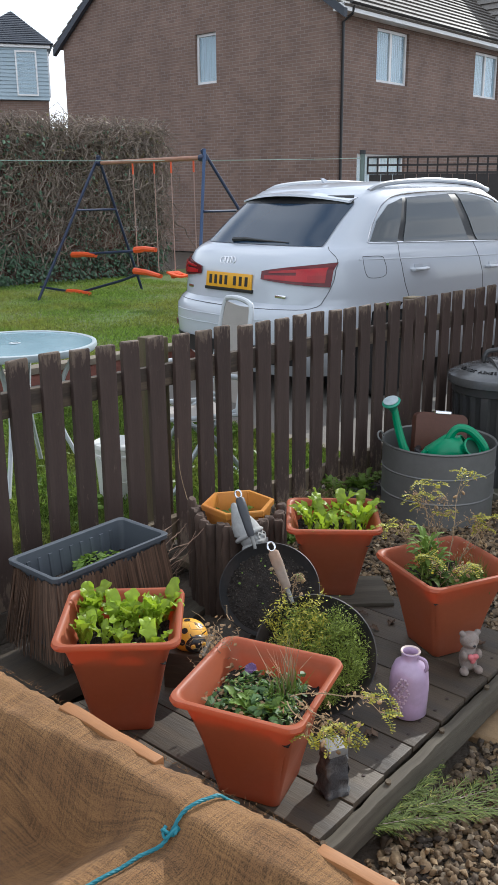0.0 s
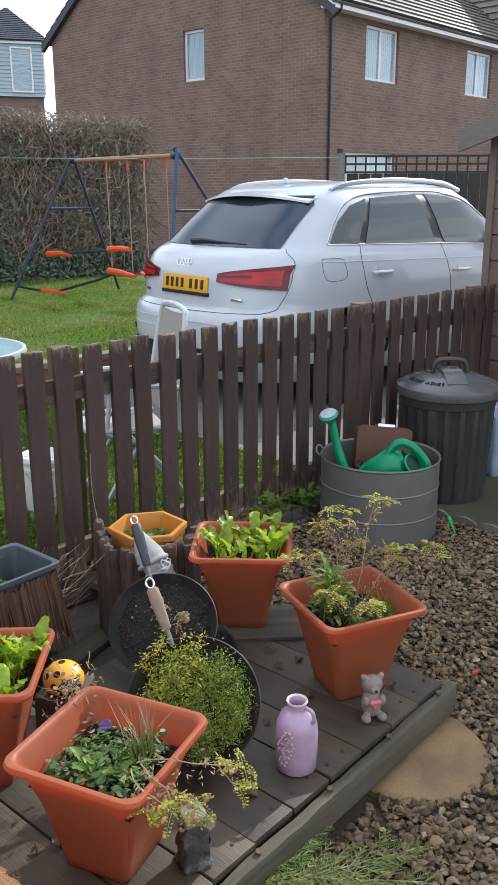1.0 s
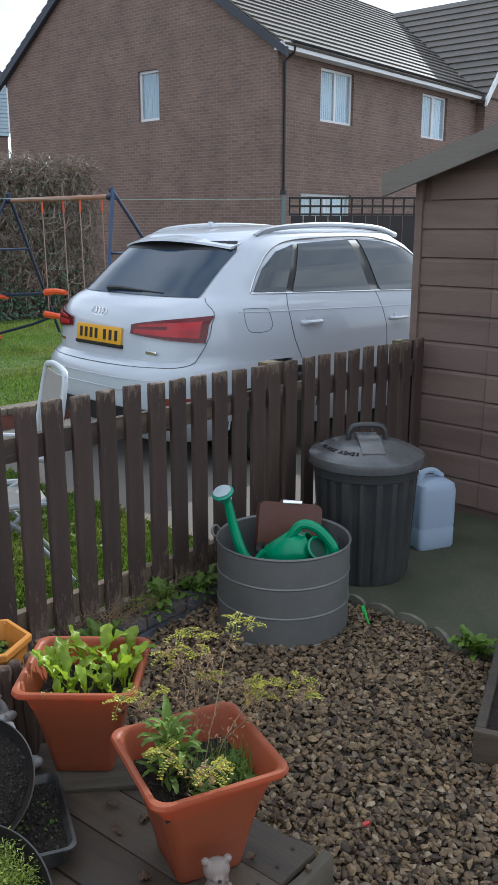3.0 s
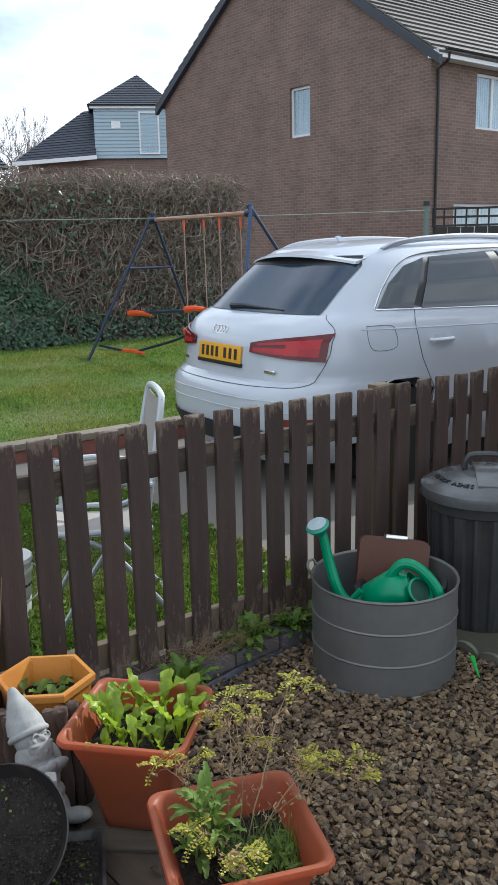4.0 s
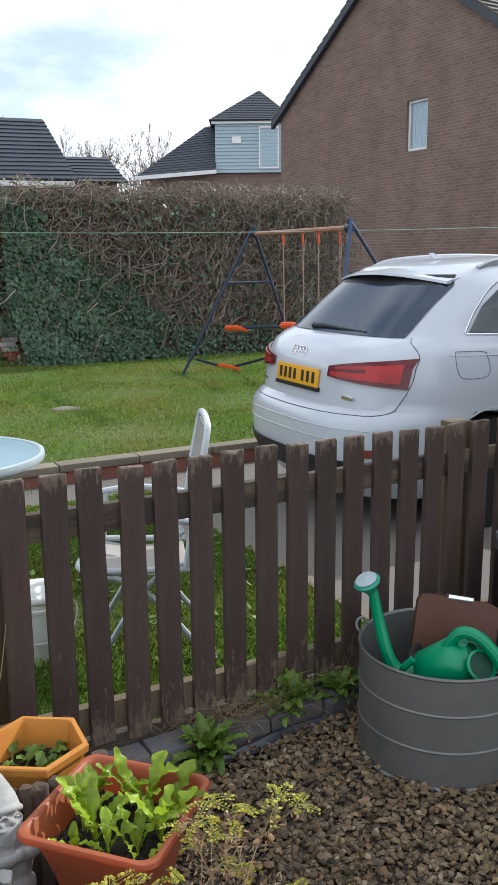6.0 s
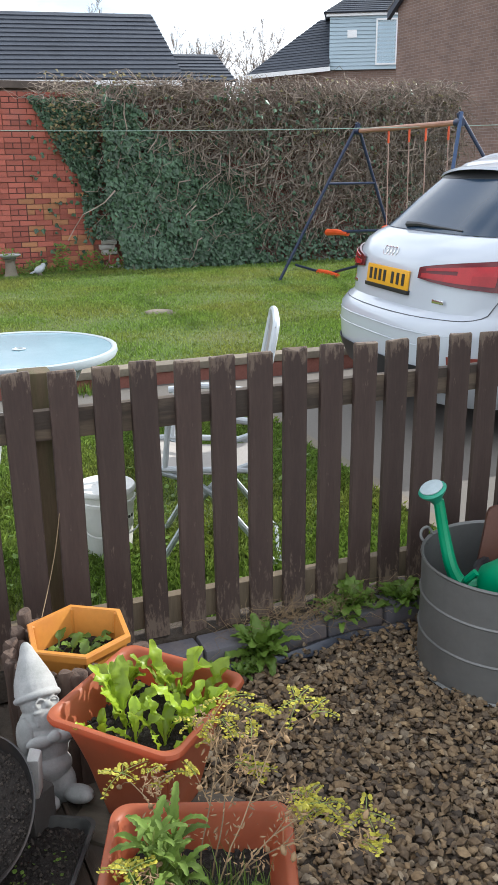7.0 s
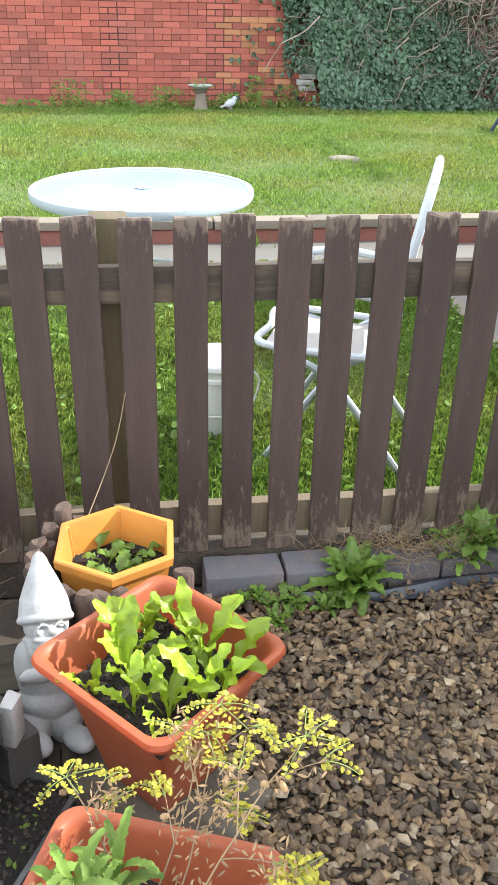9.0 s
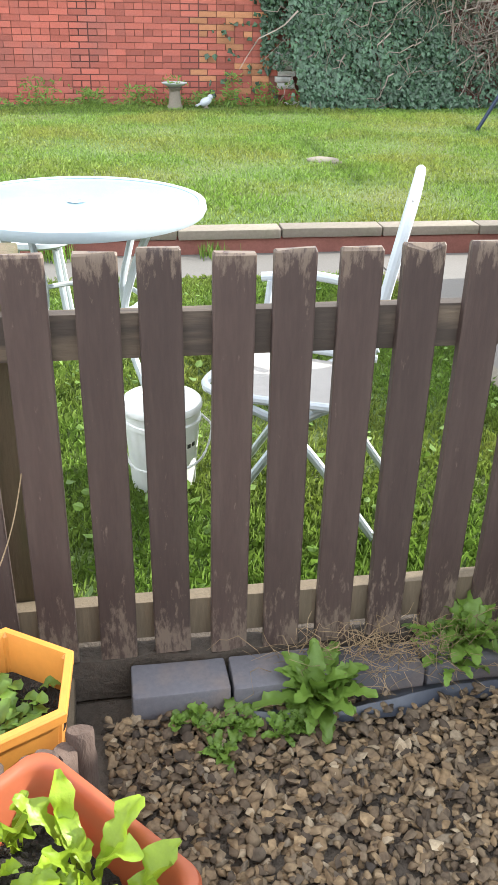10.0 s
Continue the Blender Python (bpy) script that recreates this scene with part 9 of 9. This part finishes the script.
def pebble_shapes(k):
    out = []
    r = random.Random(5)
    for i in range(k):
        b = bmesh.new()
        bmesh.ops.create_icosphere(b, subdivisions=1, radius=1.0)
        sx, sy, sz = r.uniform(0.85, 1.45), r.uniform(0.65, 1.0), r.uniform(0.38, 0.62)
        for v in b.verts:
            n = noise.noise_vector(v.co * 1.1 + Vector((i * 7.3, 0, 0))) * 0.6
            v.co = v.co + n
            # flat broken faces
            for q in range(9):
                d = Vector((math.sin(i * 3 + q * 2.1), math.cos(i * 5 + q * 1.3), math.sin(q * 2.7 + i) * 0.8)).normalized()
                h = v.co.dot(d)
                if h > 0.55:
                    v.co -= d * (h - 0.55)
            v.co = Vector((v.co.x * sx, v.co.y * sy, v.co.z * sz))
        b.verts.ensure_lookup_table()
        out.append((np.array([tuple(v.co) for v in b.verts]), np.array([[v.index for v in f.verts] for f in b.faces])))
        b.free()
    return out


SHAPES = pebble_shapes(14)
n = 62000
x, y = rng.uniform(-0.25, 1.95, n), rng.uniform(0.75, 4.5, n)
inv = np.array(DECK.inverted())
lx, ly = inv[0, 0] * x + inv[0, 1] * y + inv[0, 3], inv[1, 0] * x + inv[1, 1] * y + inv[1, 3]
gu, gv = (x + y - 3.64) * 0.70711, (y - 3.64 - x) * 0.70711
ok = ((ly < -0.045) | (lx > 0.03)) & (gv < -0.125) & (np.hypot(x - 0.92, y - 3.965) > 0.26) & (np.hypot(x - 0.775, y - 2.285) > 0.2)
ok &= ~((gu > 1.185) & (gv > -0.93)) & ~((gu > 1.185 - np.clip(-gv - 0.93, 0, 0.15) * 0.5) & (gv <= -0.93))
ok &= ~((gu < -0.30) & (gv > -0.55)) & (np.hypot(x + 0.04, y - 3.045) > 0.18)
x, y, gu, gv = x[ok], y[ok], gu[ok], gv[ok]
n = len(x)
size = rng.uniform(0.0105, 0.0205, n) * (1 + 0.35 * (rng.random(n) < 0.1))
zz = rng.uniform(0.0, 0.026, n) + np.where(gv > -0.2, 0.008, 0)
which = rng.integers(0, len(SHAPES), n)
ea, eb, ec = rng.uniform(0, 6.283, n), rng.normal(0, 0.35, n), rng.normal(0, 0.35, n)
V_all, F_all, off = [], [], 0
for k, (pv, pf) in enumerate(SHAPES):
    sel = np.nonzero(which == k)[0]
    ca, sa, cb, sb, cg, sg = np.cos(ea[sel]), np.sin(ea[sel]), np.cos(eb[sel]), np.sin(eb[sel]), np.cos(ec[sel]), np.sin(ec[sel])
    p = pv[None] * size[sel][:, None, None]
    px_, py_, pz_ = p[..., 0], p[..., 1], p[..., 2]
    y1, z1 = py_ * cb[:, None] - pz_ * sb[:, None], py_ * sb[:, None] + pz_ * cb[:, None]
    x1, z2 = px_ * cg[:, None] + z1 * sg[:, None], -px_ * sg[:, None] + z1 * cg[:, None]
    x2, y2 = x1 * ca[:, None] - y1 * sa[:, None], x1 * sa[:, None] + y1 * ca[:, None]
    V_all.append(np.stack([x2 + x[sel][:, None], y2 + y[sel][:, None], z2 + zz[sel][:, None]], -1).reshape(-1, 3))
    F_all.append((pf[None] + (np.arange(len(sel)) * len(pv))[:, None, None]).reshape(-1, 3) + off)
    off += len(sel) * len(pv)
gravel = soup("gravel", np.concatenate(V_all), np.concatenate(F_all), stone_material(), smooth=True)
gravel.data.set_sharp_from_angle(angle=radians(60))
tagged(gravel, "loose brown and grey garden gravel", "gravel", kind="stuff")
bm = bmesh.new()
slab_from(bm, [(-0.4, 0.4), (2.2, 0.4), (2.2, 4.2), (1.1, 4.2), (0.55, 4.0), (-0.35, 3.1)], -0.02, 0.0)
gb = part("gravel_bed", bm, M_SOILBASE, smooth=0)
tagged(gb, "dark earth bed under the gravel", "ground", kind="structure")

# bright green peg and bits at the gravel's edge
pegm = thing("tent_peg", pose(1.268, 3.885, 0.015, -30, -20, 0) @ Matrix.Scale(0.8, 4), "bright green plastic peg stuck in the gravel", "peg")
bm = bmesh.new()
rings(bm, [square_loop(h, z, 0.003, 4) for h, z in ((0.004, 0), (0.007, 0.05), (0.011, 0.085), (0.011, 0.10), (0.007, 0.104))])
part("peg_body", bm, material("bright_green_plastic", (0.03, 0.55, 0.06), 0.4, vary=0.05, see=0.2), pegm)
# the corner of a timber bed at the gravel's far side
tb = thing("timber_bed", pose(1.415, 2.95, 0.0, 0, 0, -24), "dark weathered timber edge of a raised bed", "raised bed")
for x0, x1, y0, y1 in ((0.0, 0.7, 0.0, 0.03), (0.0, 0.03, 0.03, 0.8), (0.67, 0.70, 0.03, 0.8)):
    bm = bmesh.new()
    box(bm, x0, x1, y0, y1, 0.0, 0.125, 0.004)
    bmesh.ops.subdivide_edges(bm, edges=bm.edges[:], cuts=3)
    roughen(bm, 0.003, 0.1)
    part("board", bm, M_DECK, tb, smooth=25)
bm = bmesh.new()
box(bm, 0.032, 0.668, 0.032, 0.798, 0.0, 0.09)
part("soil", bm, M_SOIL, tb, smooth=0)
# scalloped concrete edging between the gravel and the pad
M_EDGING = material("pale_worn_edging", (0.17, 0.16, 0.125), 0.85, vary=0.4, scale=8, fine=60, bump=0.4, tint=(0.07, 0.07, 0.045), patch=0.5)
for v0, v1 in ((-0.50, -0.61), (-0.62, -0.755), (-0.76, -0.915), (-0.925, -1.08)):
    w = abs(v1 - v0) / 2
    bm = bmesh.new()
    arch = [(w * math.cos(a), 0.018 + 0.034 * math.sin(a)) for a in [math.pi * i / 12 for i in range(13)]]
    rings(bm, [[Vector((-0.009, y, z)) for y, z in [(-w, -0.02), (w, -0.02)] + arch], [Vector((0.009, y, z)) for y, z in [(-w, -0.02), (w, -0.02)] + arch]])
    roughen(bm, 0.002, 0.03)
    o = part("edging_stone", bm, M_EDGING, smooth=30)
    slant = v0 < -0.92
    o.matrix_world = G @ pose(1.16 if slant else 1.20, (v0 + v1) / 2, 0.0, 0, 0, -30 if slant else random.uniform(-4, 4))
    tagged(o, "thin scallop-topped concrete edging by the gravel", "edging", "edging stones")
# a scrap of red plastic among the stones
scrap = bmesh.new()
box(scrap, -0.011, 0.011, -0.006, 0.006, 0, 0.006, 0.002)
roughen(scrap, 0.004, 0.02)
o = part("plastic_scrap", scrap, material("red_plastic", (0.45, 0.03, 0.03), 0.4, vary=0.1, bump=0), smooth=30)
o.matrix_world = pose(1.048, 2.667, 0.034, 0, 0, 20)
tagged(o, "scrap of red plastic lying on the gravel", "litter")

# ---- bare trees behind the houses ----
M_TWIG = material("bare_twig", (0.24, 0.20, 0.17), 0.9, vary=0.2, bump=0)
def bare_tree(m, height, seed):
    t = thing("bare_tree", m, "bare winter tree behind the houses", "tree", "bare trees")
    r = random.Random(seed)
    b = bmesh.new()
    limbs = []
    tube(b, [(0, 0, 0), (0.1, 0, height * 0.25), (0, 0.1, height * 0.45)], 0.22, 7, 0.14)
    part("trunk", b, M_TWIG, t)
    tips = [(Vector((0, 0.05, height * r.uniform(0.25, 0.45))), r.uniform(0, 6.28), r.uniform(0.45, 1.25), height * 0.32, 0.08) for _ in range(11)]
    ss, ee, rr = [], [], []
    for gen in range(6):
        nxt = []
        for p, h, a, ln, rad in tips:
            q = p + Vector((math.cos(h) * math.cos(a), math.sin(h) * math.cos(a), math.sin(a))) * ln
            ss.append(tuple(p)); ee.append(tuple(q)); rr.append(rad)
            for k in range(3 if gen < 5 else 0):
                f = r.uniform(0.45, 1.0)
                nxt.append((p.lerp(q, f), h + r.uniform(-1.1, 1.1), min(1.45, a + r.uniform(-0.45, 0.4)), ln * r.uniform(0.45, 0.7), max(rad * 0.5, 0.009)))
        tips = nxt
    twig_soup("branches", np.array(ss), np.array(ee), np.zeros(len(ss)), np.array(rr), M_TWIG, t, 4, 0.05)
    return t


for i, (bx, by, h) in enumerate(((-22.5, 56.5, 10.4), (-26.0, 55.0, 9.6), (-19.4, 57.5, 9.2), (-30.5, 52.5, 10.6), (-34.0, 50.0, 9.5), (-24.0, 58.0, 10.0))):
    bare_tree(farther(pose(bx, by, 0, 0, 0, 60 * i), 1.35), h * 1.02, 40 + i)
